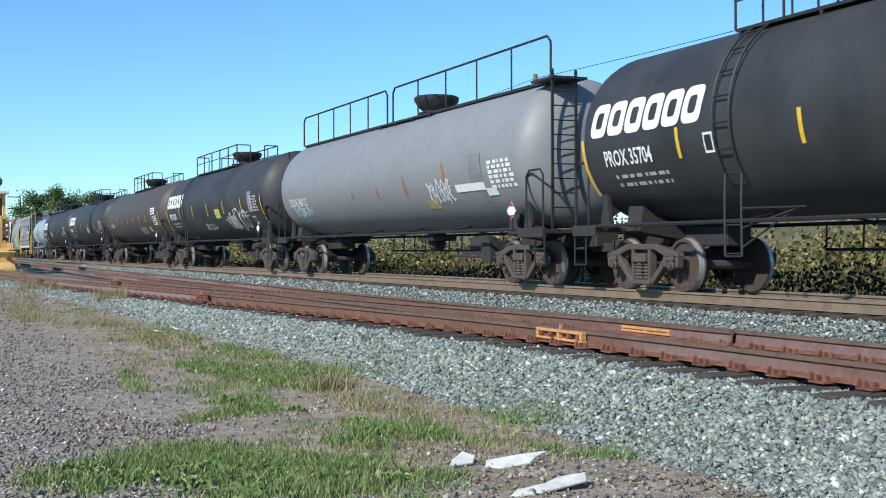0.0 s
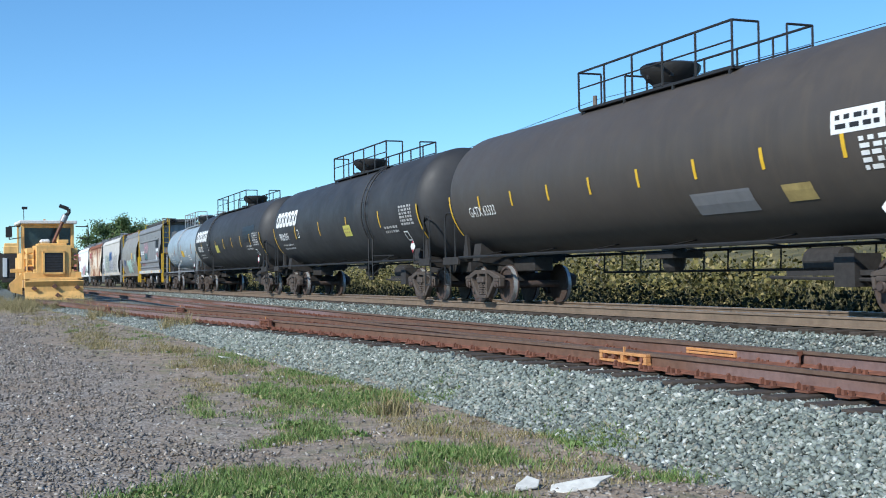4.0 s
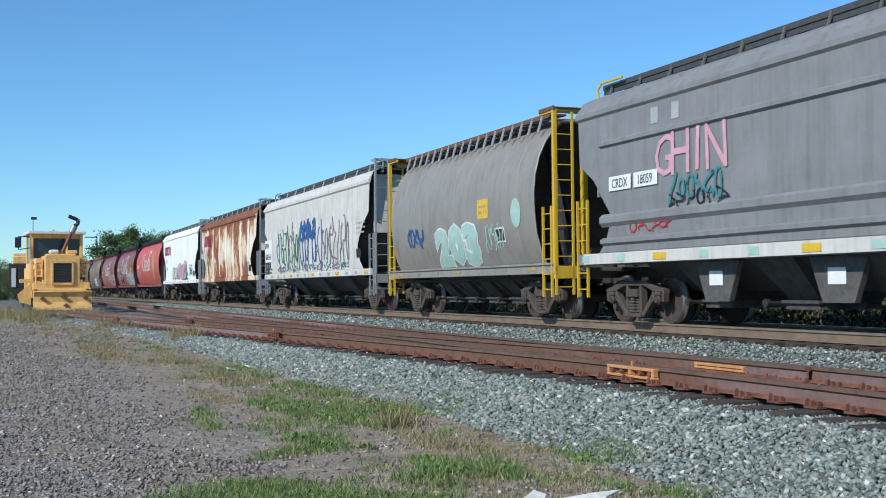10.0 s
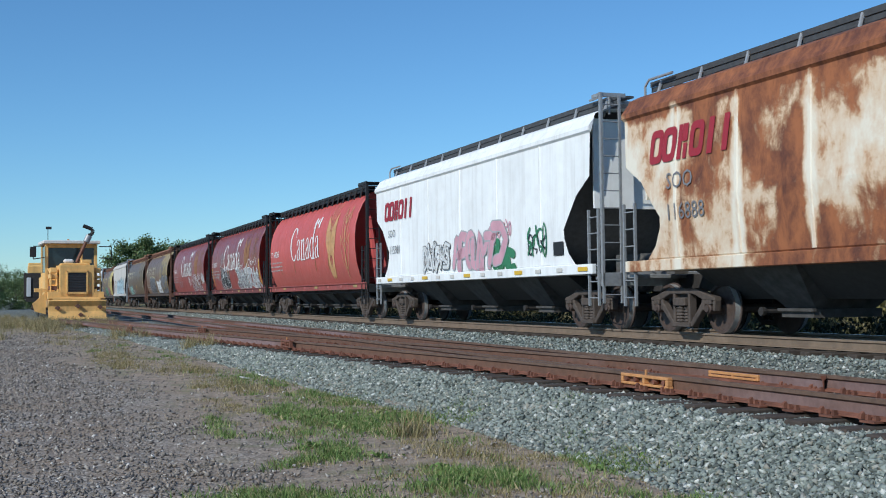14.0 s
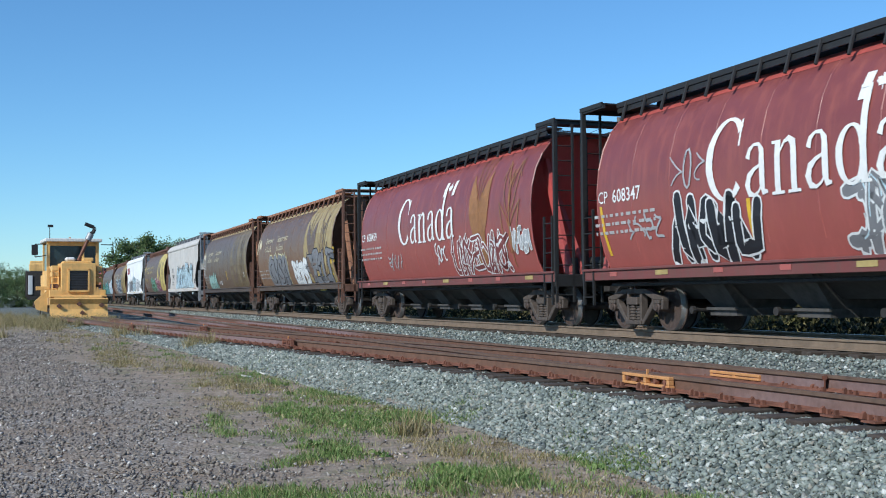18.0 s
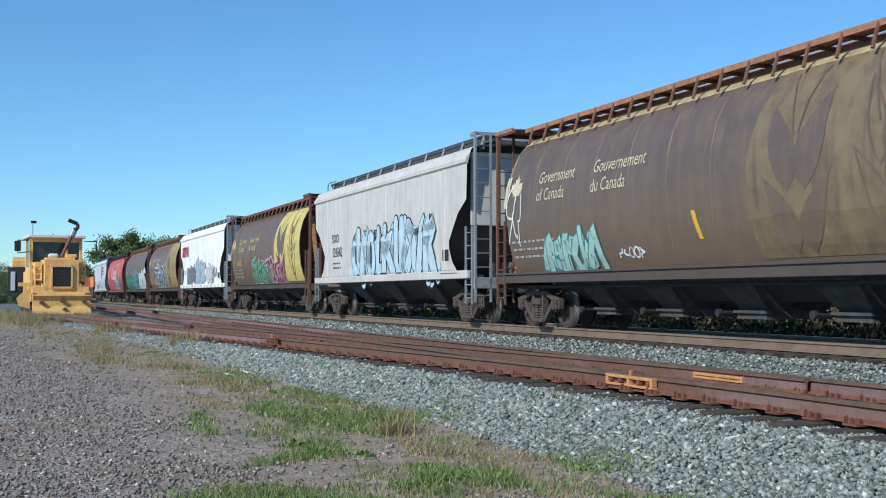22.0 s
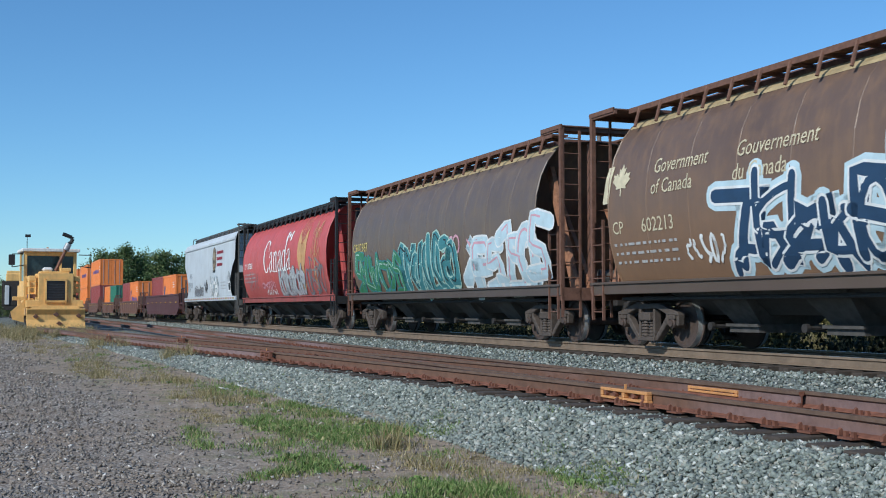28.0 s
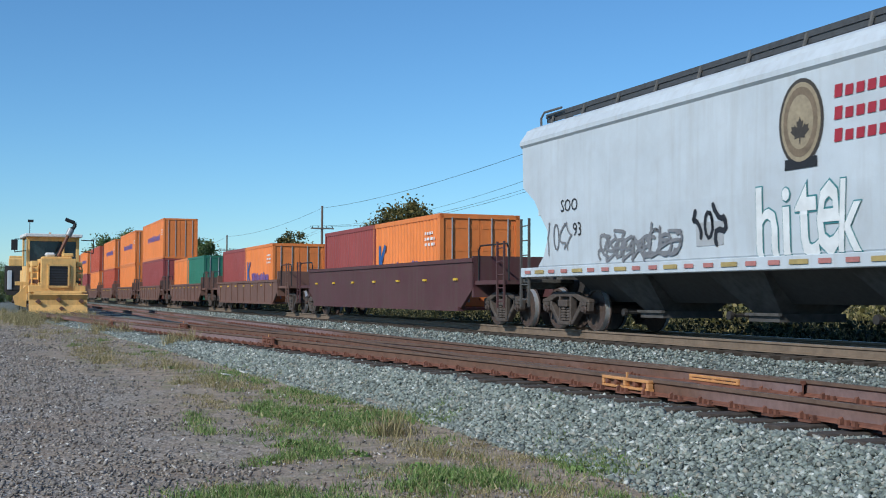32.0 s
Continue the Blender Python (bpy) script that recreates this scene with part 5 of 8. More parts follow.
def flat_hopper(mid, half, label, skin, steel, ribs=8, curve=0.0, deck=None, ends_black=True, low=1.16, overhang=4.3, climb=None):
    """A covered hopper with flat ribbed sides, cut away below at the ends."""
    car = new_car("hopper_car", mid, label, "hopper car", "covered hopper cars of the train")
    L = 2 * (half + 0.95)
    centres = L - overhang
    running_gear(car, L, centres, mid)
    pts = [(x + curve * math.sin(math.pi * min(1, max(0, (z - 1.3) / 2.6))), z) for x, z in FLAT]
    zs = sorted({1.36, 1.62, 1.95, 2.15, 2.5, 2.85, 3.2, *(z for _, z in FLAT)})
    side = side_of(pts)
    full = [(side(z), z) for z in zs]

    def cut(z):
        return float(np.interp(z, (1.30, 1.40, 1.75, 2.15, 2.85, 3.2, 4.7), (0.75, 0.85, 1.30, 1.35, 0.70, 0.10, 0.0)))
    part("body", hull_mesh(full, half, cut), skin, car)
    for e in (-1, 1):
        # dark by default, painting in the shade behind the cut-away ends
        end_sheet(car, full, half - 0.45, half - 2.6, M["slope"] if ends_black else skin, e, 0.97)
        end_cage(car, L, e, half - 0.1, 4.90, steel, 1.44, braces=False, climb=climb, post_r=0.03)
        bm = bmesh.new()                      # plate behind the end ladder
        box(bm, -1.30, 1.30, min(e * (half - 0.42), e * (half - 0.36)), max(e * (half - 0.42), e * (half - 0.36)), 2.55, 4.45)
        part("end_plate", bm, skin, car)
        draft_sill(car, min(e * (half - 2.6), e * (L / 2 - 0.4)), max(e * (half - 2.6), e * (L / 2 - 0.4)), M["under"])
    for sx in (-1, 1):
        bm = bmesh.new()
        box(bm, sx * 1.52 - 0.05, sx * 1.52 + 0.05, -half, half, low, 1.37)
        soften(bm, 0.01)
        part("side_sill", bm, skin, car)
        bm = bmesh.new()                      # top chord
        prism(bm, ((sx * side(4.12), 4.10), (sx * (side(4.14) + 0.05), 4.15), (sx * (side(4.2) + 0.05), 4.24), (sx * side(4.42), 4.42)), "y", -half, half)
        part("top_chord", bm, skin, car)
    for sx in (-1, 1):                        # pressed ribs
        first = None
        for k in range(ribs):
            y = -half + (k + 1) * 2 * half / (ribs + 1)
            if first is None:
                bm = bmesh.new()
                for za, zb in zip(zs, zs[1:]):
                    if za >= 1.39 and zb <= 4.13:
                        v = [bm.verts.new((sx * (side(z) + o), yy, z)) for z in (za, zb) for yy, o in ((-0.05, 0.0), (-0.03, 0.016), (0.03, 0.016), (0.05, 0.0))]
                        for i in range(3):
                            bm.faces.new((v[i], v[i + 1], v[i + 5], v[i + 4]))
                bmesh.ops.remove_doubles(bm, verts=bm.verts[:], dist=0.0005)
                first = part("rib", bm, skin, car)
                first.location.y = y
            else:
                twin("rib", first, car, Matrix.Translation((0, y, 0)))
    hopper_bays(car, 3, centres - 2.4, 1.30, M["bay"], 1.42)
    roof_walk(car, half, 4.86, deck or M["walk_grey"], steel, 0.5, n=11, fascia=0.14)
    return car, L, half, side


def leaf2d(bm, u, v, length, width, lean, k=0.0):
    """A pointed leaf that rises from (u, v)."""
    n = 8
    left, right = [], []
    for i in range(n + 1):
        t = i / n
        w = width * math.sin(math.pi * t ** 0.8) * (1 - 0.2 * t)
        c = (u + lean * t * t * length, v + t * length)
        left.append((c[0] - w / 2, c[1]))
        right.append((c[0] + w / 2, c[1]))
    pts = left + right[-2:0:-1]
    bm.faces.new([bm.verts.new((a, b, k)) for a, b in pts])


def maple2d(bm, u, v, r, k=0.0):
    half = ((0.0, 1.0), (0.16, 0.68), (0.34, 0.76), (0.26, 0.30), (0.50, 0.54), (0.56, 0.40), (0.86, 0.46), (0.76, 0.22), (0.92, 0.10), (0.48, -0.22), (0.54, -0.38), (0.06, -0.32), (0.05, -0.75))
    pts = [(a, b) for a, b in half] + [(-a, b) for a, b in half[:0:-1]]
    bm.faces.new([bm.verts.new((u + a * r, v + b * r, k)) for a, b in pts])


def ribbon2d(bm, pts, widths, k=0.0):
    """A stroke whose width swells and thins."""
    pts = [Vector(p) for p in pts]
    rows = []
    for i, (p, w) in enumerate(zip(pts, widths)):
        d = (pts[min(i + 1, len(pts) - 1)] - pts[max(i - 1, 0)]).normalized()
        nrm = Vector((-d.y, d.x)) * w / 2
        rows.append((bm.verts.new((*(p + nrm), k)), bm.verts.new((*(p - nrm), k))))
    for (a, b), (c, d) in zip(rows, rows[1:]):
        bm.faces.new((a, b, d, c))


def bow2d(bm, u, v, ru, rv, a0, a1, thin, thick, k, n=22):
    """Part of an oval, thick at its left and right flanks."""
    ang = [math.radians(a0 + (a1 - a0) * i / n) for i in range(n + 1)]
    ribbon2d(bm, [(u + ru * math.cos(a), v + rv * math.sin(a)) for a in ang], [thin + (thick - thin) * abs(math.cos(a)) ** 1.4 for a in ang], k)


def serif_name(height, width):
    """The country's name in an upright old-style serif face."""
    bm = bmesh.new()
    u = 0.0

    def stem(x, v0, v1, k, w=0.115):
        quad2d(bm, x - w / 2, x + w / 2, v0, v1, 0, k)

    def foot(x, v, k, w=0.26, t=0.035):
        quad2d(bm, x - w / 2, x + w / 2, v, v + t, 0, k)
    for i, ch in enumerate("Canada"):
        k = i * 0.0024
        if ch == "C":
            bow2d(bm, u + 0.47, 0.5, 0.40, 0.48, 42, 318, 0.035, 0.165, k)
            quad2d(bm, u + 0.755, u + 0.795, 0.63, 0.95, 0, k + 0.0006)
            u += 0.90
        elif ch == "a":
            pts = ((0.10, 0.45), (0.13, 0.55), (0.22, 0.605), (0.33, 0.60), (0.40, 0.52), (0.415, 0.40), (0.415, 0.15), (0.44, 0.05), (0.53, 0.05))
            ribbon2d(bm, [(u + a, b) for a, b in pts], (0.10, 0.07, 0.035, 0.05, 0.10, 0.115, 0.115, 0.09, 0.03), k)
            pts = ((0.41, 0.37), (0.25, 0.32), (0.13, 0.25), (0.09, 0.15), (0.13, 0.05), (0.23, 0.025), (0.33, 0.06), (0.41, 0.14))
            ribbon2d(bm, [(u + a, b) for a, b in pts], (0.03, 0.05, 0.09, 0.115, 0.09, 0.04, 0.03, 0.03), k + 0.0006)
            u += 0.60
        elif ch == "n":
            stem(u + 0.15, 0.0, 0.60, k)
            foot(u + 0.15, 0.0, k + 0.0006)
            quad2d(bm, u + 0.02, u + 0.15, 0.565, 0.60, 0, k + 0.0006)
            pts = ((0.19, 0.46), (0.28, 0.57), (0.37, 0.60), (0.46, 0.55), (0.485, 0.43), (0.485, 0.0))
            ribbon2d(bm, [(u + a, b) for a, b in pts], (0.03, 0.04, 0.07, 0.11, 0.115, 0.115), k + 0.0012)
            foot(u + 0.485, 0.0, k + 0.0018)
            u += 0.68
        else:
            bow2d(bm, u + 0.29, 0.305, 0.215, 0.30, 20, 340, 0.03, 0.125, k)
            stem(u + 0.50, 0.0, 1.0, k + 0.0006)
            quad2d(bm, u + 0.36, u + 0.50, 0.965, 1.0, 0, k + 0.0012)
            quad2d(bm, u + 0.50, u + 0.62, 0.0, 0.035, 0, k + 0.0012)
            u += 0.68
    for v in bm.verts:
        v.co.x = (v.co.x / u - 0.5) * width
        v.co.y = (v.co.y - 0.5) * height
    return bm


def ear_lines(car, side, y, z, material, u, v, size, w):
    """A wheat ear drawn in lines, each grain and bristle a part."""
    for sg, up, length, width, lean in ((-1, 0.0, 1.20, 0.46, 0.42), (1, 0.0, 1.20, 0.46, 0.42), (-1, 0.92, 1.25, 0.40, 0.26), (1, 0.92, 1.25, 0.40, 0.26)):
        pts = []
        for s in (-1, 1):
            run = [(u + sg * 0.10 * size + sg * lean * t * t * length * size + s * 0.5 * width * size * math.sin(math.pi * t ** 0.8) * (1 - 0.2 * t), v + up * size + t * length * size) for t in (i / 8 for i in range(9))]
            pts += run if s < 0 else run[-2:0:-1]
        bm = bmesh.new()
        stroke2d(bm, pts, w, 0.0, closed=True)
        lay(car, "wheat_grain", bm, side, y, z, material, 0.020)
    for sg in (-1, 1):
        bm = bmesh.new()
        stroke2d(bm, [(u + sg * 0.12 * size, v + 1.5 * size), (u + sg * 0.30 * size, v + 2.1 * size), (u + sg * 0.52 * size, min(1.35, v + 2.6 * size))], w, round_ends=False)
        lay(car, "wheat_awn", bm, side, y, z, material, 0.022)
    bm = bmesh.new()
    stroke2d(bm, [(u, v - 0.3 * size), (u, v + 1.0 * size), (u + 0.03, v + 1.9 * size)], w * 1.2)
    lay(car, "wheat_stem", bm, side, y, z, material, 0.024)


def grain_mark(car, side, word_mat, ear_mat, line_mat, number, seed, ear_z=2.15):
    """The country's name with its little flag, two wheat ears, and the car's number."""
    lay(car, "country_name", serif_name(1.42, 4.95), side, 0.45, 2.98, word_mat, 0.014)
    for u0, u1 in ((-1.36, -1.16), (-2.04, -1.84)):
        bm = bmesh.new()
        quad2d(bm, -u1, -u0, 0, 0.40, 0.16)
        lay(car, "flag_bar", bm, side, 0.30, 3.47, word_mat, 0.014)
    bm = bmesh.new()
    maple2d(bm, 1.64, 0.21, 0.17)
    lay(car, "flag_leaf", bm, side, 0.30, 3.47, word_mat, 0.014)
    bm = bmesh.new()                          # a filled ear, then one in outline
    leaf2d(bm, -0.22, 0.0, 1.75, 0.78, -0.24, 0.0)
    leaf2d(bm, 0.22, 0.0, 1.75, 0.78, 0.24, 0.0006)
    leaf2d(bm, -0.14, -0.75, 1.0, 0.40, -0.30, 0.0012)
    leaf2d(bm, 0.14, -0.75, 1.0, 0.40, 0.30, 0.0018)
    lay(car, "wheat_ear", bm, side, -3.70, ear_z, ear_mat, 0.012, "tan painted wheat ear")
    for u in (-0.30, 0.0, 0.30):
        bm = bmesh.new()
        stroke2d(bm, [(u * 0.1, 0.3 if u else -0.7), (u * 0.5, 1.3), (u * 1.4, 2.1)], 0.045, round_ends=False)
        lay(car, "wheat_awn", bm, side, -3.70, ear_z, line_mat, 0.018)
    ear_lines(car, side, -5.70, ear_z + 0.05, line_mat, 0.0, -0.45, 1.05, 0.04)
    sign_text(car, side, 6.7, 2.68, "CP", 0.24, M["white"])
    sign_text(car, side, 5.75, 2.68, number, 0.26, M["white"], bold=0.004)
    data_lines(car, side, 5.9, 2.30, 2.4, 3, M["dim_white"], seed, 0.17, 0.06)


def government_mark(car, side, word_mat, panel_mat, line_mat, number, seed, panel_on=True, missing=False):
    """Two-language owner's name, maple leaf and a tall wheat panel."""
    for y, z, wd in ((4.45, 3.33, "Government"), (4.70, 2.95, "of Canada"), (1.75, 3.33, "Gouvernement"), (2.15, 2.95, "du Canada")):
        sign_text(car, side, y, z, wd, 0.27, word_mat, shear=0.12, wide=0.86, name="owner_name")
    bm = bmesh.new()
    quad2d(bm, -0.50, -0.28, -0.36, 0.36, 0.15)
    lay(car, "flag_bar", bm, side, 6.6, 3.13, word_mat, 0.012)
    bm = bmesh.new()
    maple2d(bm, 0.12, 0.02, 0.36)
    lay(car, "maple_leaf", bm, side, 6.6, 3.13, word_mat, 0.012)
    if number:
        sign_text(car, side, 6.6, 2.28, "CP", 0.24, word_mat)
        sign_text(car, side, 5.2, 2.28, number, 0.26, word_mat)
    data_lines(car, side, 5.7, 1.95, 2.2, 3, M["dim_white"], seed, 0.17, 0.05)
    if panel_on:
        bm = bmesh.new()
        pts = [(-2.05 - 0.22 * math.sin(math.pi * (i / 10)) + 0.35 * (i / 10) ** 2, -1.55 + 2.95 * i / 10) for i in range(11)] + [(2.30, 1.40), (2.30, -1.55)]
        bm.faces.new([bm.verts.new((a, b, 0)) for a, b in pts])
        lay(car, "wheat_panel", bm, side, -4.60, 2.86, panel_mat, 0.010, "tall painted panel of wheat ears")
        bm = bmesh.new()
        for i, sg in enumerate((-1, 1)):      # an ear left in the body's colour
            leaf2d(bm, -0.95 + sg * 0.22, -0.55, 1.50, 0.72, sg * 0.36, i * 0.0006)
            leaf2d(bm, -0.95 + sg * 0.20, -1.50, 1.25, 0.62, sg * 0.50, 0.0012 + i * 0.0006)
        lay(car, "wheat_gap", bm, side, -4.60, 2.86, line_mat, 0.016)
        for sg in (-1, 1):
            bm = bmesh.new()
            stroke2d(bm, [(-0.95 + sg * 0.06, 0.30), (-0.95 + sg * 0.18, 0.85), (-0.95 + sg * 0.36, 1.32)], 0.04, round_ends=False)
            lay(car, "wheat_awn", bm, side, -4.60, 2.86, line_mat, 0.022)
        ear_lines(car, side, -4.60, 2.86, line_mat, 1.0, -1.30, 1.05, 0.045)


def sill_marks(car, half, seed, x=1.585, z=1.27, colours=("stripe", "white"), h=0.09, n=14):
    """Small reflective strips along the side sill."""
    for i in range(n):
        y = -half + 0.4 + i * (2 * half - 0.8) / (n - 1)
        bm = bmesh.new()
        w = 0.22 if i % 3 == 0 else 0.14
        box(bm, -x - 0.006, -x, y - w, y + w, z - h / 2, z + h / 2)
        part("reflector", bm, M[colours[0] if i % 3 == 0 else colours[1]], car)


def block_word(car, side, y, z, w, h, n, material, name="owner_mark", slant=0.2):
    """An owner's name as plain slanted shapes: two hollow blocks, then thinner bars."""
    u = -w / 2
    for i in range(n):
        bm = bmesh.new()
        k = w / n
        if i in (0, 1, 3):
            ring2d(bm, 0, 0, k * 0.50, h / 2, k * 0.30, h * 0.22, slant)
        elif i == 2:
            quad2d(bm, -k * 0.36, -k * 0.08, -h / 2, h / 2, slant)
            quad2d(bm, -k * 0.06, k * 0.34, 0.0, h / 2, slant, 0.001)
            quad2d(bm, k * 0.08, k * 0.34, -h / 2, -h * 0.06, slant, 0.001)
        else:
            quad2d(bm, -k * 0.20, k * 0.16, -h / 2, h / 2, slant)
        lay(car, name, bm, side, y - u - k / 2, z, material, 0.022)
        u += k


def bar_word(car, side, y, z, w, h, n, material, name="owner_mark"):
    """A line of small lettering as short plain bars with a taller first one."""
    for i in range(n):
        bm = bmesh.new()
        k = w / n
        quad2d(bm, -k * 0.36, k * 0.36, -h / 2, h * (0.75 if i == 0 else 0.5), 0.1)
        lay(car, name, bm, side, y + w / 2 - (i + 0.5) * k, z, material, 0.014)

# ---- the train, car by car ----

def throw_up(car, side, yc, zc, w, h, words, fill, outline, edge, fat, seed, inner=None, lift=0.0, cloud=None):
    """Sprayed letters, fat and uneven, with an outline round them."""
    r = random.Random(seed)
    n = len(words)
    boxes = []
    for i, ch in enumerate(words):
        cw = w / n
        boxes.append((ch, -w / 2 + (i + 0.5) * cw, cw * r.uniform(0.98, 1.15), h * r.uniform(0.9, 1.08), r.uniform(-0.04, 0.04) * h, r.uniform(-0.08, 0.12)))
    if cloud:                                 # a bulging patch of paint behind the letters
        for mat, grow, off in ((cloud[1], 0.05, 0.012), (cloud[0], 0.0, 0.022)):
            bm = bmesh.new()
            for i, (ch, u, cw, ch_h, dv, lean) in enumerate(boxes):
                blob2d(bm, u, dv + 0.04, cw * 0.66 + grow, ch_h * 0.66 + grow, i * 0.0006, 22, random.Random(seed + i))
                blob2d(bm, u, dv - h * 0.35, cw * 0.62 + grow, ch_h * 0.30 + grow, i * 0.0006 + 0.0003, 16)
            tagged(lay(car, "graffiti", bm, side, yc, zc, M["g_" + mat], off), kind="stuff")
    for name, mat, grow, off in (("graffiti_outline", outline, edge, 0.012), ("graffiti", fill, 0.0, 0.022), ("graffiti_shine", inner, -0.75 * fat, 0.030)):
        if not mat:
            continue
        bm = bmesh.new()
        for i, (ch, u, cw, ch_h, dv, lean) in enumerate(boxes):
            g = text2d(ch, h, 0.0, fat + grow)
            us, vs = [v.co.x for v in g.verts], [v.co.y for v in g.verts]
            plain_g = text2d(ch, h, 0.0, fat)
            pu, pv = [v.co.x for v in plain_g.verts], [v.co.y for v in plain_g.verts]
            ku, kv = cw / (max(pu) - min(pu)), ch_h / (max(pv) - min(pv))
            ku = min(ku, (0.9 if ch in "Ii" else 1.5) * kv)
            mv = (max(pv) + min(pv)) / 2
            plain_g.free()
            for v in g.verts:
                b = (v.co.y - mv) * kv
                v.co = (u + v.co.x * ku + lean * b, dv + b, i * 0.0006)
            me = bpy.data.meshes.new("letter")
            g.to_mesh(me)
            g.free()
            bm.from_mesh(me)
            bpy.data.meshes.remove(me)
        tagged(lay(car, name, bm, side, yc, zc, M["g_" + mat], off + lift), kind="stuff")


def marked_tank(mid, label, number, seed, ladder_y, dome_y, plat, bars=8, half=8.95, shift=0.0, notice=-1.7):
    car, L, half, side, zc, r = tank_car(mid, half, label, M["black_tank"], side_ladder=ladder_y, dome_y=dome_y, plat=plat, low_rail=seed < 3)
    y0 = half - 2.5 + shift
    slanted_mark(car, side, y0, zc + 0.26, 3.3, 0.60, M["white"])
    if number:
        sign_text(car, side, y0 + 0.55, 2.35, number, 0.27, M["white"], bold=0.007, wide=0.70)
    data_lines(car, side, y0 + 0.3, 2.02, 1.6, 2, M["dim_white"], seed, 0.14, 0.06)
    safety_bars(car, side, half, zc, bars)
    panel(car, "notice_panel", side, notice, 2.25, 0.80, 0.36, M["pale_yellow"], 0.012, "pale yellow notice panel")
    data_lines(car, side, notice, 2.31, 0.6, 2, M["gold"], seed + 3, 0.11, 0.05)
    panel(car, "small_frame", side, y0 - 1.75, 2.40, 0.24, 0.32, M["white"], 0.011)
    panel(car, "small_frame_inner", side, y0 - 1.75, 2.40, 0.17, 0.24, M["black_letter"], 0.016)
    data_lines(car, side, -half + 1.55, 2.72, 1.05, 6, M["dim_white"], seed + 7, 0.10, 0.065)
    data_lines(car, side, -half + 3.1, 2.18, 1.2, 2, M["dim_white"], seed + 9, 0.13, 0.07)
    panel(car, "small_frame", side, -half + 2.0, 1.88, 0.34, 0.28, M["white"], 0.011)
    panel(car, "small_frame_inner", side, -half + 2.0, 1.88, 0.26, 0.20, M["black_letter"], 0.016)
    placard(car, -half + 1.2)
    return car, half, side, zc


marked_tank(10.11, "black tank car with white block mark and yellow bars", "PROX 35704", 1, 4.55, 2.2, (-0.5, 5.2), 7, half=9.25)
car, L, half, side, zc, r = tank_car(29.89, 9.0, "matt grey tank car with full-length walkway and white graffiti", M["grey_tank"], full_rail=True, dome_y=-0.9, low_rail=True)
ladder(car, (-1.05, -half - 0.02, 1.15), (0.55, 0, 0), 3.25, 11, M["dark_steel"])
bm = bmesh.new()
box(bm, -1.1, -0.3, -half - 0.15, -half + 0.8, zc + r - 0.16, zc + r - 0.11)
part("end_walk", bm, M["dark_steel"], car)
tag(car, side, -4.35, 2.14, 1.4, 0.50, 7, "white", 21, 0.04)
tag(car, side, -4.35, 2.07, 1.3, 0.42, 5, "white", 22, 0.028)
panel(car, "black_patch", side, -6.45, 2.55, 0.6, 0.62, M["g_grey"])
panel(car, "black_patch", side, -6.6, 1.85, 0.3, 0.35, M["g_grey"])
panel(car, "notice_panel", side, -6.0, 2.14, 1.5, 0.17, M["white"], 0.016)
data_lines(car, side, -6.0, 2.14, 1.4, 1, M["black_letter"], 4, 0.1, 0.06)
panel(car, "notice_panel", side, -7.0, 2.0, 0.5, 0.16, M["white"], 0.016)
data_lines(car, side, -7.65, 2.62, 1.15, 6, M["white"], 6, 0.105, 0.07)
panel(car, "yellow_smear", side, -3.6, 1.85, 0.7, 0.22, M["gold"], 0.009)
for y, z, h in ((-2.3, 2.05, 0.6), (-4.75, 2.2, 0.65), (-0.35, 2.1, 0.35), (1.6, 2.15, 0.25)):
    bm = bmesh.new()
    leaf2d(bm, 0.0, 0.0, h, 0.17, -0.1)
    lay(car, "orange_smear", bm, side, y, z, M["ochre"], 0.009)
tag(car, side, 6.5, 1.98, 1.7, 0.30, 9, "paleblue", 12, 0.05)
sign_text(car, side, 6.7, 2.28, "DBUX 340132", 0.24, M["white"], bold=0.004, wide=0.85)
placard(car, -half + 1.0)
car, half, side, zc = marked_tank(49.38, "black tank car with white block mark and sprayed graffiti", "PROX 33610", 2, 4.5, -0.8, (-2.4, 4.9), 7)
tag(car, side, -4.6, 1.95, 2.6, 1.0, 5, "white", 31, 0.055)
tag(car, side, -3.6, 1.85, 1.6, 0.6, 6, "white", 32, 0.05)
tag(car, side, 0.4, 1.76, 1.9, 0.26, 8, "white", 33, 0.035)
panel(car, "grey_patch", side, -6.9, 2.55, 0.55, 0.75, M["g_grey"])
car, L, half, side, zc, r = tank_car(68.49, 9.0, "dusty brown tank car with yellow bars", M["brown_tank"], dome_y=0.3, plat=(-3.0, 2.6), low_rail=True)
sign_text(car, side, 6.5, 2.27, "GATX 63333", 0.24, M["white"], wide=0.85)
safety_bars(car, side, half, zc, 10, 0.34)
panel(car, "white_notice", side, -6.9, 2.80, 1.1, 0.34, M["white"])
data_lines(car, side, -6.9, 2.86, 0.9, 2, M["black_letter"], 3, 0.13, 0.07)
data_lines(car, side, -7.4, 2.52, 1.0, 5, M["white"], 3, 0.10, 0.065)
panel(car, "notice_panel", side, -5.3, 1.90, 0.7, 0.26, M["gold"])
panel(car, "black_patch", side, -3.3, 1.87, 1.7, 0.36, M["g_grey"])
placard(car, -half + 1.6)
marked_tank(88.18, "black tank car with white block mark and long side ladder", "PROX 92191", 3, -4.0, 0.3, (-4.0, 2.0), 6, half=9.25, shift=-0.20)
car, half, side, zc = marked_tank(108.25, "black tank car with white block mark and dark patches", "PROX 32733", 4, 3.6, -0.7, (-2.4, 5.1), 9, 9.05, -0.35, 1.9)
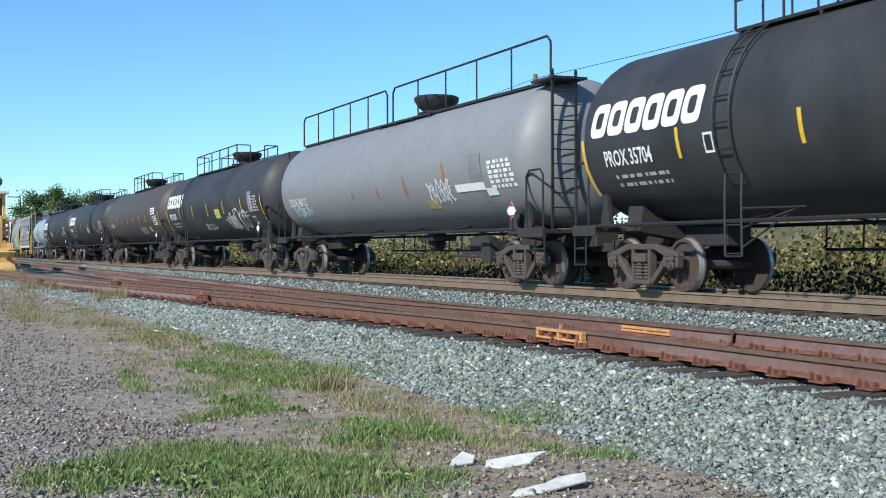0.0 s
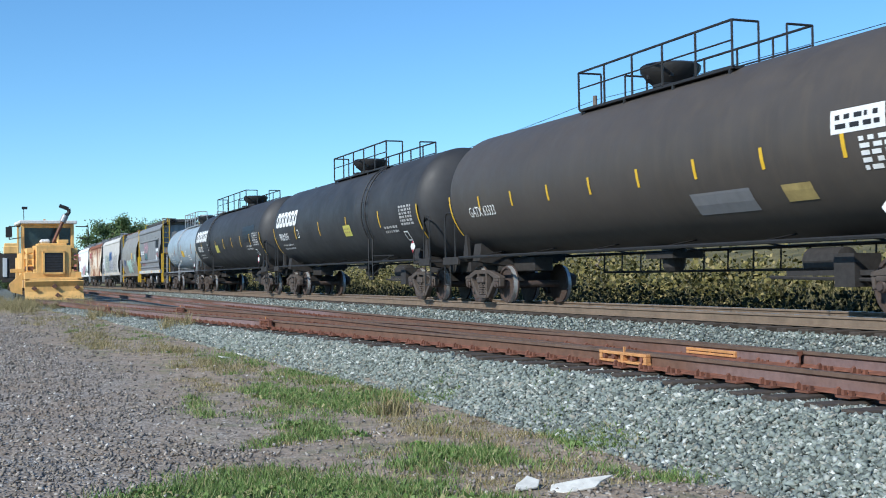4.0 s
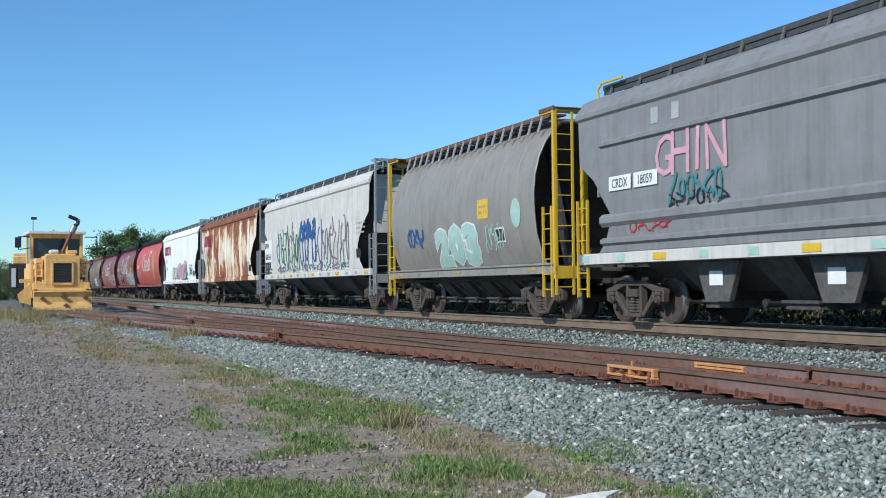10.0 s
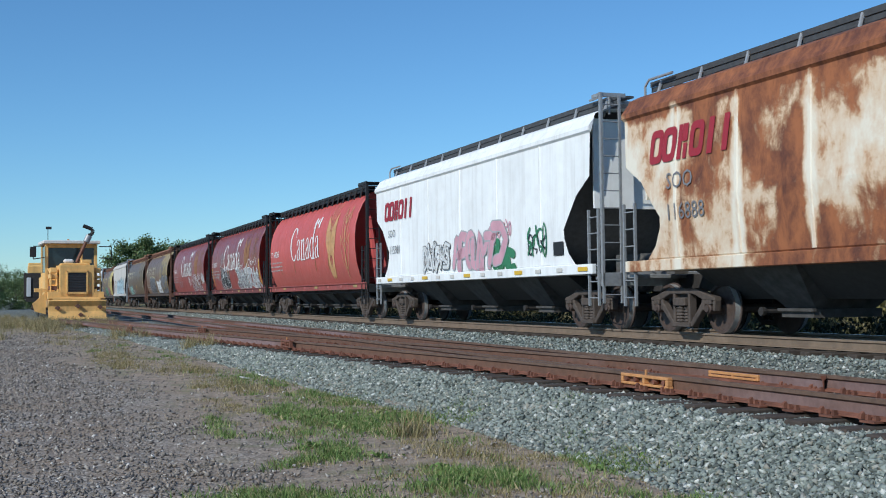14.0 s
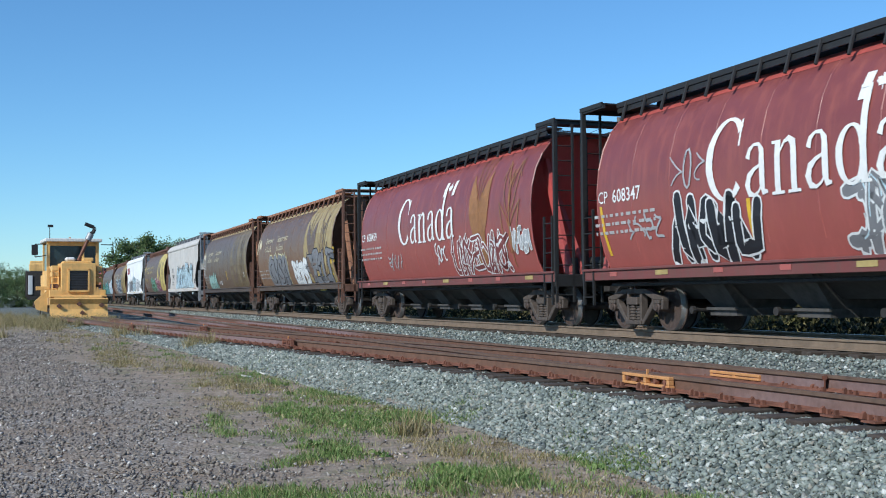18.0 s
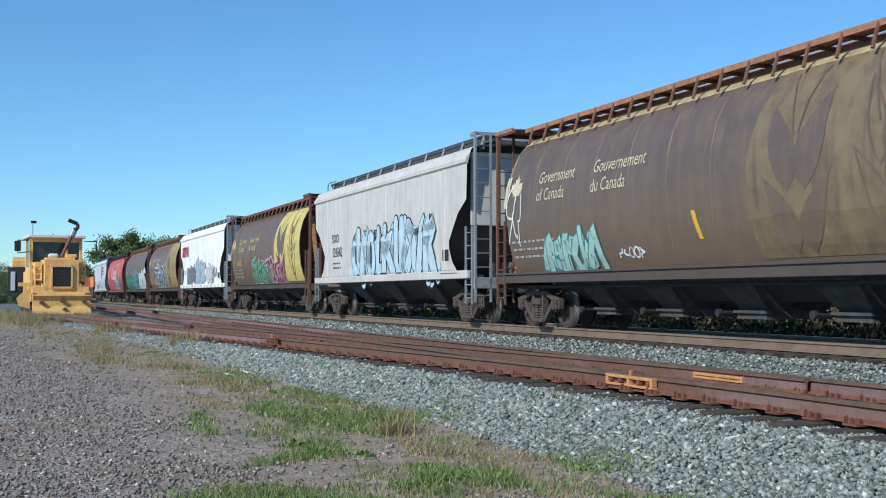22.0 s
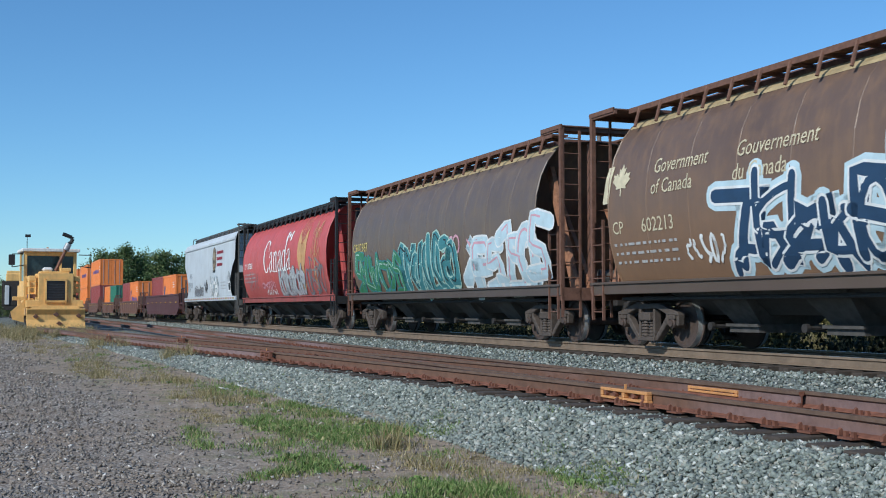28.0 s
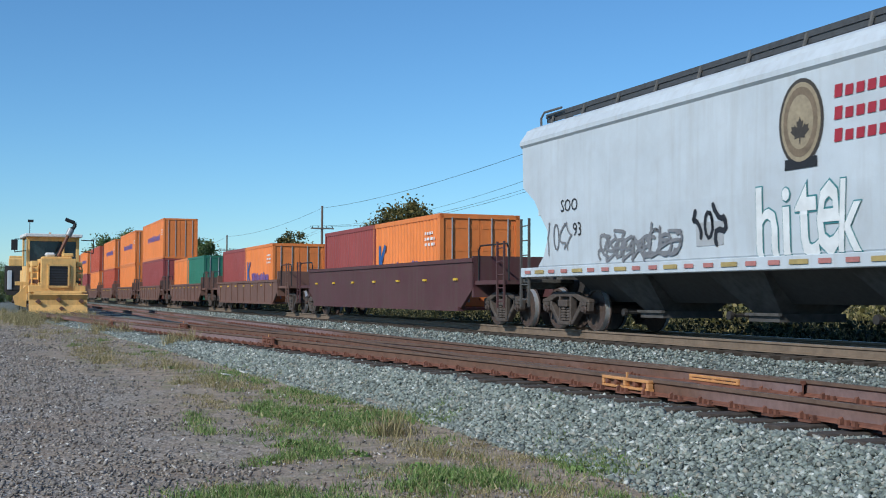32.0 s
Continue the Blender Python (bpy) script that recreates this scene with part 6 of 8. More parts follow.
panel(car, "dark_patch", side, -6.2, 2.75, 2.6, 0.7, M["dark_patch"], 0.008)
car, L, half, side, zc, r = tank_car(123.08, 6.25, "short pale blue-grey tank car with side ladder", M["silver_tank"], L=13.7, r=1.42, zc=2.66, centres=9.2, side_ladder=0.55, dome_y=-1.2, plat=(-3.2, 1.5), trim=M["grey_steel"])
sign_text(car, side, 4.15, 2.30, "HOKX 111589", 0.27, M["white"], bold=0.006, wide=0.72)
data_lines(car, side, 4.1, 2.0, 1.3, 3, M["white"], 3, 0.13, 0.06)
panel(car, "notice_panel", side, -0.62, 2.26, 0.78, 0.36, M["stripe"], label="yellow notice panel")
data_lines(car, side, -1.6, 2.40, 0.8, 4, M["white"], 8, 0.10, 0.06)
panel(car, "notice_panel", side, -2.6, 2.0, 0.7, 0.30, M["white"])
data_lines(car, side, -2.6, 2.05, 0.6, 2, M["black_letter"], 9, 0.11, 0.06)
for y in (2.6, -0.15, half - 0.25, -3.9):
    panel(car, "orange_bar", side, y, 2.5, 0.16, 0.62, M["ochre"], 0.009)
bm = bmesh.new()
lathe(bm, ((4.0, 0.34), (4.55, 0.36), (4.58, 0.40), (4.66, 0.40), (4.68, 0.1)), "z", 16, (0.0, -1.2, 0))
part("valve_housing", bm, M["grey_steel"], car, smooth=True)
placard(car, -half + 0.9, 1.5)

# covered hoppers
car, L, half, side = flat_hopper(136.85, 6.05, "dark grey hopper car with yellow ladders and pink scrawl", M["grey_hopper"], M["slope_grey"], climb=M["yellow"], ribs=0, curve=0.02, ends_black=False, overhang=4.6)
for z, h in ((3.55, 0.10), (2.05, 0.16), (1.62, 0.10)):
    for sx in (-1, 1):
        bm = bmesh.new()
        x = side(z)
        prism(bm, ((sx * (x - 0.01), z - h), (sx * (x + 0.06), z - h * 0.5), (sx * (x + 0.06), z + h * 0.2), (sx * (x - 0.01), z + h * 0.6)), "y", -half + 1.0, half - 1.0)
        part("side_rib", bm, M["grey_hopper"], car)
bm = bmesh.new()
box(bm, -1.60, -1.575, -half + 0.3, half - 0.3, 1.17, 1.38)
part("sill_plate", bm, M["light_hopper"], car, "whitish sill plate with yellow strips")
sill_marks(car, half, 3, 1.605, 1.27, ("stripe", "g_mint"), 0.13, 9)
throw_up(car, side, 1.85, 3.10, 2.2, 0.80, "GHIN", "pink", None, 0.0, 0.004, 41)
tag(car, side, 1.7, 2.45, 1.7, 0.5, 6, "teal", 42, 0.06, 0.03)
tag(car, side, 1.7, 2.25, 1.9, 0.35, 6, "black", 43, 0.035, 0.03)
bar_word(car, side, -4.1, 3.25, 1.5, 0.62, 4, M["black_letter"])
tag(car, side, -4.3, 2.45, 0.9, 0.3, 3, "red", 45, 0.05)
tag(car, side, 3.2, 1.85, 1.6, 0.2, 6, "red", 46, 0.03)
for y, z, w, h in ((-4.25, 2.78, 1.2, 0.20), (4.25, 2.72, 0.85, 0.28), (3.3, 2.72, 0.85, 0.28), (-3.9, 2.25, 0.42, 0.34)):
    panel(car, "white_label", side, y, z, w, h, M["white"], 0.03)
data_lines(car, side, -4.25, 2.78, 1.0, 1, M["black_letter"], 12, 0.1, 0.1)
for y, words in ((4.25, "CRDX"), (3.3, "18059")):
    sign_text(car, side, y, 2.72, words, 0.18, M["black_letter"], off=0.036, wide=0.85)
panel(car, "pale_patch", side, 3.0, 3.85, 0.25, 0.3, M["g_silver"])
panel(car, "pale_patch", side, 2.3, 3.85, 0.25, 0.3, M["g_silver"])
for e in (-1, 1):
    bm = bmesh.new()
    prism(bm, ((e * 1.2, 0.45), (e * 1.9, 0.45), (e * 2.2, 1.15), (e * 0.9, 1.15)), "x", -1.25, -1.15)
    part("apron_plate", bm, M["slope_grey"], car)
    panel(car, "white_label", lambda z: 1.26, e * 1.55, 0.85, 0.4, 0.25, M["white"])

car, L, half, side = round_hopper(149.99, "short taupe round-sided hopper car with yellow end cages", M["taupe_hopper"], M["slope"], M["yellow"], M["rust_steel"], half=5.0, ends=0.70, props=M["grey_steel"])
throw_up(car, side, -0.1, 1.82, 3.0, 1.05, "203", "mint", "white", 0.05, 0.11, 51)
tag(car, side, -2.6, 1.95, 1.2, 0.6, 7, "mint", 52, 0.05)
tag(car, side, 3.0, 2.15, 1.3, 0.5, 5, "blue", 53, 0.08)
panel(car, "yellow_notice", side, -2.05, 2.66, 0.68, 0.48, M["stripe"])
data_lines(car, side, -2.05, 2.72, 0.5, 2, M["gold"], 5, 0.14, 0.06)
panel(car, "black_notice", side, -3.0, 1.98, 0.55, 0.36, M["white"])
panel(car, "black_notice", side, -3.0, 1.98, 0.47, 0.28, M["black_letter"], 0.016)
blob = bmesh.new()
blob2d(blob, 0, 0, 0.28, 0.35, n=12)
lay(car, "graffiti", blob, side, -4.0, 2.45, M["g_mint"])
sill_marks(car, half, 4, 1.455, 1.13, ("gold", "taupe_hopper"), 0.08, 7)

H3 = flat_hopper(165.16, 7.85, "light grey hopper car with blue and green graffiti", M["light_hopper"], M["grey_steel"], ribs=0, curve=0.04)
car, L, half, side = H3
for i, (y, col) in enumerate(((4.8, "teal"), (3.9, "green"), (2.9, "grey"), (1.9, "green"), (0.7, "blue"), (-0.4, "blue"), (-1.5, "blue"), (-2.6, "grey"), (-3.7, "grey"), (-4.9, "grey"))):
    tag(car, side, y, 2.35, 1.25, 1.75, 3, col, 60 + i, 0.075)
    tag(car, side, y, 1.55, 1.0, 0.25, 3, "teal" if i % 2 else "grey", 160 + i, 0.05)
scrawl(car, side, 0.3, 3.0, 2.4, 0.7, 3, "blue", None, 70, 0.22)
panel(car, "white_panel", side, 6.95, 2.38, 1.35, 0.95, M["white"])
sign_text(car, side, 7.2, 2.62, "SMW", 0.24, M["black_letter"], off=0.02)
sign_text(car, side, 6.98, 2.14, "840141", 0.26, M["black_letter"], off=0.02)
data_lines(car, side, 6.9, 1.6, 1.1, 2, M["black_letter"], 4, 0.16, 0.06)
data_lines(car, side, -6.9, 2.9, 1.0, 3, M["dim_white"], 4, 0.16, 0.06)
panel(car, "black_notice", side, -6.6, 1.9, 0.5, 0.3, M["black_letter"])
sill_marks(car, half, 5, 1.585, 1.27, ("stripe", "dim_white"))

H4 = flat_hopper(182.32, 7.62, "cream hopper car eaten by broad bands of rust", M["rust_hopper"], M["grey_steel"], ribs=7, curve=0.05)
car, L, half, side = H4
block_word(car, side, 5.2, 3.45, 2.7, 0.62, 6, M["red_letter"])
sign_text(car, side, 5.55, 2.79, "SOO", 0.30, M["g_grey"], off=0.022)
sign_text(car, side, 5.35, 2.22, "116888", 0.30, M["g_grey"], off=0.022)
tag(car, side, -5.4, 1.85, 0.9, 0.5, 4, "grey", 71, 0.04, off=0.022)
panel(car, "black_notice", side, -6.1, 1.75, 0.5, 0.3, M["black_letter"], 0.022)

H5 = flat_hopper(198.93, 7.6, "white hopper car with red lettering and small graffiti", M["white_hopper"], M["grey_steel"], ribs=5)
car, L, half, side = H5
block_word(car, side, 5.2, 3.42, 2.8, 0.60, 6, M["red_letter"])
sign_text(car, side, 5.9, 2.72, "SOO", 0.24, M["g_grey"], off=0.022)
sign_text(car, side, 5.6, 2.20, "115981", 0.26, M["g_grey"], off=0.022)
scrawl(car, side, 1.9, 1.88, 2.0, 0.72, 3, "white", "grey", 81, 0.16, lift=0.010)
scrawl(car, side, -1.1, 1.92, 3.3, 0.85, 4, "pink", "silver", 82, 0.26, lift=0.010)
scrawl(car, side, -2.8, 1.62, 1.2, 0.6, 2, "green", None, 83, 0.4, lift=0.010)
tag(car, side, -3.0, 2.35, 0.9, 0.4, 4, "pink", 84, 0.05, off=0.022)
tag(car, side, -4.85, 1.98, 1.1, 0.75, 4, "green", 85, 0.06, off=0.022)
tag(car, side, -4.85, 1.90, 0.9, 0.5, 4, "black", 86, 0.04, off=0.022)
panel(car, "black_notice", side, -6.0, 1.75, 0.5, 0.3, M["black_letter"], 0.022)
sill_marks(car, half, 6, 1.585, 1.27, ("stripe", "light_hopper"))

H6 = round_hopper(215.96, "bright red round-sided grain hopper car", M["bright_red"], M["red_hopper"], M["dark_steel"])
grain_mark(H6[0], H6[3], M["white"], M["ear_tan"], M["ear_tan"], "608269", 5)
for y in (2.4, -1.2, -3.2, 5.0):
    panel(H6[0], "reflector", H6[3], y, 2.0, 0.09, 0.45, M["ochre"], 0.009)
H7 = round_hopper(232.59, "maroon grain hopper car with wheat emblem and graffiti", M["maroon_hopper"], M["red_hopper"], M["dark_steel"], edge=M["red_edge"])
car, L, half, side = H7
grain_mark(car, side, M["white"], M["ochre"], M["ochre"], "608347", 6)
scrawl(car, side, 3.05, 1.82, 2.5, 0.95, 4, "black", "white", 91, 0.24, 0.05)
scrawl(car, side, -1.9, 1.80, 2.6, 0.95, 4, "grey", "white", 92, 0.17, 0.1, "paleblue")
scrawl(car, side, -4.6, 1.78, 3.4, 0.90, 4, "silver", "white", 93, 0.18, 0.1, "grey")
panel(car, "orange_bar", side, -6.75, 2.05, 0.14, 1.2, M["stripe"], 0.010, shear=0.10)
panel(car, "orange_bar", side, 6.75, 2.0, 0.10, 1.0, M["stripe"], 0.010, shear=-0.12)
panel(car, "orange_bar", side, 1.75, 1.9, 0.10, 0.75, M["stripe"], 0.010)
tag(car, side, -2.0, 2.42, 1.6, 0.35, 6, "white", 94, 0.04)
tag(car, side, -5.2, 2.55, 2.2, 0.35, 7, "white", 95, 0.04)
tag(car, side, 5.2, 2.0, 1.4, 0.5, 4, "silver", 96, 0.05)
tag(car, side, 3.6, 2.95, 1.2, 0.7, 3, "silver", 97, 0.04)
H8 = round_hopper(249.79, "maroon grain hopper car with silver graffiti", M["maroon_hopper"], M["red_hopper"], M["dark_steel"], edge=M["red_edge"])
car, L, half, side = H8
grain_mark(car, side, M["white"], M["ochre"], M["ochre"], "608459", 7)
scrawl(car, side, -3.3, 1.80, 3.7, 0.95, 4, "maroon", "white", 101, 0.12, 0.15)
tag(car, side, 3.5, 1.8, 1.4, 0.5, 5, "silver", 102, 0.05)
tag(car, side, -0.7, 1.9, 0.8, 0.5, 4, "white", 103, 0.05)
scrawl(car, side, -6.2, 2.05, 1.0, 0.45, 4, "silver", "white", 104, 0.2)
for c in (H6, H7, H8):
    sill_marks(c[0], 6.95, 8, 1.455, 1.13, ("gold", "maroon_hopper"), 0.09, 8)

H9 = round_hopper(267.68, "brown grain hopper car with gold panel and graffiti", M["tan_brown"], M["brown_hopper"], M["rust_steel"], M["walk_rust"], edge=M["tan_edge"])
car, L, half, side = H9
government_mark(car, side, M["cream_letter"], M["faded_gold"], M["brown_hopper"], "", 5)
throw_up(car, side, 2.6, 1.86, 3.6, 1.15, "CVSA", "grey", "black", 0.03, 0.035, 111, None, 0.02, ("grey", "cream"))
scrawl(car, side, -1.3, 1.72, 2.5, 0.9, 4, "white", "silver", 112, 0.26)
scrawl(car, side, -4.55, 1.92, 4.2, 1.25, 3, "grey", "black", 113, 0.30, 0.05, None, halo="yellow")
panel(car, "yellow_bar", side, -6.6, 2.1, 0.22, 0.9, M["stripe"])
H10 = round_hopper(284.79, "worn brown grain hopper car", M["dark_brown"], M["brown_hopper"], M["rust_steel"], M["walk_rust"], edge=M["tan_edge"])
car, L, half, side = H10
government_mark(car, side, M["cream_letter"], M["worn_panel"], M["dark_brown"], "", 6)
scrawl(car, side, 4.1, 1.68, 2.6, 0.85, 4, "mint", "teal", 121, 0.22)
tag(car, side, 6.6, 2.6, 0.8, 1.4, 3, "white", 122, 0.05)
panel(car, "yellow_bar", side, -0.9, 1.95, 0.12, 0.5, M["stripe"], shear=-0.3)
panel(car, "white_label", side, -6.0, 1.9, 0.2, 0.22, M["white"])
panel(car, "yellow_bar", side, -6.6, 2.1, 0.14, 0.8, M["gold"])
tag(car, side, 1.5, 1.55, 1.0, 0.2, 5, "white", 123, 0.04)
H11 = flat_hopper(301.9, 7.6, "pale grey ribbed hopper car with white bubble graffiti", M["soo_hopper"], M["grey_steel"], ribs=8)
car, L, half, side = H11
sign_text(car, side, 4.75, 2.73, "SOO", 0.30, M["black_letter"], off=0.022)
sign_text(car, side, 4.5, 2.25, "124342", 0.34, M["black_letter"], wide=0.85, off=0.022)
data_lines(car, side, 4.6, 1.85, 1.0, 2, M["black_letter"], 4, 0.16, 0.05)
scrawl(car, side, 0.7, 2.05, 3.9, 1.35, 4, "paleblue", "black", 131, 0.30, 0.0, lift=0.010)
scrawl(car, side, -3.2, 2.05, 3.5, 1.35, 4, "paleblue", "black", 132, 0.34, 0.0, lift=0.010)
bm = bmesh.new()
for i in range(9):
    blob2d(bm, -3.9 + i * 0.97, 0, 0.52, 0.22, i * 0.0006, 12)
lay(car, "graffiti", bm, side, -1.3, 1.50, M["g_paleblue"], 0.016)
panel(car, "black_notice", side, -6.0, 1.8, 0.45, 0.3, M["black_letter"])
panel(car, "orange_strip", side, -6.3, 1.27, 1.2, 0.10, M["ochre"], 0.09)
H12 = round_hopper(318.75, "brown grain hopper car with yellow wheat panel", M["brown_hopper"], M["brown_hopper"], M["rust_steel"], M["rust_steel"])
car, L, half, side = H12
government_mark(car, side, M["wheat_yellow"], M["wheat_yellow"], M["brown_hopper"], "604082", 7)
scrawl(car, side, 0.9, 1.80, 3.2, 1.05, 3, "green", "mint", 141, 0.20)
scrawl(car, side, -2.3, 1.78, 3.0, 0.95, 3, "crimson", "pink", 142, 0.15, halo="silver")
H13 = flat_hopper(335.7, 7.6, "white hopper car with red mark and dark graffiti", M["white_hopper"], M["grey_steel"], ribs=5)
car, L, half, side = H13
block_word(car, side, 5.45, 3.42, 2.7, 0.62, 6, M["red_letter"])
sign_text(car, side, 6.1, 2.67, "SOO", 0.24, M["g_silver"])
sign_text(car, side, 5.7, 2.12, "116588", 0.26, M["g_grey"], off=0.022)
scrawl(car, side, 3.9, 1.85, 1.8, 1.0, 4, "grey", "silver", 151, 0.18, lift=0.010)
scrawl(car, side, 2.3, 1.95, 1.4, 0.9, 3, None, "grey", 152, 0.05, lift=0.010)
scrawl(car, side, -0.1, 2.05, 3.0, 1.2, 4, "paleblue", "grey", 153, 0.24, 0.0, "black", lift=0.010)
scrawl(car, side, -3.2, 1.9, 2.0, 1.0, 3, "white", "grey", 154, 0.2, lift=0.010)
tag(car, side, -5.0, 2.0, 1.0, 0.6, 4, "black", 155, 0.05, off=0.022)
panel(car, "black_notice", side, -6.0, 1.8, 0.45, 0.3, M["black_letter"], 0.022)
sill_marks(car, half, 9, 1.585, 1.27, ("stripe", "light_hopper"))
H14 = round_hopper(352.39, "brown grain hopper car with maple leaf and blue graffiti", M["tan_brown"], M["brown_hopper"], M["rust_steel"], M["rust_steel"], edge=M["tan_edge"])
car, L, half, side = H14
government_mark(car, side, M["cream_letter"], M["gold"], M["brown_hopper"], "602213", 8)
scrawl(car, side, 0.9, 1.95, 4.6, 1.25, 3, "navy", "white", 161, 0.18, 0.05, None, halo="paleblue")
tag(car, side, 3.8, 1.75, 1.2, 0.5, 5, "white", 162, 0.06)
tag(car, side, -0.9, 3.0, 0.7, 1.2, 2, "silver", 163, 0.04)
H15 = round_hopper(369.59, "dark brown grain hopper car with green and white graffiti", M["dark_brown"], M["brown_hopper"], M["rust_steel"], M["rust_steel"], edge=M["tan_edge"])
car, L, half, side = H15
sign_text(car, side, 6.6, 2.70, "CP", 0.26, M["wheat_yellow"])
sign_text(car, side, 5.9, 2.70, "602987", 0.28, M["wheat_yellow"])
scrawl(car, side, 4.6, 1.85, 4.3, 1.05, 5, "green", "teal", 171, 0.2, 0.1, "mint")
scrawl(car, side, 0.2, 1.92, 4.2, 1.25, 5, "teal", "mint", 172, 0.24, 0.1, "black")
scrawl(car, side, -4.9, 1.95, 4.6, 1.35, 4, "paleblue", "white", 173, 0.28, 0.1, "pink")
tag(car, side, -1.8, 2.4, 1.2, 0.5, 3, "pink", 174, 0.07)
H16 = round_hopper(387.05, "red grain hopper car with wheat emblem and grey graffiti", M["red_hopper"], M["red_hopper"], M["dark_steel"], half=7.2, ends=0.75)
car, L, half, side = H16
grain_mark(car, side, M["white"], M["ear_tan"], M["ear_tan"], "607851", 9)
scrawl(car, side, -1.7, 1.80, 4.0, 1.0, 5, "silver", "grey", 181, 0.16)
scrawl(car, side, -5.4, 1.9, 2.4, 1.2, 3, "grey", None, 182, 0.07)
tag(car, side, 2.3, 1.75, 2.4, 0.35, 7, "pink", 183, 0.05)
tag(car, side, 2.0, 1.45, 2.0, 0.2, 8, "white", 184, 0.04)
tag(car, side, 5.4, 2.0, 2.4, 0.7, 5, "grey", 185, 0.05)
H17 = flat_hopper(404.17, 7.8, "bluish white hopper car with round crest", M["crest_hopper"], M["slope_grey"], ribs=0, curve=0.02)
car, L, half, side = H17
for rx, rz, mt, off in ((0.52, 0.66, "crest_dark", 0.012), (0.46, 0.60, "crest_tan", 0.017), (0.40, 0.53, "crest_brown", 0.022), (0.30, 0.41, "crest_tan", 0.025)):
    bm = bmesh.new()
    blob2d(bm, 0, 0, rx, rz, n=28)
    lay(car, "crest", bm, side, -2.13, 3.36, M[mt], off, "round brown and gold crest")
panel(car, "crest_ribbon", side, -2.13, 2.74, 0.75, 0.16, M["black_letter"], 0.014)
bm = bmesh.new()
maple2d(bm, 0, 0, 0.24)
lay(car, "crest_leaf", bm, side, -2.13, 3.2, M["crest_dark"], 0.030)
panel(car, "white_notice", side, -6.35, 1.85, 0.55, 0.50, M["white"], 0.010)
panel(car, "black_notice", side, -6.35, 1.85, 0.42, 0.36, M["black_letter"], 0.015)
for z, n in ((3.68, 8), (3.36, 7), (3.04, 7)):
    bar_word(car, side, -2.85 - n * 0.115, z, n * 0.23, 0.15, n, M["red_letter"])
throw_up(car, side, -2.25, 1.88, 2.4, 1.05, "hitek", "white", "teal", 0.022, 0.02, 191)
tag(car, side, 0.35, 1.95, 1.0, 0.6, 3, "black", 192, 0.08)
panel(car, "black_notice", side, 0.3, 1.8, 0.8, 0.4, M["g_silver"], 0.009)
scrawl(car, side, 2.75, 1.72, 2.9, 0.5, 5, None, "grey", 193, 0.02)
sign_text(car, side, 5.4, 2.65, "SOO", 0.26, M["black_letter"])
sign_text(car, side, 5.05, 2.13, "93", 0.28, M["black_letter"])
tag(car, side, 5.9, 2.0, 1.2, 0.7, 4, "grey", 194, 0.04)
tag(car, side, -6.3, 2.3, 0.6, 0.6, 3, "black", 195, 0.04)
data_lines(car, side, -4.7, 2.1, 1.4, 3, M["g_silver"], 4, 0.16, 0.05)
sill_marks(car, half, 10, 1.585, 1.27, ("gold", "faded_red"), 0.075, 26)


# wells and containers


def well_car(s0, s1, label, skin, top=1.62, ribs=0):
    L, mid = s1 - s0, (s0 + s1) / 2
    car = new_car("well_car", mid, label, "well car", "container well cars of the train")
    running_gear(car, L, L - 3.4, mid)
    half = L / 2 - 2.6
    for sx in (-1, 1):
        bm = bmesh.new()
        a = [(-half, 0.95), (-half + 0.9, 0.40), (half - 0.9, 0.40), (half, 0.95), (half, top), (-half, top)]
        prism(bm, a, "x", sx * 1.36, sx * 1.44)
        box(bm, sx * 1.40 - 0.08, sx * 1.40 + 0.08, -half, half, top - 0.02, top + 0.08)
        box(bm, sx * 1.40 - 0.09, sx * 1.40 + 0.09, -half + 0.9, half - 0.9, 0.34, 0.44)
        wall = part("side_wall", bm, skin, car)
        for k in range(ribs):
            y = -half + 1.0 + k * (2 * half - 2.0) / (ribs - 1)
            bm = bmesh.new()
            box(bm, sx * 1.44 - 0.035, sx * 1.44 + 0.035, y - 0.05, y + 0.05, 0.44, top - 0.02)
            part("rib", bm, skin, wall)
        for k in range(7):
            y = -half + 1.2 + k * (2 * half - 2.4) / 6
            bm = bmesh.new()
            box(bm, sx * 1.45 - 0.03, sx * 1.45 + 0.012, y - 0.12, y + 0.12, 1.14, 1.20)
            part("reflector", bm, M["stripe"], car)
    for e in (-1, 1):
        bm = bmesh.new()
        y0, y1 = e * half, e * (L / 2 - 0.75)
        box(bm, -1.40, 1.40, min(y0, y1), max(y0, y1), 1.02, 1.12)
        box(bm, -1.44, 1.44, min(y0, y0 - e * 0.12), max(y0, y0 - e * 0.12), 0.7, 1.75)
        box(bm, -0.3, 0.3, min(y0, e * (L / 2 - 0.4)), max(y0, e * (L / 2 - 0.4)), 0.72, 1.03)
        part("end_platform", bm, skin, car)
        ladder(car, (-1.42, y1, 0.45), (0, -e * 0.4, 0), 1.6, 5, skin)
        hoop(car, -1.3, y1, y0, 1.12, 2.0, M["dark_steel"])
        hoop(car, 1.3, y1, y0, 1.12, 2.0, M["dark_steel"])
        bm = bmesh.new()
        lathe(bm, ((-0.4, 0.05), (-0.36, 0.17), (0.36, 0.17), (0.4, 0.05)), "x", 10, (0.3, e * (half + 0.7), 1.3))
        part("brake_cylinder", bm, M["under"], car)
    bm = bmesh.new()
    box(bm, -1.36, 1.36, -half + 0.9, half - 0.9, 0.36, 0.42)
    part("floor", bm, skin, car)
    return car


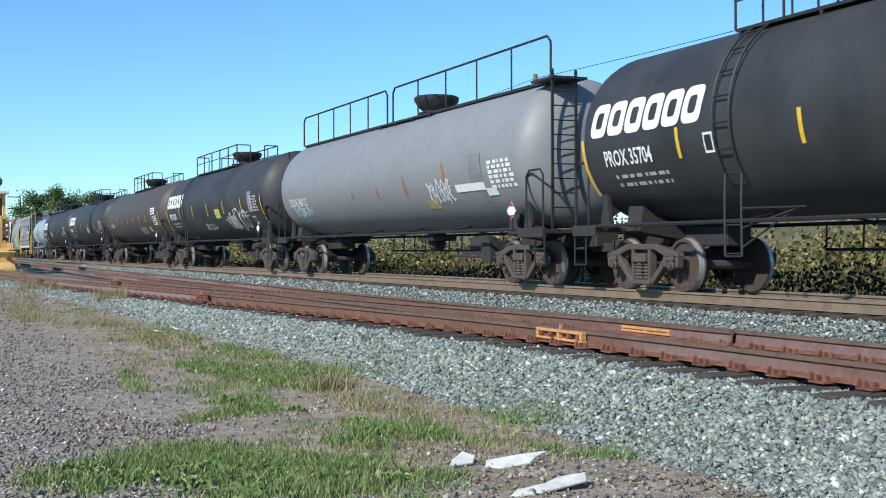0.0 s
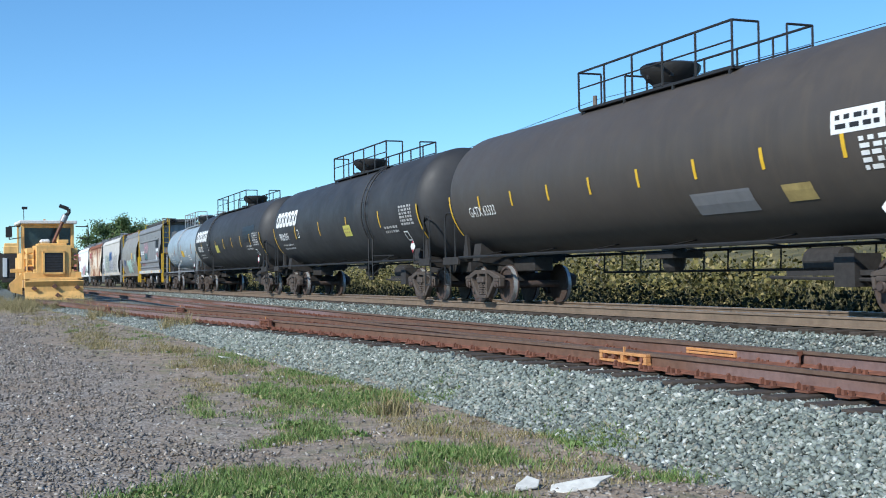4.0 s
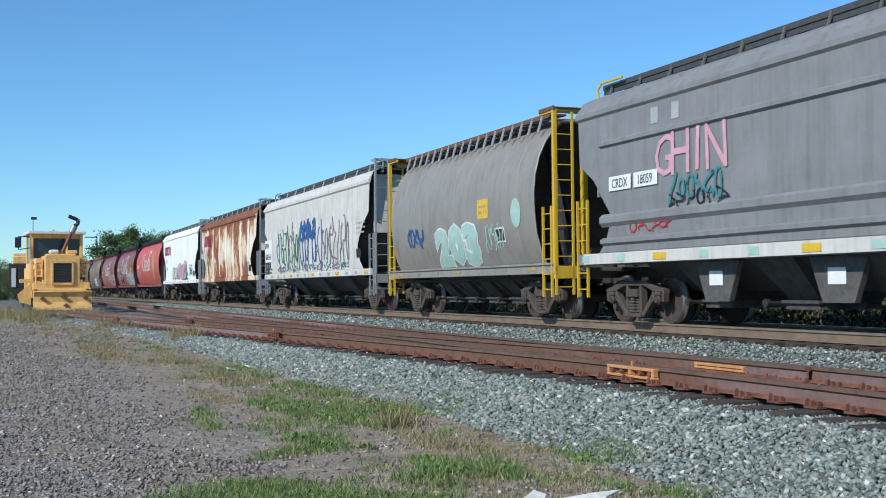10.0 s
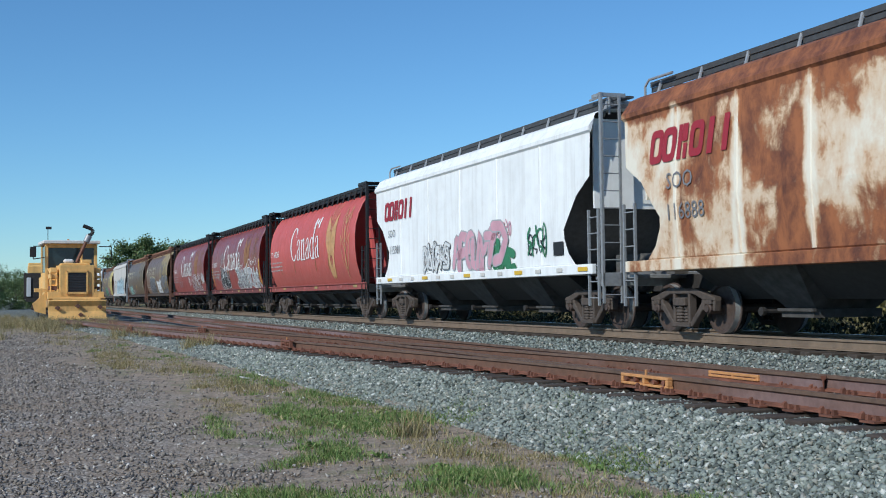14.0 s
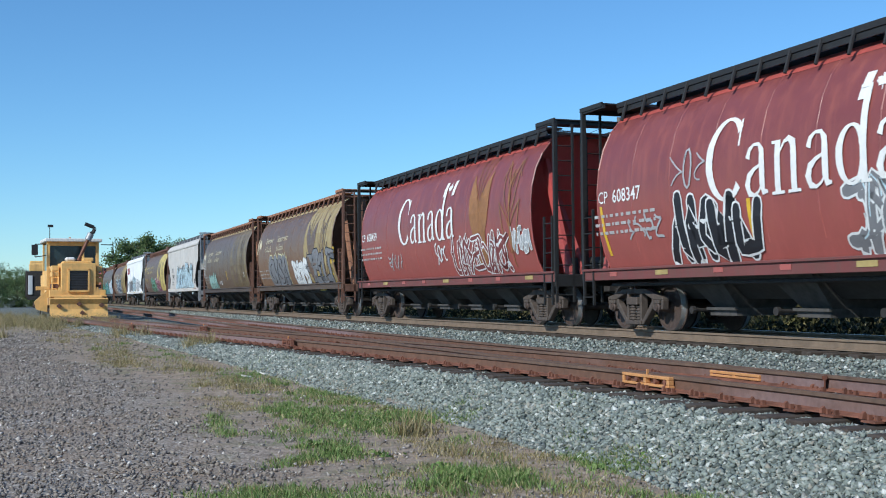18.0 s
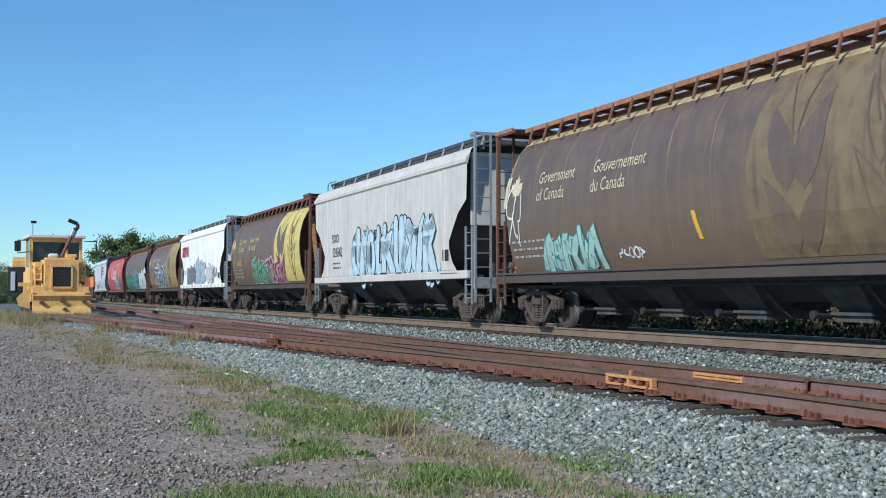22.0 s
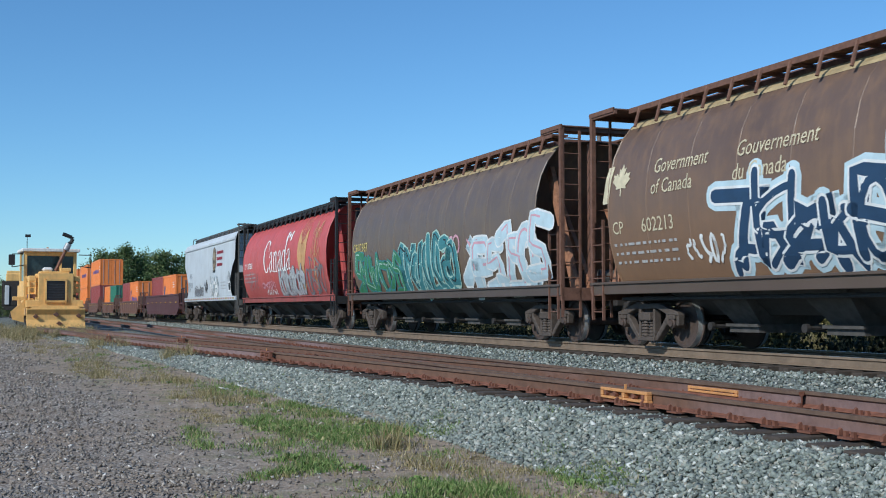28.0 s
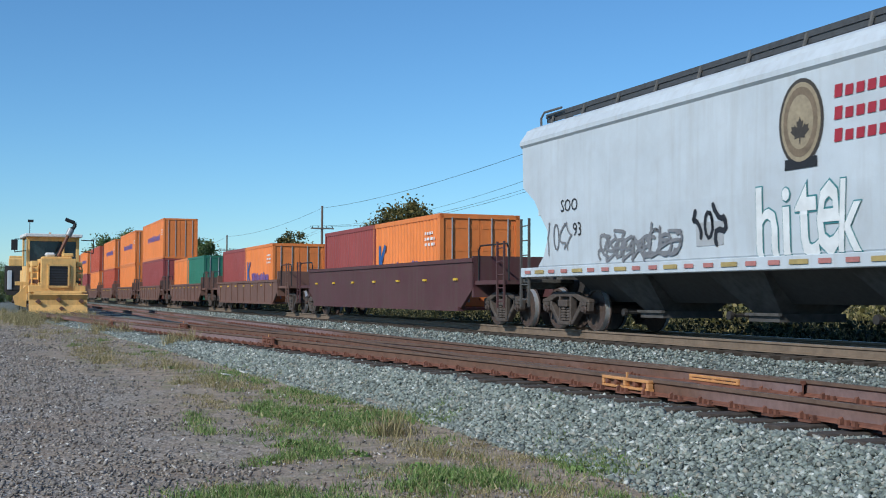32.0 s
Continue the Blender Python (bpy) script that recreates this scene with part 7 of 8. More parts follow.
def container(s, z, length, skin, label, tall=2.59):
    """A corrugated freight container with corner posts and barred doors; s is its near end."""
    c = thing("container", label, "container", "freight containers on the train")
    TRAIN.append((c, s + length / 2))
    c["rise"] = z
    h, w = length / 2, 1.22
    bm = bmesh.new()
    n = int(length / 0.28)
    ys, ds = [], []
    for i in range(n):
        y = -h + 0.12 + i * (length - 0.24) / n
        p = (length - 0.24) / n
        ys += [y, y + 0.25 * p, y + 0.5 * p, y + 0.75 * p]
        ds += [0.0, 0.036, 0.036, 0.0]
    for sx in (-1, 1):
        lo = [bm.verts.new((sx * (w - 0.045 + d), y, 0.16)) for y, d in zip(ys, ds)]
        hi = [bm.verts.new((sx * (w - 0.045 + d), y, tall - 0.12)) for y, d in zip(ys, ds)]
        for i in range(len(ys) - 1):
            bm.faces.new((lo[i], lo[i + 1], hi[i + 1], hi[i]))
    part("side_sheet", bm, skin, c)
    bm = bmesh.new()
    box(bm, -w + 0.05, w - 0.05, -h + 0.05, h - 0.05, tall - 0.06, tall - 0.02)
    box(bm, -w + 0.05, w - 0.05, -h + 0.05, h - 0.05, 0.02, 0.16)
    part("roof", bm, skin, c)
    bm = bmesh.new()
    for sx in (-1, 1):
        box(bm, sx * w - 0.07 * (sx > 0), sx * w + 0.07 * (sx < 0), -h, h, tall - 0.13, tall)
        box(bm, sx * w - 0.07 * (sx > 0), sx * w + 0.07 * (sx < 0), -h, h, 0, 0.17)
        for e in (-1, 1):
            box(bm, sx * w - 0.12 * (sx > 0), sx * w + 0.12 * (sx < 0), e * h - 0.12 * (e > 0), e * h + 0.12 * (e < 0), 0, tall)
    for e in (-1, 1):
        box(bm, -w, w, e * h - 0.06 * (e > 0), e * h + 0.06 * (e < 0), tall - 0.13, tall - 0.001)
        box(bm, -w, w, e * h - 0.06 * (e > 0), e * h + 0.06 * (e < 0), 0.001, 0.15)
    part("frame", bm, skin, c)
    for e in (-1, 1):
        for sx in (-1, 1):
            bm = bmesh.new()
            y = e * (h - 0.05)
            box(bm, min(0.01 * sx, sx * (w - 0.13)), max(0.01 * sx, sx * (w - 0.13)), y - 0.02, y + 0.02, 0.15, tall - 0.14)
            for k in range(4):
                zz = 0.35 + k * (tall - 0.7) / 3
                box(bm, min(0.08 * sx, sx * (w - 0.2)), max(0.08 * sx, sx * (w - 0.2)), y - 0.03, y + 0.03, zz - 0.06, zz + 0.06)
            d = part("door", bm, skin, c)
            for k in (0.35, 0.85):
                bm = bmesh.new()
                tube(bm, (sx * k, e * (h + 0.0), 0.12), (sx * k, e * (h + 0.0), tall - 0.1), 0.022)
                part("lock_bar", bm, M["grey_steel"], d)
    return c


wells = (412.48, 434.1, 453.45, 470.97, 488.47, 505.97, 523.47, 540.97, 558.47, 575.97)
for i, (a, b) in enumerate(zip(wells, wells[1:])):
    well_car(a, b, "long maroon steel well car carrying containers" if i == 0 else "brown steel container well car", M["well_maroon"] if i == 0 else M["well_brown"], 1.62 if i == 0 else 1.32, 0 if i == 0 else 9)
FLOOR = 0.44


def box_marks(c, length, tall, seed, blue=False):
    """Owner's marks on a container's side as plain bars."""
    side = lambda z: 1.215
    r = random.Random(seed)
    if blue:
        bm = bmesh.new()
        stroke2d(bm, [(-0.2, -0.45), (-0.2, 0.45)], 0.2)
        stroke2d(bm, [(-0.1, 0.0), (0.3, 0.45)], 0.2, 0.001)
        stroke2d(bm, [(-0.1, 0.0), (0.3, -0.45)], 0.2, 0.002)
        lay(c, "mark", bm, side, length / 2 - 0.9, tall * 0.52, M["g_blue"], 0.006)
    bm = bmesh.new()
    u = -length * 0.28
    while u < length * 0.28:
        w = length * r.uniform(0.02, 0.045)
        quad2d(bm, u, u + w, -0.20, 0.20 * r.uniform(0.6, 1.3))
        u += w * 1.35
    tagged(lay(c, "mark_bars", bm, side, -length * 0.05, tall * (0.42 if length < 7 else 0.62), M["g_purple"], 0.006), kind="stuff")
    data_lines(c, side, -length / 2 + 0.8, tall * 0.80, 0.8, 3, M["white"], seed, 0.16, 0.08)


box_marks(container(418.05, FLOOR, 6.06, M["box_orange"], "orange twenty-foot container with blue mark"), 6.06, 2.59, 3, True)
container(423.96, FLOOR, 6.06, M["box_maroon"], "plain maroon twenty-foot container")
box_marks(container(438.64, FLOOR, 6.06, M["box_orange"], "orange twenty-foot container with barred doors"), 6.06, 2.59, 5, True)
container(444.45, FLOOR, 6.06, M["box_maroon"], "plain maroon twenty-foot container")
container(456.48, FLOOR, 6.06, M["box_green"], "green twenty-foot container with white mark")
container(462.13, FLOOR, 6.06, M["box_orange"], "plain orange twenty-foot container")
for i, s in enumerate(wells[3:-1]):
    low, high = (("box_maroon", "box_orange"), ("box_orange", "box_orange"), ("box_red", "box_orange"), ("box_orange", "box_red"), ("box_maroon", "box_orange"), ("box_orange", "box_orange"))[i % 6]
    word = {"box_maroon": "maroon", "box_orange": "orange", "box_red": "red"}
    container(s + 2.75, FLOOR, 12.19, M[low], word[low] + " forty-foot container in a well car", 2.90)
    c = container(s + 2.75, FLOOR + 2.91, 12.19, M[high], word[high] + " forty-foot container stacked on another", 2.90)
    if high == "box_orange":
        box_marks(c, 12.19, 2.59, 7 + i)


def motions():
    for car, s in TRAIN:
        rise = car.get("rise", 0.0)
        walk(car, [(t, pose(far_x(s - SPEED * t), s - SPEED * t, TRAIN_Z + rise, 0, 0, math.degrees(math.atan(LEAN)))) for t in (0, 8, 16, 24, 32)])
    for w, s, k in WHEELS:
        first, last = (s + k - 46) / SPEED, (s + k - 9) / SPEED
        first, last = max(0.0, min(32.0, first)), max(0.0, min(32.0, last))
        f0, f1 = int(first * FPS), int(math.ceil(last * FPS))
        y = w.location.y
        rows = []
        for f in sorted({0, 960, *range(f0, f1 + 1)}):
            a = math.degrees((min(max(f, f0), f1) - f0) / FPS * SPEED / 0.46)
            rows.append((f / FPS, pose(0, y, 0.46, a, 0, 0)))
        walk(w, rows)

# ---- machine on the siding, trees, poles ----


def leaf_material(name, stops, rough=0.7):
    m, nt, bs = start(name)
    g = nt.nodes.new("ShaderNodeNewGeometry")
    nt.links.new(ramp(nt, g.outputs["Random Per Island"], stops), bs.inputs["Base Color"])
    bs.inputs["Roughness"].default_value = rough
    bs.inputs["Specular IOR Level"].default_value = 0.2
    return m


LEAF = leaf_material("mixed_green_leaves", ((0.0, (0.045, 0.075, 0.030)), (0.5, (0.095, 0.150, 0.055)), (0.9, (0.16, 0.21, 0.085)), (1.0, (0.24, 0.23, 0.10))))
LEAF_DRY = leaf_material("autumn_olive_leaves", ((0.0, (0.05, 0.055, 0.02)), (0.5, (0.10, 0.095, 0.03)), (1.0, (0.20, 0.15, 0.05))))
BRUSH = leaf_material("golden_brush_leaves", ((0.0, (0.030, 0.034, 0.012)), (0.35, (0.095, 0.092, 0.030)), (0.75, (0.21, 0.185, 0.065)), (1.0, (0.36, 0.30, 0.14))))
# near-black greens put the train's shadow into the leaf colour
DITCH = leaf_material("shadow_dark_ditch_leaves", ((0.0, (0.014, 0.018, 0.008)), (0.6, (0.032, 0.038, 0.016)), (1.0, (0.06, 0.06, 0.028))))
BANK = leaf_material("tall_bank_grass", ((0.0, (0.06, 0.065, 0.025)), (0.5, (0.16, 0.145, 0.07)), (1.0, (0.36, 0.31, 0.18))), 0.8)
GRASS = leaf_material("green_grass_blades", ((0.0, (0.065, 0.115, 0.030)), (0.5, (0.140, 0.225, 0.060)), (0.8, (0.22, 0.29, 0.105)), (0.93, (0.33, 0.31, 0.15)), (1.0, (0.44, 0.38, 0.22))), 0.6)
STRAW = leaf_material("dry_grass_blades", ((0.0, (0.13, 0.105, 0.05)), (0.35, (0.20, 0.19, 0.08)), (0.6, (0.32, 0.25, 0.13)), (1.0, (0.48, 0.41, 0.25))), 0.8)


def leaves_mesh(name, centres, size, material, rng, parent=None):
    n = len(centres)
    q = np.array(((-0.5, -0.3, 0), (0.5, -0.3, 0), (0.35, 0.4, 0.15), (-0.35, 0.4, 0.15)))
    a = rng.normal(size=(n, 3))
    a /= np.linalg.norm(a, axis=1)[:, None]
    b = np.cross(a, rng.normal(size=(n, 3)))
    b /= np.linalg.norm(b, axis=1)[:, None]
    c = np.cross(a, b)
    s = size * rng.uniform(0.6, 1.4, n)[:, None, None]
    v = centres[:, None] + s * (q[None, :, :1] * a[:, None] + q[None, :, 1:2] * b[:, None] + q[None, :, 2:] * c[:, None])
    f = np.arange(n * 4).reshape(n, 4)
    ob = array_mesh(name, v.reshape(-1, 3), f, material)
    ob.parent = parent
    return ob


def tree(x, y, h, spread, label, leaf, seed, n=4500, base=0.3, lean=0.0):
    r = np.random.default_rng(seed)
    t = thing("tree", label, "tree", "trees behind the railway")
    t.location = (x, y, -0.1)
    bm = bmesh.new()
    k = h * 0.028
    tube(bm, (0, 0, 0), (0.1, 0, h * 0.45), k, 8, k * 0.6)
    tube(bm, (0.1, 0, h * 0.45), (lean, 0.1, h * 0.86), k * 0.6, 6, k * 0.15)
    tips = []
    for i in range(9):
        a = i * 2.4 + r.uniform(-.3, .3)
        z0 = h * r.uniform(0.25, 0.6)
        p = (math.cos(a) * spread * r.uniform(0.5, 0.9), math.sin(a) * spread * r.uniform(0.5, 0.9), z0 + h * r.uniform(0.12, 0.32))
        tube(bm, (0.08, 0, z0), p, k * 0.35, 5, k * 0.08)
        tips.append(p)
    part("trunk", bm, M["bark"], t)
    pts = []
    m = 34
    for i in range(m):
        a, rad = r.uniform(0, 6.28), spread * math.sqrt(r.uniform(0.02, 1.0))
        z = h * r.uniform(base, 0.97)
        lim = math.sqrt(max(0.05, 1 - ((z / h - 0.60) / 0.42) ** 2))
        c = np.array((math.cos(a) * rad * lim + lean * z / h, math.sin(a) * rad * lim, z))
        size = spread * r.uniform(0.14, 0.32)
        k2 = int(3.2 * n) // m
        d = r.normal(size=(k2, 3)) * size * np.array((0.6, 0.6, 0.48))
        pts.append(c + d)
    leaves_mesh("crown", np.concatenate(pts), h * 0.021, leaf, r, t)
    return t


for i, (x, y, h, sp, n) in enumerate(((18.5, 205, 12.0, 4.6, 4500), (23.5, 214, 12.2, 5.0, 4500), (28.0, 222, 10.0, 4.2, 3000), (14.0, 260, 9.0, 4.0, 2500), (31.0, 230, 8.5, 4.5, 2500),
                                      (24.5, 186, 10.5, 3.2, 2600), (29.0, 190, 10.8, 3.4, 2600), (34.0, 196, 8.0, 3.2, 2200))):
    tree(x, y, h, sp, "leafy green tree in a far clump", LEAF, 40 + i, n)
tree(36.5, 108, 10.6, 3.6, "lone olive-green tree with a thin crown", LEAF_DRY, 61, 4200, 0.4)
tree(30.5, 128, 8.8, 2.2, "small olive-green tree beyond the tracks", LEAF_DRY, 62, 2200, 0.35)
for i, (x, y, h, sp) in enumerate(((-3.5, 165, 5.2, 3.4), (-0.6, 172, 4.6, 3.0), (1.6, 185, 5.0, 3.2), (-7.0, 170, 5.5, 3.6), (4.0, 190, 5.4, 3.0))):
    tree(x, y, h, sp, "dark green tree of a far hedge", LEAF, 90 + i, 3600, 0.08)
for i in range(7):
    tree(-14 + i * 3.2 - (i % 2) * 4, 330 + i * 12, 8 + (i * 37 % 5), 4.5, "far dark green tree", LEAF, 80 + i, 1200)

r = np.random.default_rng(11)
n = 120000
by = 4 + 150 * r.uniform(0, 1, n) ** 1.7
low = r.uniform(0, 1, n) < 0.4                 # low growth beside the ditch, taller brush up the bank
bx = np.where(low, r.uniform(16.0, 18.4, n), 19.2 + np.abs(r.normal(0, 2.4, n)) + 0.5 * np.sin(by * 0.35) + 0.3 * np.sin(by * 1.1))
top = np.where(low, 1.15 + 0.12 * np.sin(by * 1.7) + 0.15 * np.sin(by * 0.43) + 0.12 * (bx - 16.0), 2.05 + 0.35 * np.sin(by * 0.5 + 1) * np.sin(by * 0.21) + 0.25 * np.sin(by * 2.3) + 2.2 * np.clip((bx - 21.5) / 5, 0, 1.2))
bz = -0.25 + 3.4 * np.clip((bx - 21) / 19, 0, 1) ** 1.6 + top * r.uniform(0, 1, n) ** 0.8
spots = np.stack((bx, by, bz), -1)
ob = leaves_mesh("brush", spots[~low], 0.12, BRUSH, r)
tagged(ob, "golden-green wild brush beyond the tracks", "brush", kind="stuff")
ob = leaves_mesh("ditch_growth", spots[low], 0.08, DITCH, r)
tagged(ob, "low growth along the ditch, green darkened to deepen the train's shadow", "brush", kind="stuff")

# line of poles and wires
poles = []
for i, y in enumerate((-8, 49, 106, 163, 220)):
    p = thing("utility_pole", "grey wooden utility pole with a crossarm", "utility pole", "poles along the line")
    x = 25.2 + 0.05 * y * 0.5
    p.location = (x, y, -0.25)
    bm = bmesh.new()
    tube(bm, (0, 0, 0), (0, 0, 10.2), 0.15, 10, 0.10)
    part("pole", bm, M["pole_wood"], p, smooth=True)
    bm = bmesh.new()
    box(bm, -1.1, 1.1, -0.16, -0.07, 8.05, 8.17)
    part("crossarm", bm, M["pole_wood"], p)
    for k in (-0.95, -0.4, 0.4, 0.95):
        bm = bmesh.new()
        lathe(bm, ((8.17, 0.02), (8.2, 0.05), (8.27, 0.06), (8.32, 0.02)), "z", 8, (k, -0.11, 0))
        part("insulator", bm, M["dark_steel"], p)
    poles.append((x, y))
for k, dz in ((0.0, 9.75), (-0.95, 8.1), (0.4, 8.1), (0.95, 8.1)):
    line = thing("wire", "thin dark overhead wire between the poles", "wire", "wires along the line")
    for (xa, ya), (xb, yb) in zip(poles, poles[1:]):
        bm = bmesh.new()                      # one sagging span
        rings, rad = [], 0.009 if k else 0.013
        for i in range(13):
            t = i / 12
            x, y, z = xa + (xb - xa) * t + k, ya + (yb - ya) * t, dz - 1.1 * 4 * t * (1 - t) * (0.5 if k == 0 else 0.8)
            rings.append([bm.verts.new((x + rad * a, y, z + rad * b)) for a, b in ((1, 0), (0, 1), (-1, 0), (0, -1))])
        for p, q in zip(rings, rings[1:]):
            for i in range(4):
                bm.faces.new((p[i], p[(i + 1) % 4], q[(i + 1) % 4], q[i]))
        part("span", bm, M["dark_steel"], line)


# grass on the verge


def blades(name, centres, height, width, material, rng):
    n = len(centres)
    a = rng.uniform(0, 6.283, n)
    h = height * rng.uniform(0.5, 1.4, n)
    bend = rng.normal(0, 0.45, (n, 2)) * h[:, None]
    w = width * rng.uniform(0.7, 1.4, n)
    dx, dy = np.cos(a) * w / 2, np.sin(a) * w / 2
    v = np.zeros((n, 3, 3))
    v[:, 0] = centres + np.stack((dx, dy, np.zeros(n)), -1)
    v[:, 1] = centres - np.stack((dx, dy, np.zeros(n)), -1)
    v[:, 2] = centres + np.concatenate((bend, h[:, None]), 1)
    return array_mesh(name, v.reshape(-1, 3), np.arange(n * 3).reshape(n, 3), material)


def patch(rng, spots):
    out = []
    for x, y, rx, ry, n in spots:
        rx, ry, n = rx * 1.2, ry * 1.2, int(n * 0.72)
        p = rng.normal(0, 0.5, (n, 2)) * (rx, ry) + (x, y)
        c = rng.normal(0, 0.6, (max(3, n // 120), 2)) * (rx, ry) + (x, y)      # tufts
        q = c[rng.integers(0, len(c), n)] + rng.normal(0, 0.10, (n, 2))
        k = rng.uniform(0, 1, n) < 0.7
        out.append(np.where(k[:, None], q, p))
    xy = np.concatenate(out)
    z = np.array([ground_z(a, b) - 0.01 for a, b in xy])
    return np.concatenate((xy, z[:, None]), 1)


rg = np.random.default_rng(23)
GREEN = [(1.4, 9.0, 0.45, 0.40, 3200), (2.1, 8.95, 0.55, 0.42, 5200), (2.7, 8.5, 0.45, 0.40, 4200), (2.0, 9.7, 0.45, 0.30, 2200), (2.2, 7.9, 0.6, 0.4, 3200), (2.95, 7.7, 0.45, 0.35, 2000), (0.95, 8.6, 0.30, 0.30, 1200),
         (3.87, 9.95, 0.30, 0.35, 2200), (3.47, 9.6, 0.28, 0.30, 1300), (4.05, 9.7, 0.25, 0.3, 1000), (3.65, 16.4, 0.35, 1.0, 2600), (3.84, 15.2, 0.30, 0.8, 2400), (4.16, 14.7, 0.30, 0.7, 2200),
         (4.8, 15.1, 0.35, 0.8, 2600), (5.25, 14.7, 0.20, 0.6, 1500), (5.4, 14.2, 0.15, 0.4, 700), (3.34, 14.1, 0.25, 0.5, 900), (3.14, 12.5, 0.22, 0.4, 1200), (2.77, 11.7, 0.18, 0.25, 600), (3.25, 12.2, 0.2, 0.3, 700),
         (5.24, 10.5, 0.14, 0.35, 900), (5.33, 10.0, 0.16, 0.35, 1000), (5.35, 9.5, 0.15, 0.3, 700), (5.48, 11.3, 0.08, 0.2, 180), (4.96, 8.3, 0.20, 0.25, 600), (5.17, 8.06, 0.15, 0.2, 400),
         (4.34, 21.5, 0.7, 2.0, 2600), (4.5, 17.6, 0.5, 0.9, 1800), (2.42, 15.5, 0.12, 0.6, 600), (2.3, 14.2, 0.12, 0.4, 400), (2.47, 11.6, 0.14, 0.2, 350), (6.0, 12.3, 0.06, 0.3, 110), (3.3, 27, 0.4, 2.5, 700), (2.3, 32, 0.5, 4.0, 800)]
for _ in range(34):
    gy_ = 9 + 16 * rg.uniform(0, 1) ** 1.4
    GREEN.append((4.9 - abs(rg.normal(0, 1.1)), gy_, rg.uniform(0.05, 0.16), rg.uniform(0.1, 0.4), int(rg.uniform(30, 160))))
ob = blades("green_grass", patch(rg, GREEN), 0.075, 0.013, GRASS, rg)
tagged(ob, "short green grass tufts on the gravel verge", "grass", kind="stuff")
WEED = [(1.5, 8.9, 0.4, 0.35, 1300), (2.2, 8.85, 0.5, 0.4, 2200), (2.75, 8.4, 0.4, 0.35, 1500), (2.2, 8.0, 0.5, 0.35, 1200), (3.85, 9.9, 0.28, 0.3, 700), (5.3, 10.1, 0.15, 0.4, 350), (3.8, 15.4, 0.4, 0.9, 900), (4.9, 15.0, 0.35, 0.7, 700), (3.2, 12.3, 0.2, 0.35, 350)]
spots = patch(rg, WEED)
spots[:, 2] += rg.uniform(0.0, 0.05, len(spots))
ob = leaves_mesh("broad_leaf_weeds", spots, 0.045, GRASS, rg)
tagged(ob, "bright broad-leaved weeds among the grass", "weeds", kind="stuff")
DRYS = tuple((x, y, rx * 1.35, ry * 1.35, n // 4) for x, y, rx, ry, n in GREEN[:32]) + ((1.93, 28.5, 0.4, 2.2, 1800), (3.49, 21.1, 0.4, 1.2, 1300), (3.77, 19.9, 0.3, 0.9, 900), (4.99, 19.6, 0.3, 1.2, 900), (4.38, 13.3, 0.3, 0.6, 900), (4.4, 11.65, 0.4, 0.5, 1100), (4.65, 10.6, 0.35, 0.5, 900), (3.61, 8.9, 0.35, 0.3, 700), (4.16, 8.7, 0.4, 0.35, 700), (4.6, 8.8, 0.4, 0.4, 600), (3.27, 24.5, 0.42, 2.4, 3200), (2.93, 17.5, 0.30, 1.0, 1300), (4.31, 13.4, 0.14, 0.8, 500), (4.6, 11.6, 0.45, 0.8, 900), (2.4, 30, 0.7, 5.0, 4200), (2.3, 50, 1.1, 9.0, 9000),
        (4.73, 17.2, 0.4, 1.3, 1500), (4.0, 19.5, 0.6, 1.6, 1600), (5.2, 12.4, 0.3, 0.9, 700), (3.6, 11.0, 0.7, 0.7, 700), (1.2, 66, 3.0, 5, 5000), (4.6, 9.4, 0.5, 0.5, 500), (3.2, 14.3, 0.5, 1.0, 700), (4.4, 23.5, 0.5, 2.0, 1300))
ob = blades("dry_grass", patch(rg, DRYS), 0.055, 0.009, STRAW, rg)
tagged(ob, "dry straw-coloured grass along the verge", "grass", kind="stuff")
TALL = ((-3.0, 48, 2.0, 5, 2600), (-1.0, 55, 2.0, 5, 3200), (0.8, 52, 1.0, 6, 2200), (-2.5, 60, 2.5, 4, 3200), (-7.0, 75, 4.0, 9, 4500), (-1.5, 80, 2.5, 9, 2500), (-14.0, 95, 6.0, 14, 4500), (2.5, 62.2, 1.6, 1.2, 2600), (1.0, 60, 1.6, 3, 1500), (3.4, 55, 0.6, 4, 1200), (4.25, 29.5, 0.35, 0.8, 500), (4.35, 13.3, 0.16, 0.16, 160), (3.0, 38, 0.5, 2.0, 700))
ob = blades("weeds", patch(rg, TALL), 0.34, 0.014, STRAW, rg)
tagged(ob, "taller dry weeds at the siding", "weeds", kind="stuff")

VERGE = ((1.93, 28.5, 0.5, 2.2, 700), (2.47, 25.2, 0.35, 1.2, 650), (3.24, 24.2, 0.4, 1.0, 700), (3.49, 21.1, 0.3, 0.7, 500), (3.77, 19.9, 0.25, 0.6, 400), (1.4, 36, 0.8, 4.0, 1300), (0.8, 46, 1.0, 5.0, 1800), (4.4, 11.6, 0.4, 0.5, 160), (4.4, 13.3, 0.25, 0.3, 150))
ob = blades("verge_grass", patch(rg, VERGE), 0.12, 0.011, STRAW, rg)
tagged(ob, "ragged tan grass along the edge of the lot", "grass", kind="stuff")
gn = 70000
gyy = 6 + 120 * rg.uniform(0, 1, gn) ** 1.7
gxx = np.where(rg.uniform(0, 1, gn) < 0.06, rg.uniform(15.8, 18.4, gn), 19.6 + np.abs(rg.normal(0, 1.8, gn)))
gzz = np.array([ground_z(a, b) for a, b in zip(gxx, gyy)]) + np.where(gxx < 19, 0.1, rg.uniform(0.0, 0.9, gn))
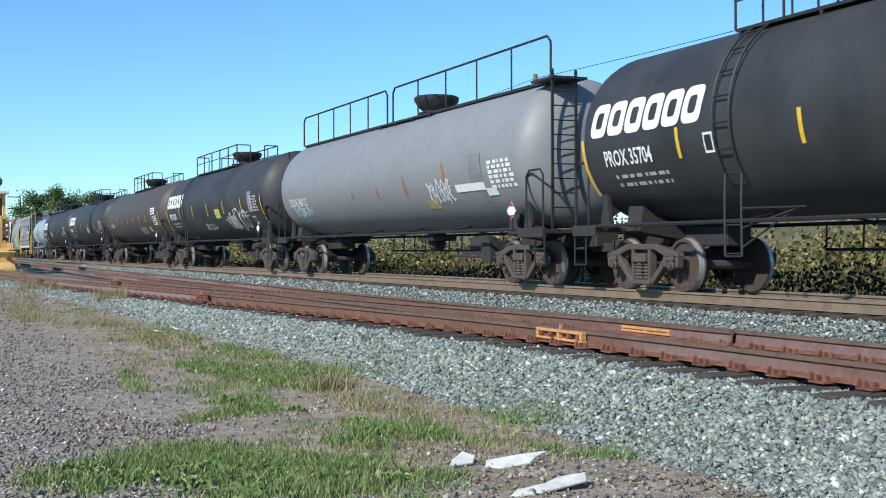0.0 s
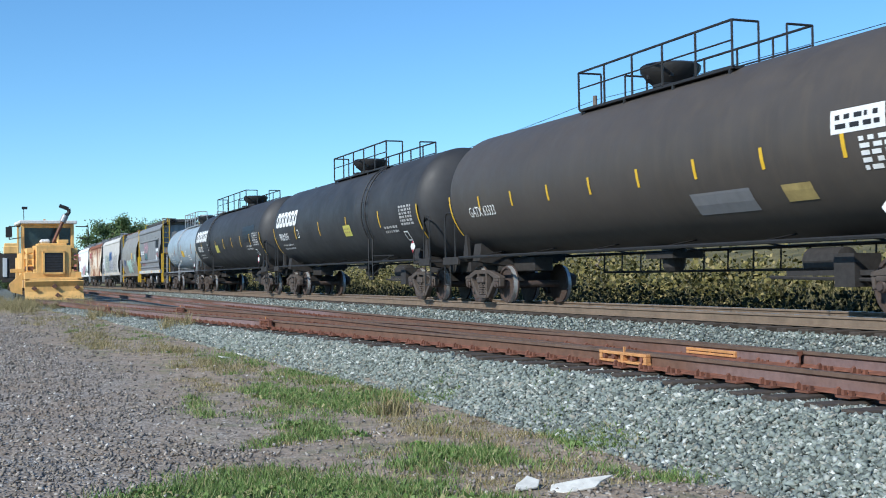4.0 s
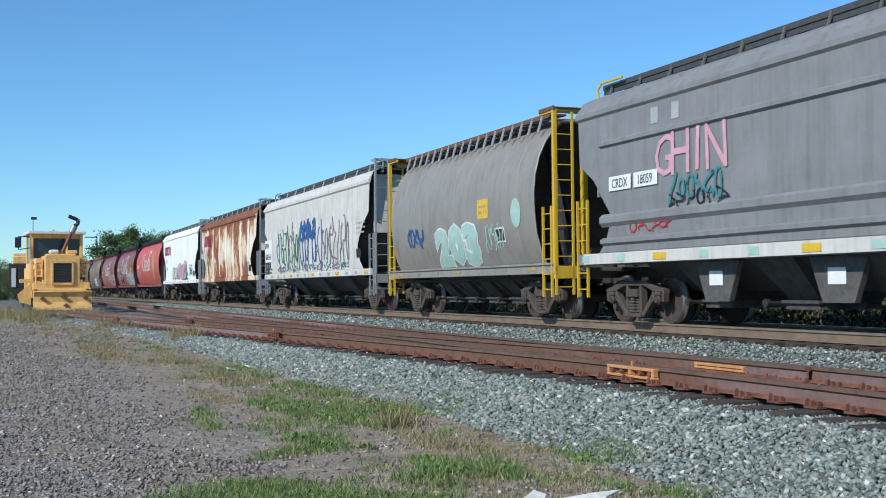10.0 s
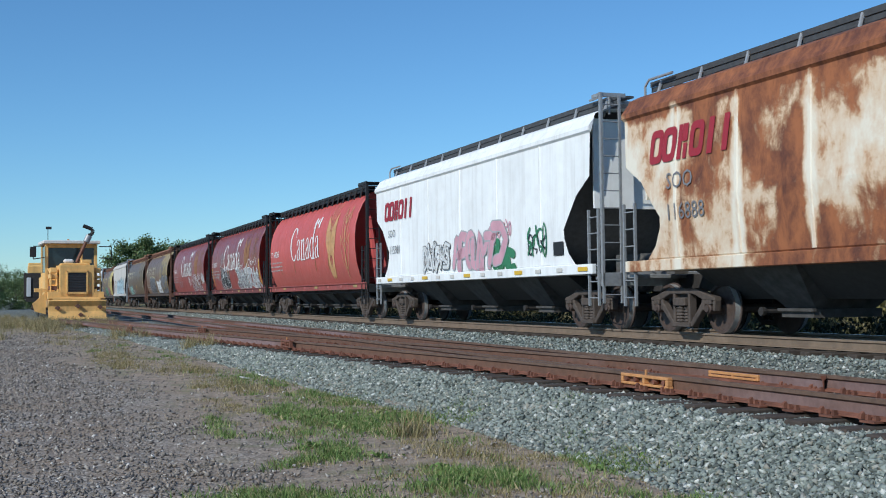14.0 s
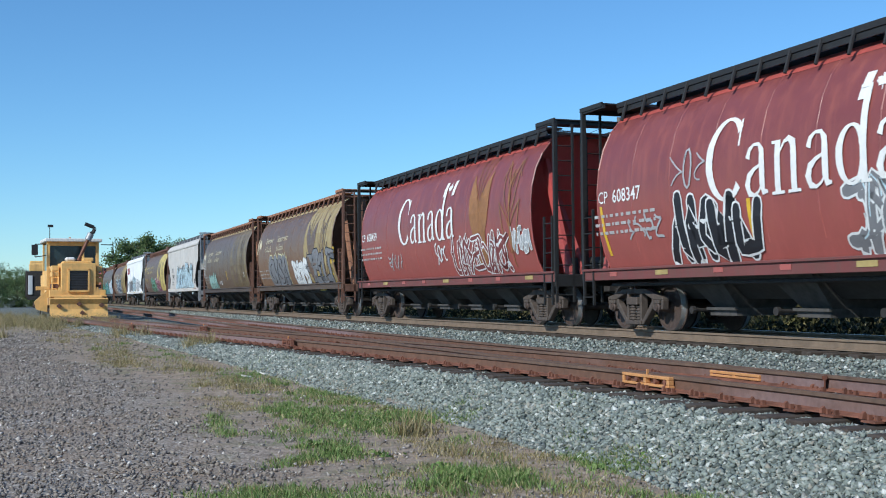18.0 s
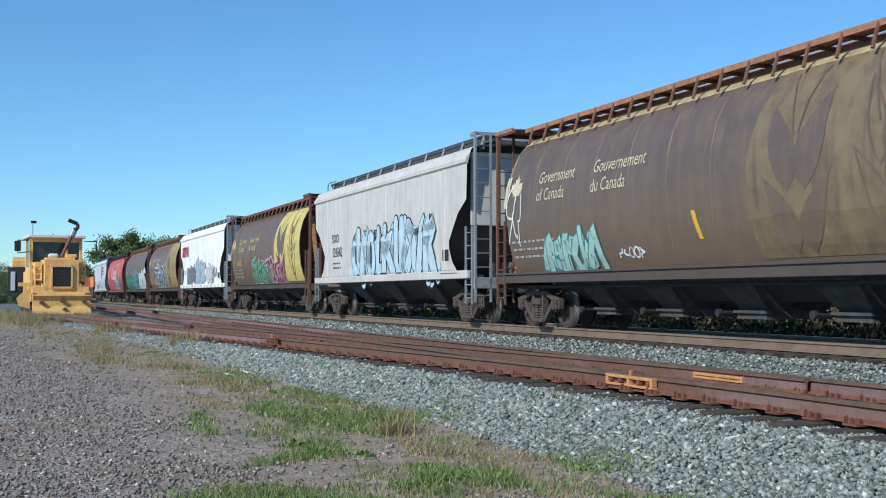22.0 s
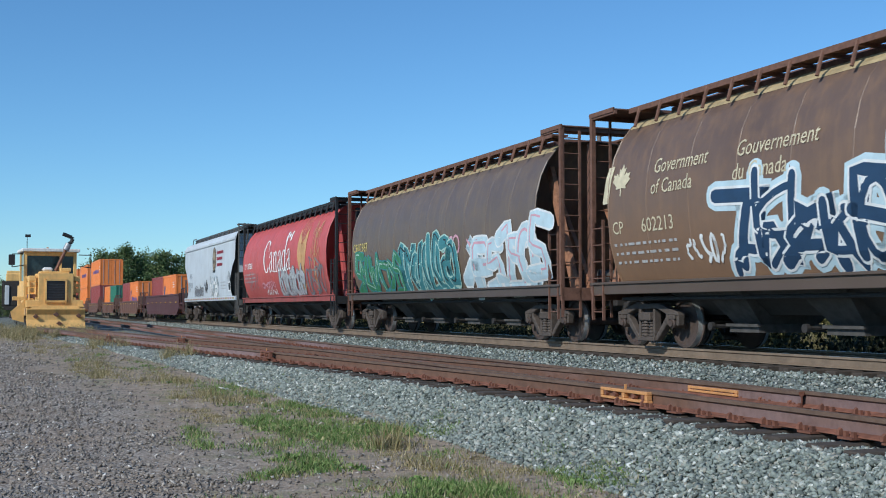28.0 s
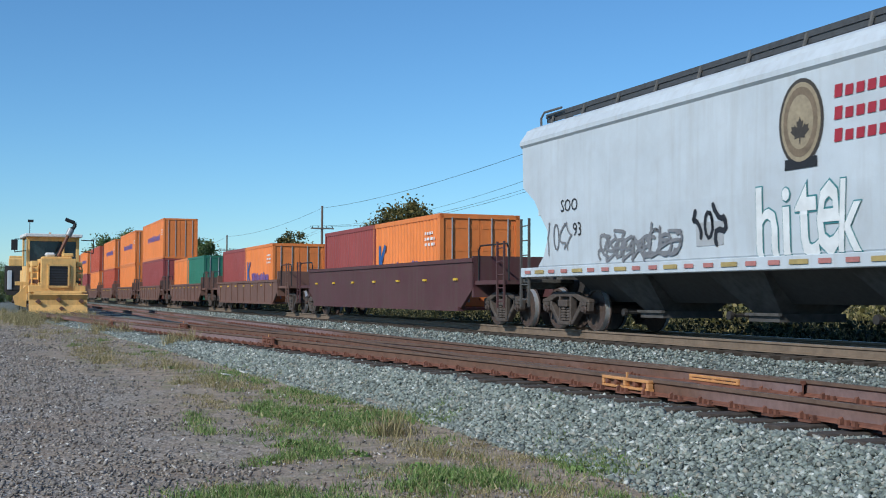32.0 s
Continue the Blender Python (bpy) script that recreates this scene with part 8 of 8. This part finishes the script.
ob = blades("bank_grass", np.stack((gxx, gyy, gzz), -1), 0.75, 0.035, BANK, rg)
tagged(ob, "tall pale dry grass on the far bank", "grass", kind="stuff")

# scraps on the ground
for x, y, a, tilt, outline in ((3.76, 8.22, 15, 16, ((-0.15, -0.06), (0.05, -0.10), (0.14, -0.02), (0.10, 0.09), (0.02, 0.05), (-0.06, 0.02))),
                              (4.14, 8.05, -8, 14, ((-0.24, -0.03), (-0.16, -0.11), (0.10, -0.10), (0.17, -0.02), (0.30, 0.05), (0.05, 0.07), (-0.20, 0.06))),
                              (3.92, 7.08, 4, 8, ((-0.36, -0.05), (-0.10, -0.10), (0.25, -0.08), (0.33, 0.05), (0.12, 0.08), (-0.02, 0.03), (-0.25, 0.03)))):
    bm = bmesh.new()
    prism(bm, outline, "z", 0.0, 0.018)
    soften(bm, 0.004)
    sc = part("scrap", bm, M["foam"])
    sc.matrix_world = pose(x, y, ground_z(x, y) + 0.03, tilt, -6, a)
    tagged(sc, "torn thin piece of dirty white board on gravel", "scrap", "white scraps on the verge")
for x, y, s in ((4.0, 22.1, 0.12), (4.5, 22.7, 0.15), (5.6, 31, 0.1)):
    bm = bmesh.new()
    box(bm, -s, s, -s * 0.5, s * 0.5, 0, 0.02)
    soften(bm, 0.006)
    sc = part("scrap", bm, M["foam"])
    sc.matrix_world = pose(x, y, ground_z(x, y) + 0.02, 12, 10, 30)
    tagged(sc, "small white paper scrap on the verge", "scrap", "white scraps on the verge")


def rail_machine():
    """A yellow track machine with a plough blade, cab and raised exhaust."""
    t = thing("track_machine", "weathered yellow rail maintenance machine with front plough blade", "rail vehicle")
    heading = math.degrees(math.atan(0.085))
    t.matrix_world = pose(2.62, 66.0, 0.75, 0, 0, heading)
    Y = M["loco_yellow"]

    def add(name, mat, *boxes, bevel=0.02, label=""):
        bm = bmesh.new()
        for b in boxes:
            box(bm, *b)
        if bevel:
            soften(bm, bevel)
        return part(name, bm, mat, t, label)
    add("chassis", Y, (-1.35, 1.35, -1.6, 3.8, 0.55, 0.95), (-1.42, 1.42, -1.75, -1.45, 0.95, 1.35))
    bm = bmesh.new()                          # blade: curved plate with wings
    prof = [(-2.55, -0.08), (-2.35, 0.05), (-2.22, 0.35), (-2.22, 0.62), (-2.38, 0.88), (-2.30, 0.92), (-2.10, 0.66), (-2.08, 0.3), (-2.25, -0.05)]
    prism(bm, prof, "x", -1.44, 1.44)
    blade = part("plough_blade", bm, Y, t)
    for x, z in ((-1.0, 0.52), (1.12, 0.55), (0.15, 0.16), (0.0, 0.62)):
        bm = bmesh.new()
        prism(bm, ((x - 0.14, z), (x, z - 0.12), (x + 0.14, z), (x, z + 0.12)), "y", -2.40, -2.20)
        part("blade_bracket", bm, M["rust_steel"], blade)
    add("blade_arm", Y, (-1.1, -0.9, -2.2, -1.6, 0.45, 0.7), (0.9, 1.1, -2.2, -1.6, 0.45, 0.7))
    add("bumper_shelf", Y, (-1.44, 1.44, -2.05, -1.55, 0.98, 1.06), (-1.2, 1.2, -2.08, -2.0, 0.8, 1.0))
    hood = add("hood", Y, (-0.82, 0.92, -1.75, 0.2, 1.05, 2.75), (-0.95, 1.05, -1.72, -0.3, 1.05, 1.5))
    bm = bmesh.new()
    box(bm, -0.42, 0.50, -1.79, -1.74, 1.35, 2.35)
    part("grille", bm, M["slope"], hood)
    for k in range(7):
        bm = bmesh.new()
        box(bm, -0.42, 0.50, -1.82, -1.785, 1.42 + k * 0.135, 1.46 + k * 0.135)
        part("slat", bm, M["under"], hood)
    bm = bmesh.new()
    for q in ((-0.5, -0.42, 1.25, 2.45), (0.5, 0.58, 1.25, 2.45)):
        box(bm, q[0], q[1], -1.84, -1.74, q[2], q[3])
    box(bm, -0.5, 0.58, -1.84, -1.74, 2.36, 2.46)
    box(bm, -0.5, 0.58, -1.84, -1.74, 1.24, 1.34)
    part("grille_frame", bm, Y, hood)
    cab = add("cab", Y, (-1.38, 1.30, -0.08, 0.02, 1.0, 2.55))
    for name, q in (("corner_post", (-1.38, -1.22, -0.1, 0.06, 1.0, 3.95)), ("corner_post", (1.14, 1.30, -0.1, 0.06, 1.0, 3.95)), ("corner_post", (-1.38, -1.22, 1.9, 2.06, 1.0, 3.95)), ("corner_post", (1.14, 1.30, 1.9, 2.06, 1.0, 3.95)),
                    ("header", (-1.22, 1.14, -0.08, 0.04, 3.72, 3.95)), ("side_panel", (-1.36, -1.28, 0.06, 1.9, 1.0, 2.4)), ("side_panel", (1.20, 1.28, 0.06, 1.9, 1.0, 2.4)), ("rear_panel", (-1.22, 1.14, 1.95, 2.03, 1.0, 2.4)), ("window_post", (0.42, 0.54, -0.09, 0.03, 2.5, 3.72))):
        bm = bmesh.new()
        box(bm, *q)
        soften(bm, 0.015)
        part(name, bm, Y, cab)
    bm = bmesh.new()
    box(bm, -1.5, 1.42, -0.45, 2.3, 3.93, 4.10)
    soften(bm, 0.03)
    part("roof", bm, M["cab_white"], cab)
    for name, b in (("windscreen", (-1.22, 0.42, 0.0, 0.012, 2.55, 3.72)), ("windscreen", (0.54, 1.14, 0.0, 0.012, 2.55, 3.72)), ("rear_window", (-1.22, 1.14, 1.98, 1.99, 2.4, 3.72)),
                    ("side_window", (-1.33, -1.32, 0.06, 1.9, 2.4, 3.8)), ("side_window", (1.24, 1.25, 0.06, 1.9, 2.4, 3.8))):
        bm = bmesh.new()
        box(bm, *b)
        part(name, bm, M["glass"], cab)
    add("seat", M["slope"], (-0.4, 0.2, 0.7, 1.2, 1.6, 2.2), (-0.4, 0.2, 1.1, 1.25, 2.2, 2.9))
    bm = bmesh.new()
    pipe(bm, [(0.02, -1.0, 2.7), (0.62, -0.95, 4.05)], 0.09, 10)
    ex = part("exhaust_pipe", bm, M["pipe_brown"], t, smooth=True)
    bm = bmesh.new()
    pipe(bm, [(0.60, -0.95, 4.0), (0.76, -0.95, 4.34)], 0.17, 12)
    part("muffler", bm, M["grey_steel"], ex, smooth=True)
    bm = bmesh.new()
    pts = [(0.74 + 0.22 * math.sin(k) - 0.02, -0.95, 4.35 + 0.22 * (1 - math.cos(k))) for k in (i * 0.3 for i in range(8))] + [(0.45, -0.95, 4.86)]
    pipe(bm, pts, 0.10, 8)
    part("elbow", bm, M["dark_steel"], ex, smooth=True)
    add("top_gear", Y, (-0.7, 0.75, -1.4, -0.4, 2.75, 2.86), (0.3, 0.85, -1.3, -0.7, 2.86, 3.05), bevel=0.03)
    add("air_filter", M["cab_white"], (-0.55, -0.05, -1.2, -0.7, 2.86, 3.08), bevel=0.08)
    for sx in (-1, 1):                        # clutter of hydraulic blocks beside the hood
        for k in range(5):
            bm = bmesh.new()
            rr = random.Random(k * 7 + sx)
            x, z = sx * 1.12 + 0.02, 1.15 + k * 0.3
            w = rr.uniform(0.1, 0.2)
            box(bm, x - w, x + w, -1.3 - rr.uniform(0, 0.2), -0.7, z, z + rr.uniform(0.15, 0.28))
            soften(bm, 0.02)
            part("hydraulic_block", bm, M["rust_steel"] if k == 1 else Y, t)
        bm = bmesh.new()
        pipe(bm, [(sx * 1.25, -1.5, 1.0), (sx * 1.25, -1.5, 2.3), (sx * 1.25, -0.2, 2.6)], 0.035)
        part("grab_rail", bm, Y, t)
        bm = bmesh.new()
        pipe(bm, [(sx * 1.4, -0.1, 3.8), (sx * 2.0, -0.35, 3.78), (sx * 2.0, -0.35, 3.1), (sx * 1.4, -0.1, 3.2)], 0.025)
        arm = part("mirror_arm", bm, M["dark_steel"], t)
        if sx < 0:
            bm = bmesh.new()
            box(bm, -2.18, -1.86, -0.42, -0.37, 3.2, 3.75)
            soften(bm, 0.015)
            part("mirror", bm, M["dark_steel"], arm)
    bm = bmesh.new()                          # side wing plough
    prism(bm, ((-1.45, 0.2), (-2.0, 0.35), (-2.1, 0.75), (-1.45, 1.35)), "y", -1.1, -0.95)
    part("side_wing", bm, Y, t)
    add("side_arm", Y, (-2.0, -1.3, -0.9, -0.75, 1.35, 1.55), (-1.75, -1.6, -0.9, -0.75, 0.5, 1.5))
    bm = bmesh.new()
    tube(bm, (-1.2, 0.3, 4.06), (-1.2, 0.3, 4.75), 0.018)
    box(bm, -1.3, -1.02, 0.25, 0.35, 4.72, 4.86)
    part("antenna", bm, M["dark_steel"], t)
    bm = bmesh.new()
    box(bm, -0.2, -0.1, 0.3, 0.4, 4.06, 4.2)
    part("beacon", bm, M["orange_steel"], t)
    for y in (-0.9, 2.6):
        w = new("wheelset", KEEP["wheelset"])
        w.parent, w.location = t, (0, y, 0.46)
    add("rear_body", Y, (-1.3, 1.3, 2.3, 3.8, 0.95, 2.2))


rail_machine()


def parked_wagon(y, length, height, mat, label, top=None):
    """Equipment parked behind the machine on the siding."""
    x = 1.75 + 0.010 * (y - 76)
    t = thing("parked_wagon", label, "rail vehicle", "equipment parked on the siding")
    t.matrix_world = pose(x, y, 0.75, 0, 0, -0.6)
    h = length / 2
    bm = bmesh.new()
    box(bm, -1.4, 1.4, -h, h, 0.85, 1.1)
    part("frame", bm, M["under"], t)
    bm = bmesh.new()
    box(bm, -1.45, 1.45, -h, h, 1.1, height)
    soften(bm, 0.03)
    part("body", bm, mat, t)
    n = int(length / 1.2)
    for k in range(n):
        yy = -h + 0.3 + k * (length - 0.6) / max(1, n - 1)
        for sx in (-1, 1):
            bm = bmesh.new()
            box(bm, sx * 1.45 - 0.06, sx * 1.45 + 0.06, yy - 0.06, yy + 0.06, 1.0, height + 0.05)
            part("stake", bm, M["under"] if k % 2 else mat, t)
    for e in (-1, 1):
        w = new("wheelset", KEEP["wheelset"])
        w.parent, w.location = t, (0, e * (h - 1.2), 0.46)
    if top:
        rr = random.Random(4)
        for k in range(7):
            bm = bmesh.new()
            yy = -h + 0.6 + k * (length - 1.2) / 6
            box(bm, -1.3, 0.2, yy - 0.2, yy + 0.2, height, height + rr.uniform(0.3, 0.9))
            soften(bm, 0.04)
            part("boom", bm, top, t)
    return t


w = parked_wagon(76.5, 9.0, 2.5, M["under"], "dark rail maintenance wagon with pale panels and yellow booms", M["loco_yellow"])
for x0, x1, z0, z1, mt in ((-1.35, -1.10, 1.15, 2.25, "crest_hopper"), (-0.62, 0.1, 1.2, 2.0, "blue_paint"), (0.2, 1.2, 1.3, 2.4, "crest_hopper")):
    bm = bmesh.new()
    box(bm, x0, x1, -4.56, -4.50, z0, z1)
    soften(bm, 0.02)
    part("end_panel", bm, M[mt], w)
parked_wagon(89.0, 10.0, 2.7, M["crest_hopper"], "pale grey rail wagon behind the machine")
parked_wagon(101.5, 11.0, 2.5, M["under"], "dark rail wagon on the siding")
parked_wagon(115.0, 12.0, 2.6, M["well_brown"], "brown rail wagon on the siding")
parked_wagon(129.0, 12.0, 2.6, M["under"], "dark rail wagon far along the siding")

motions()
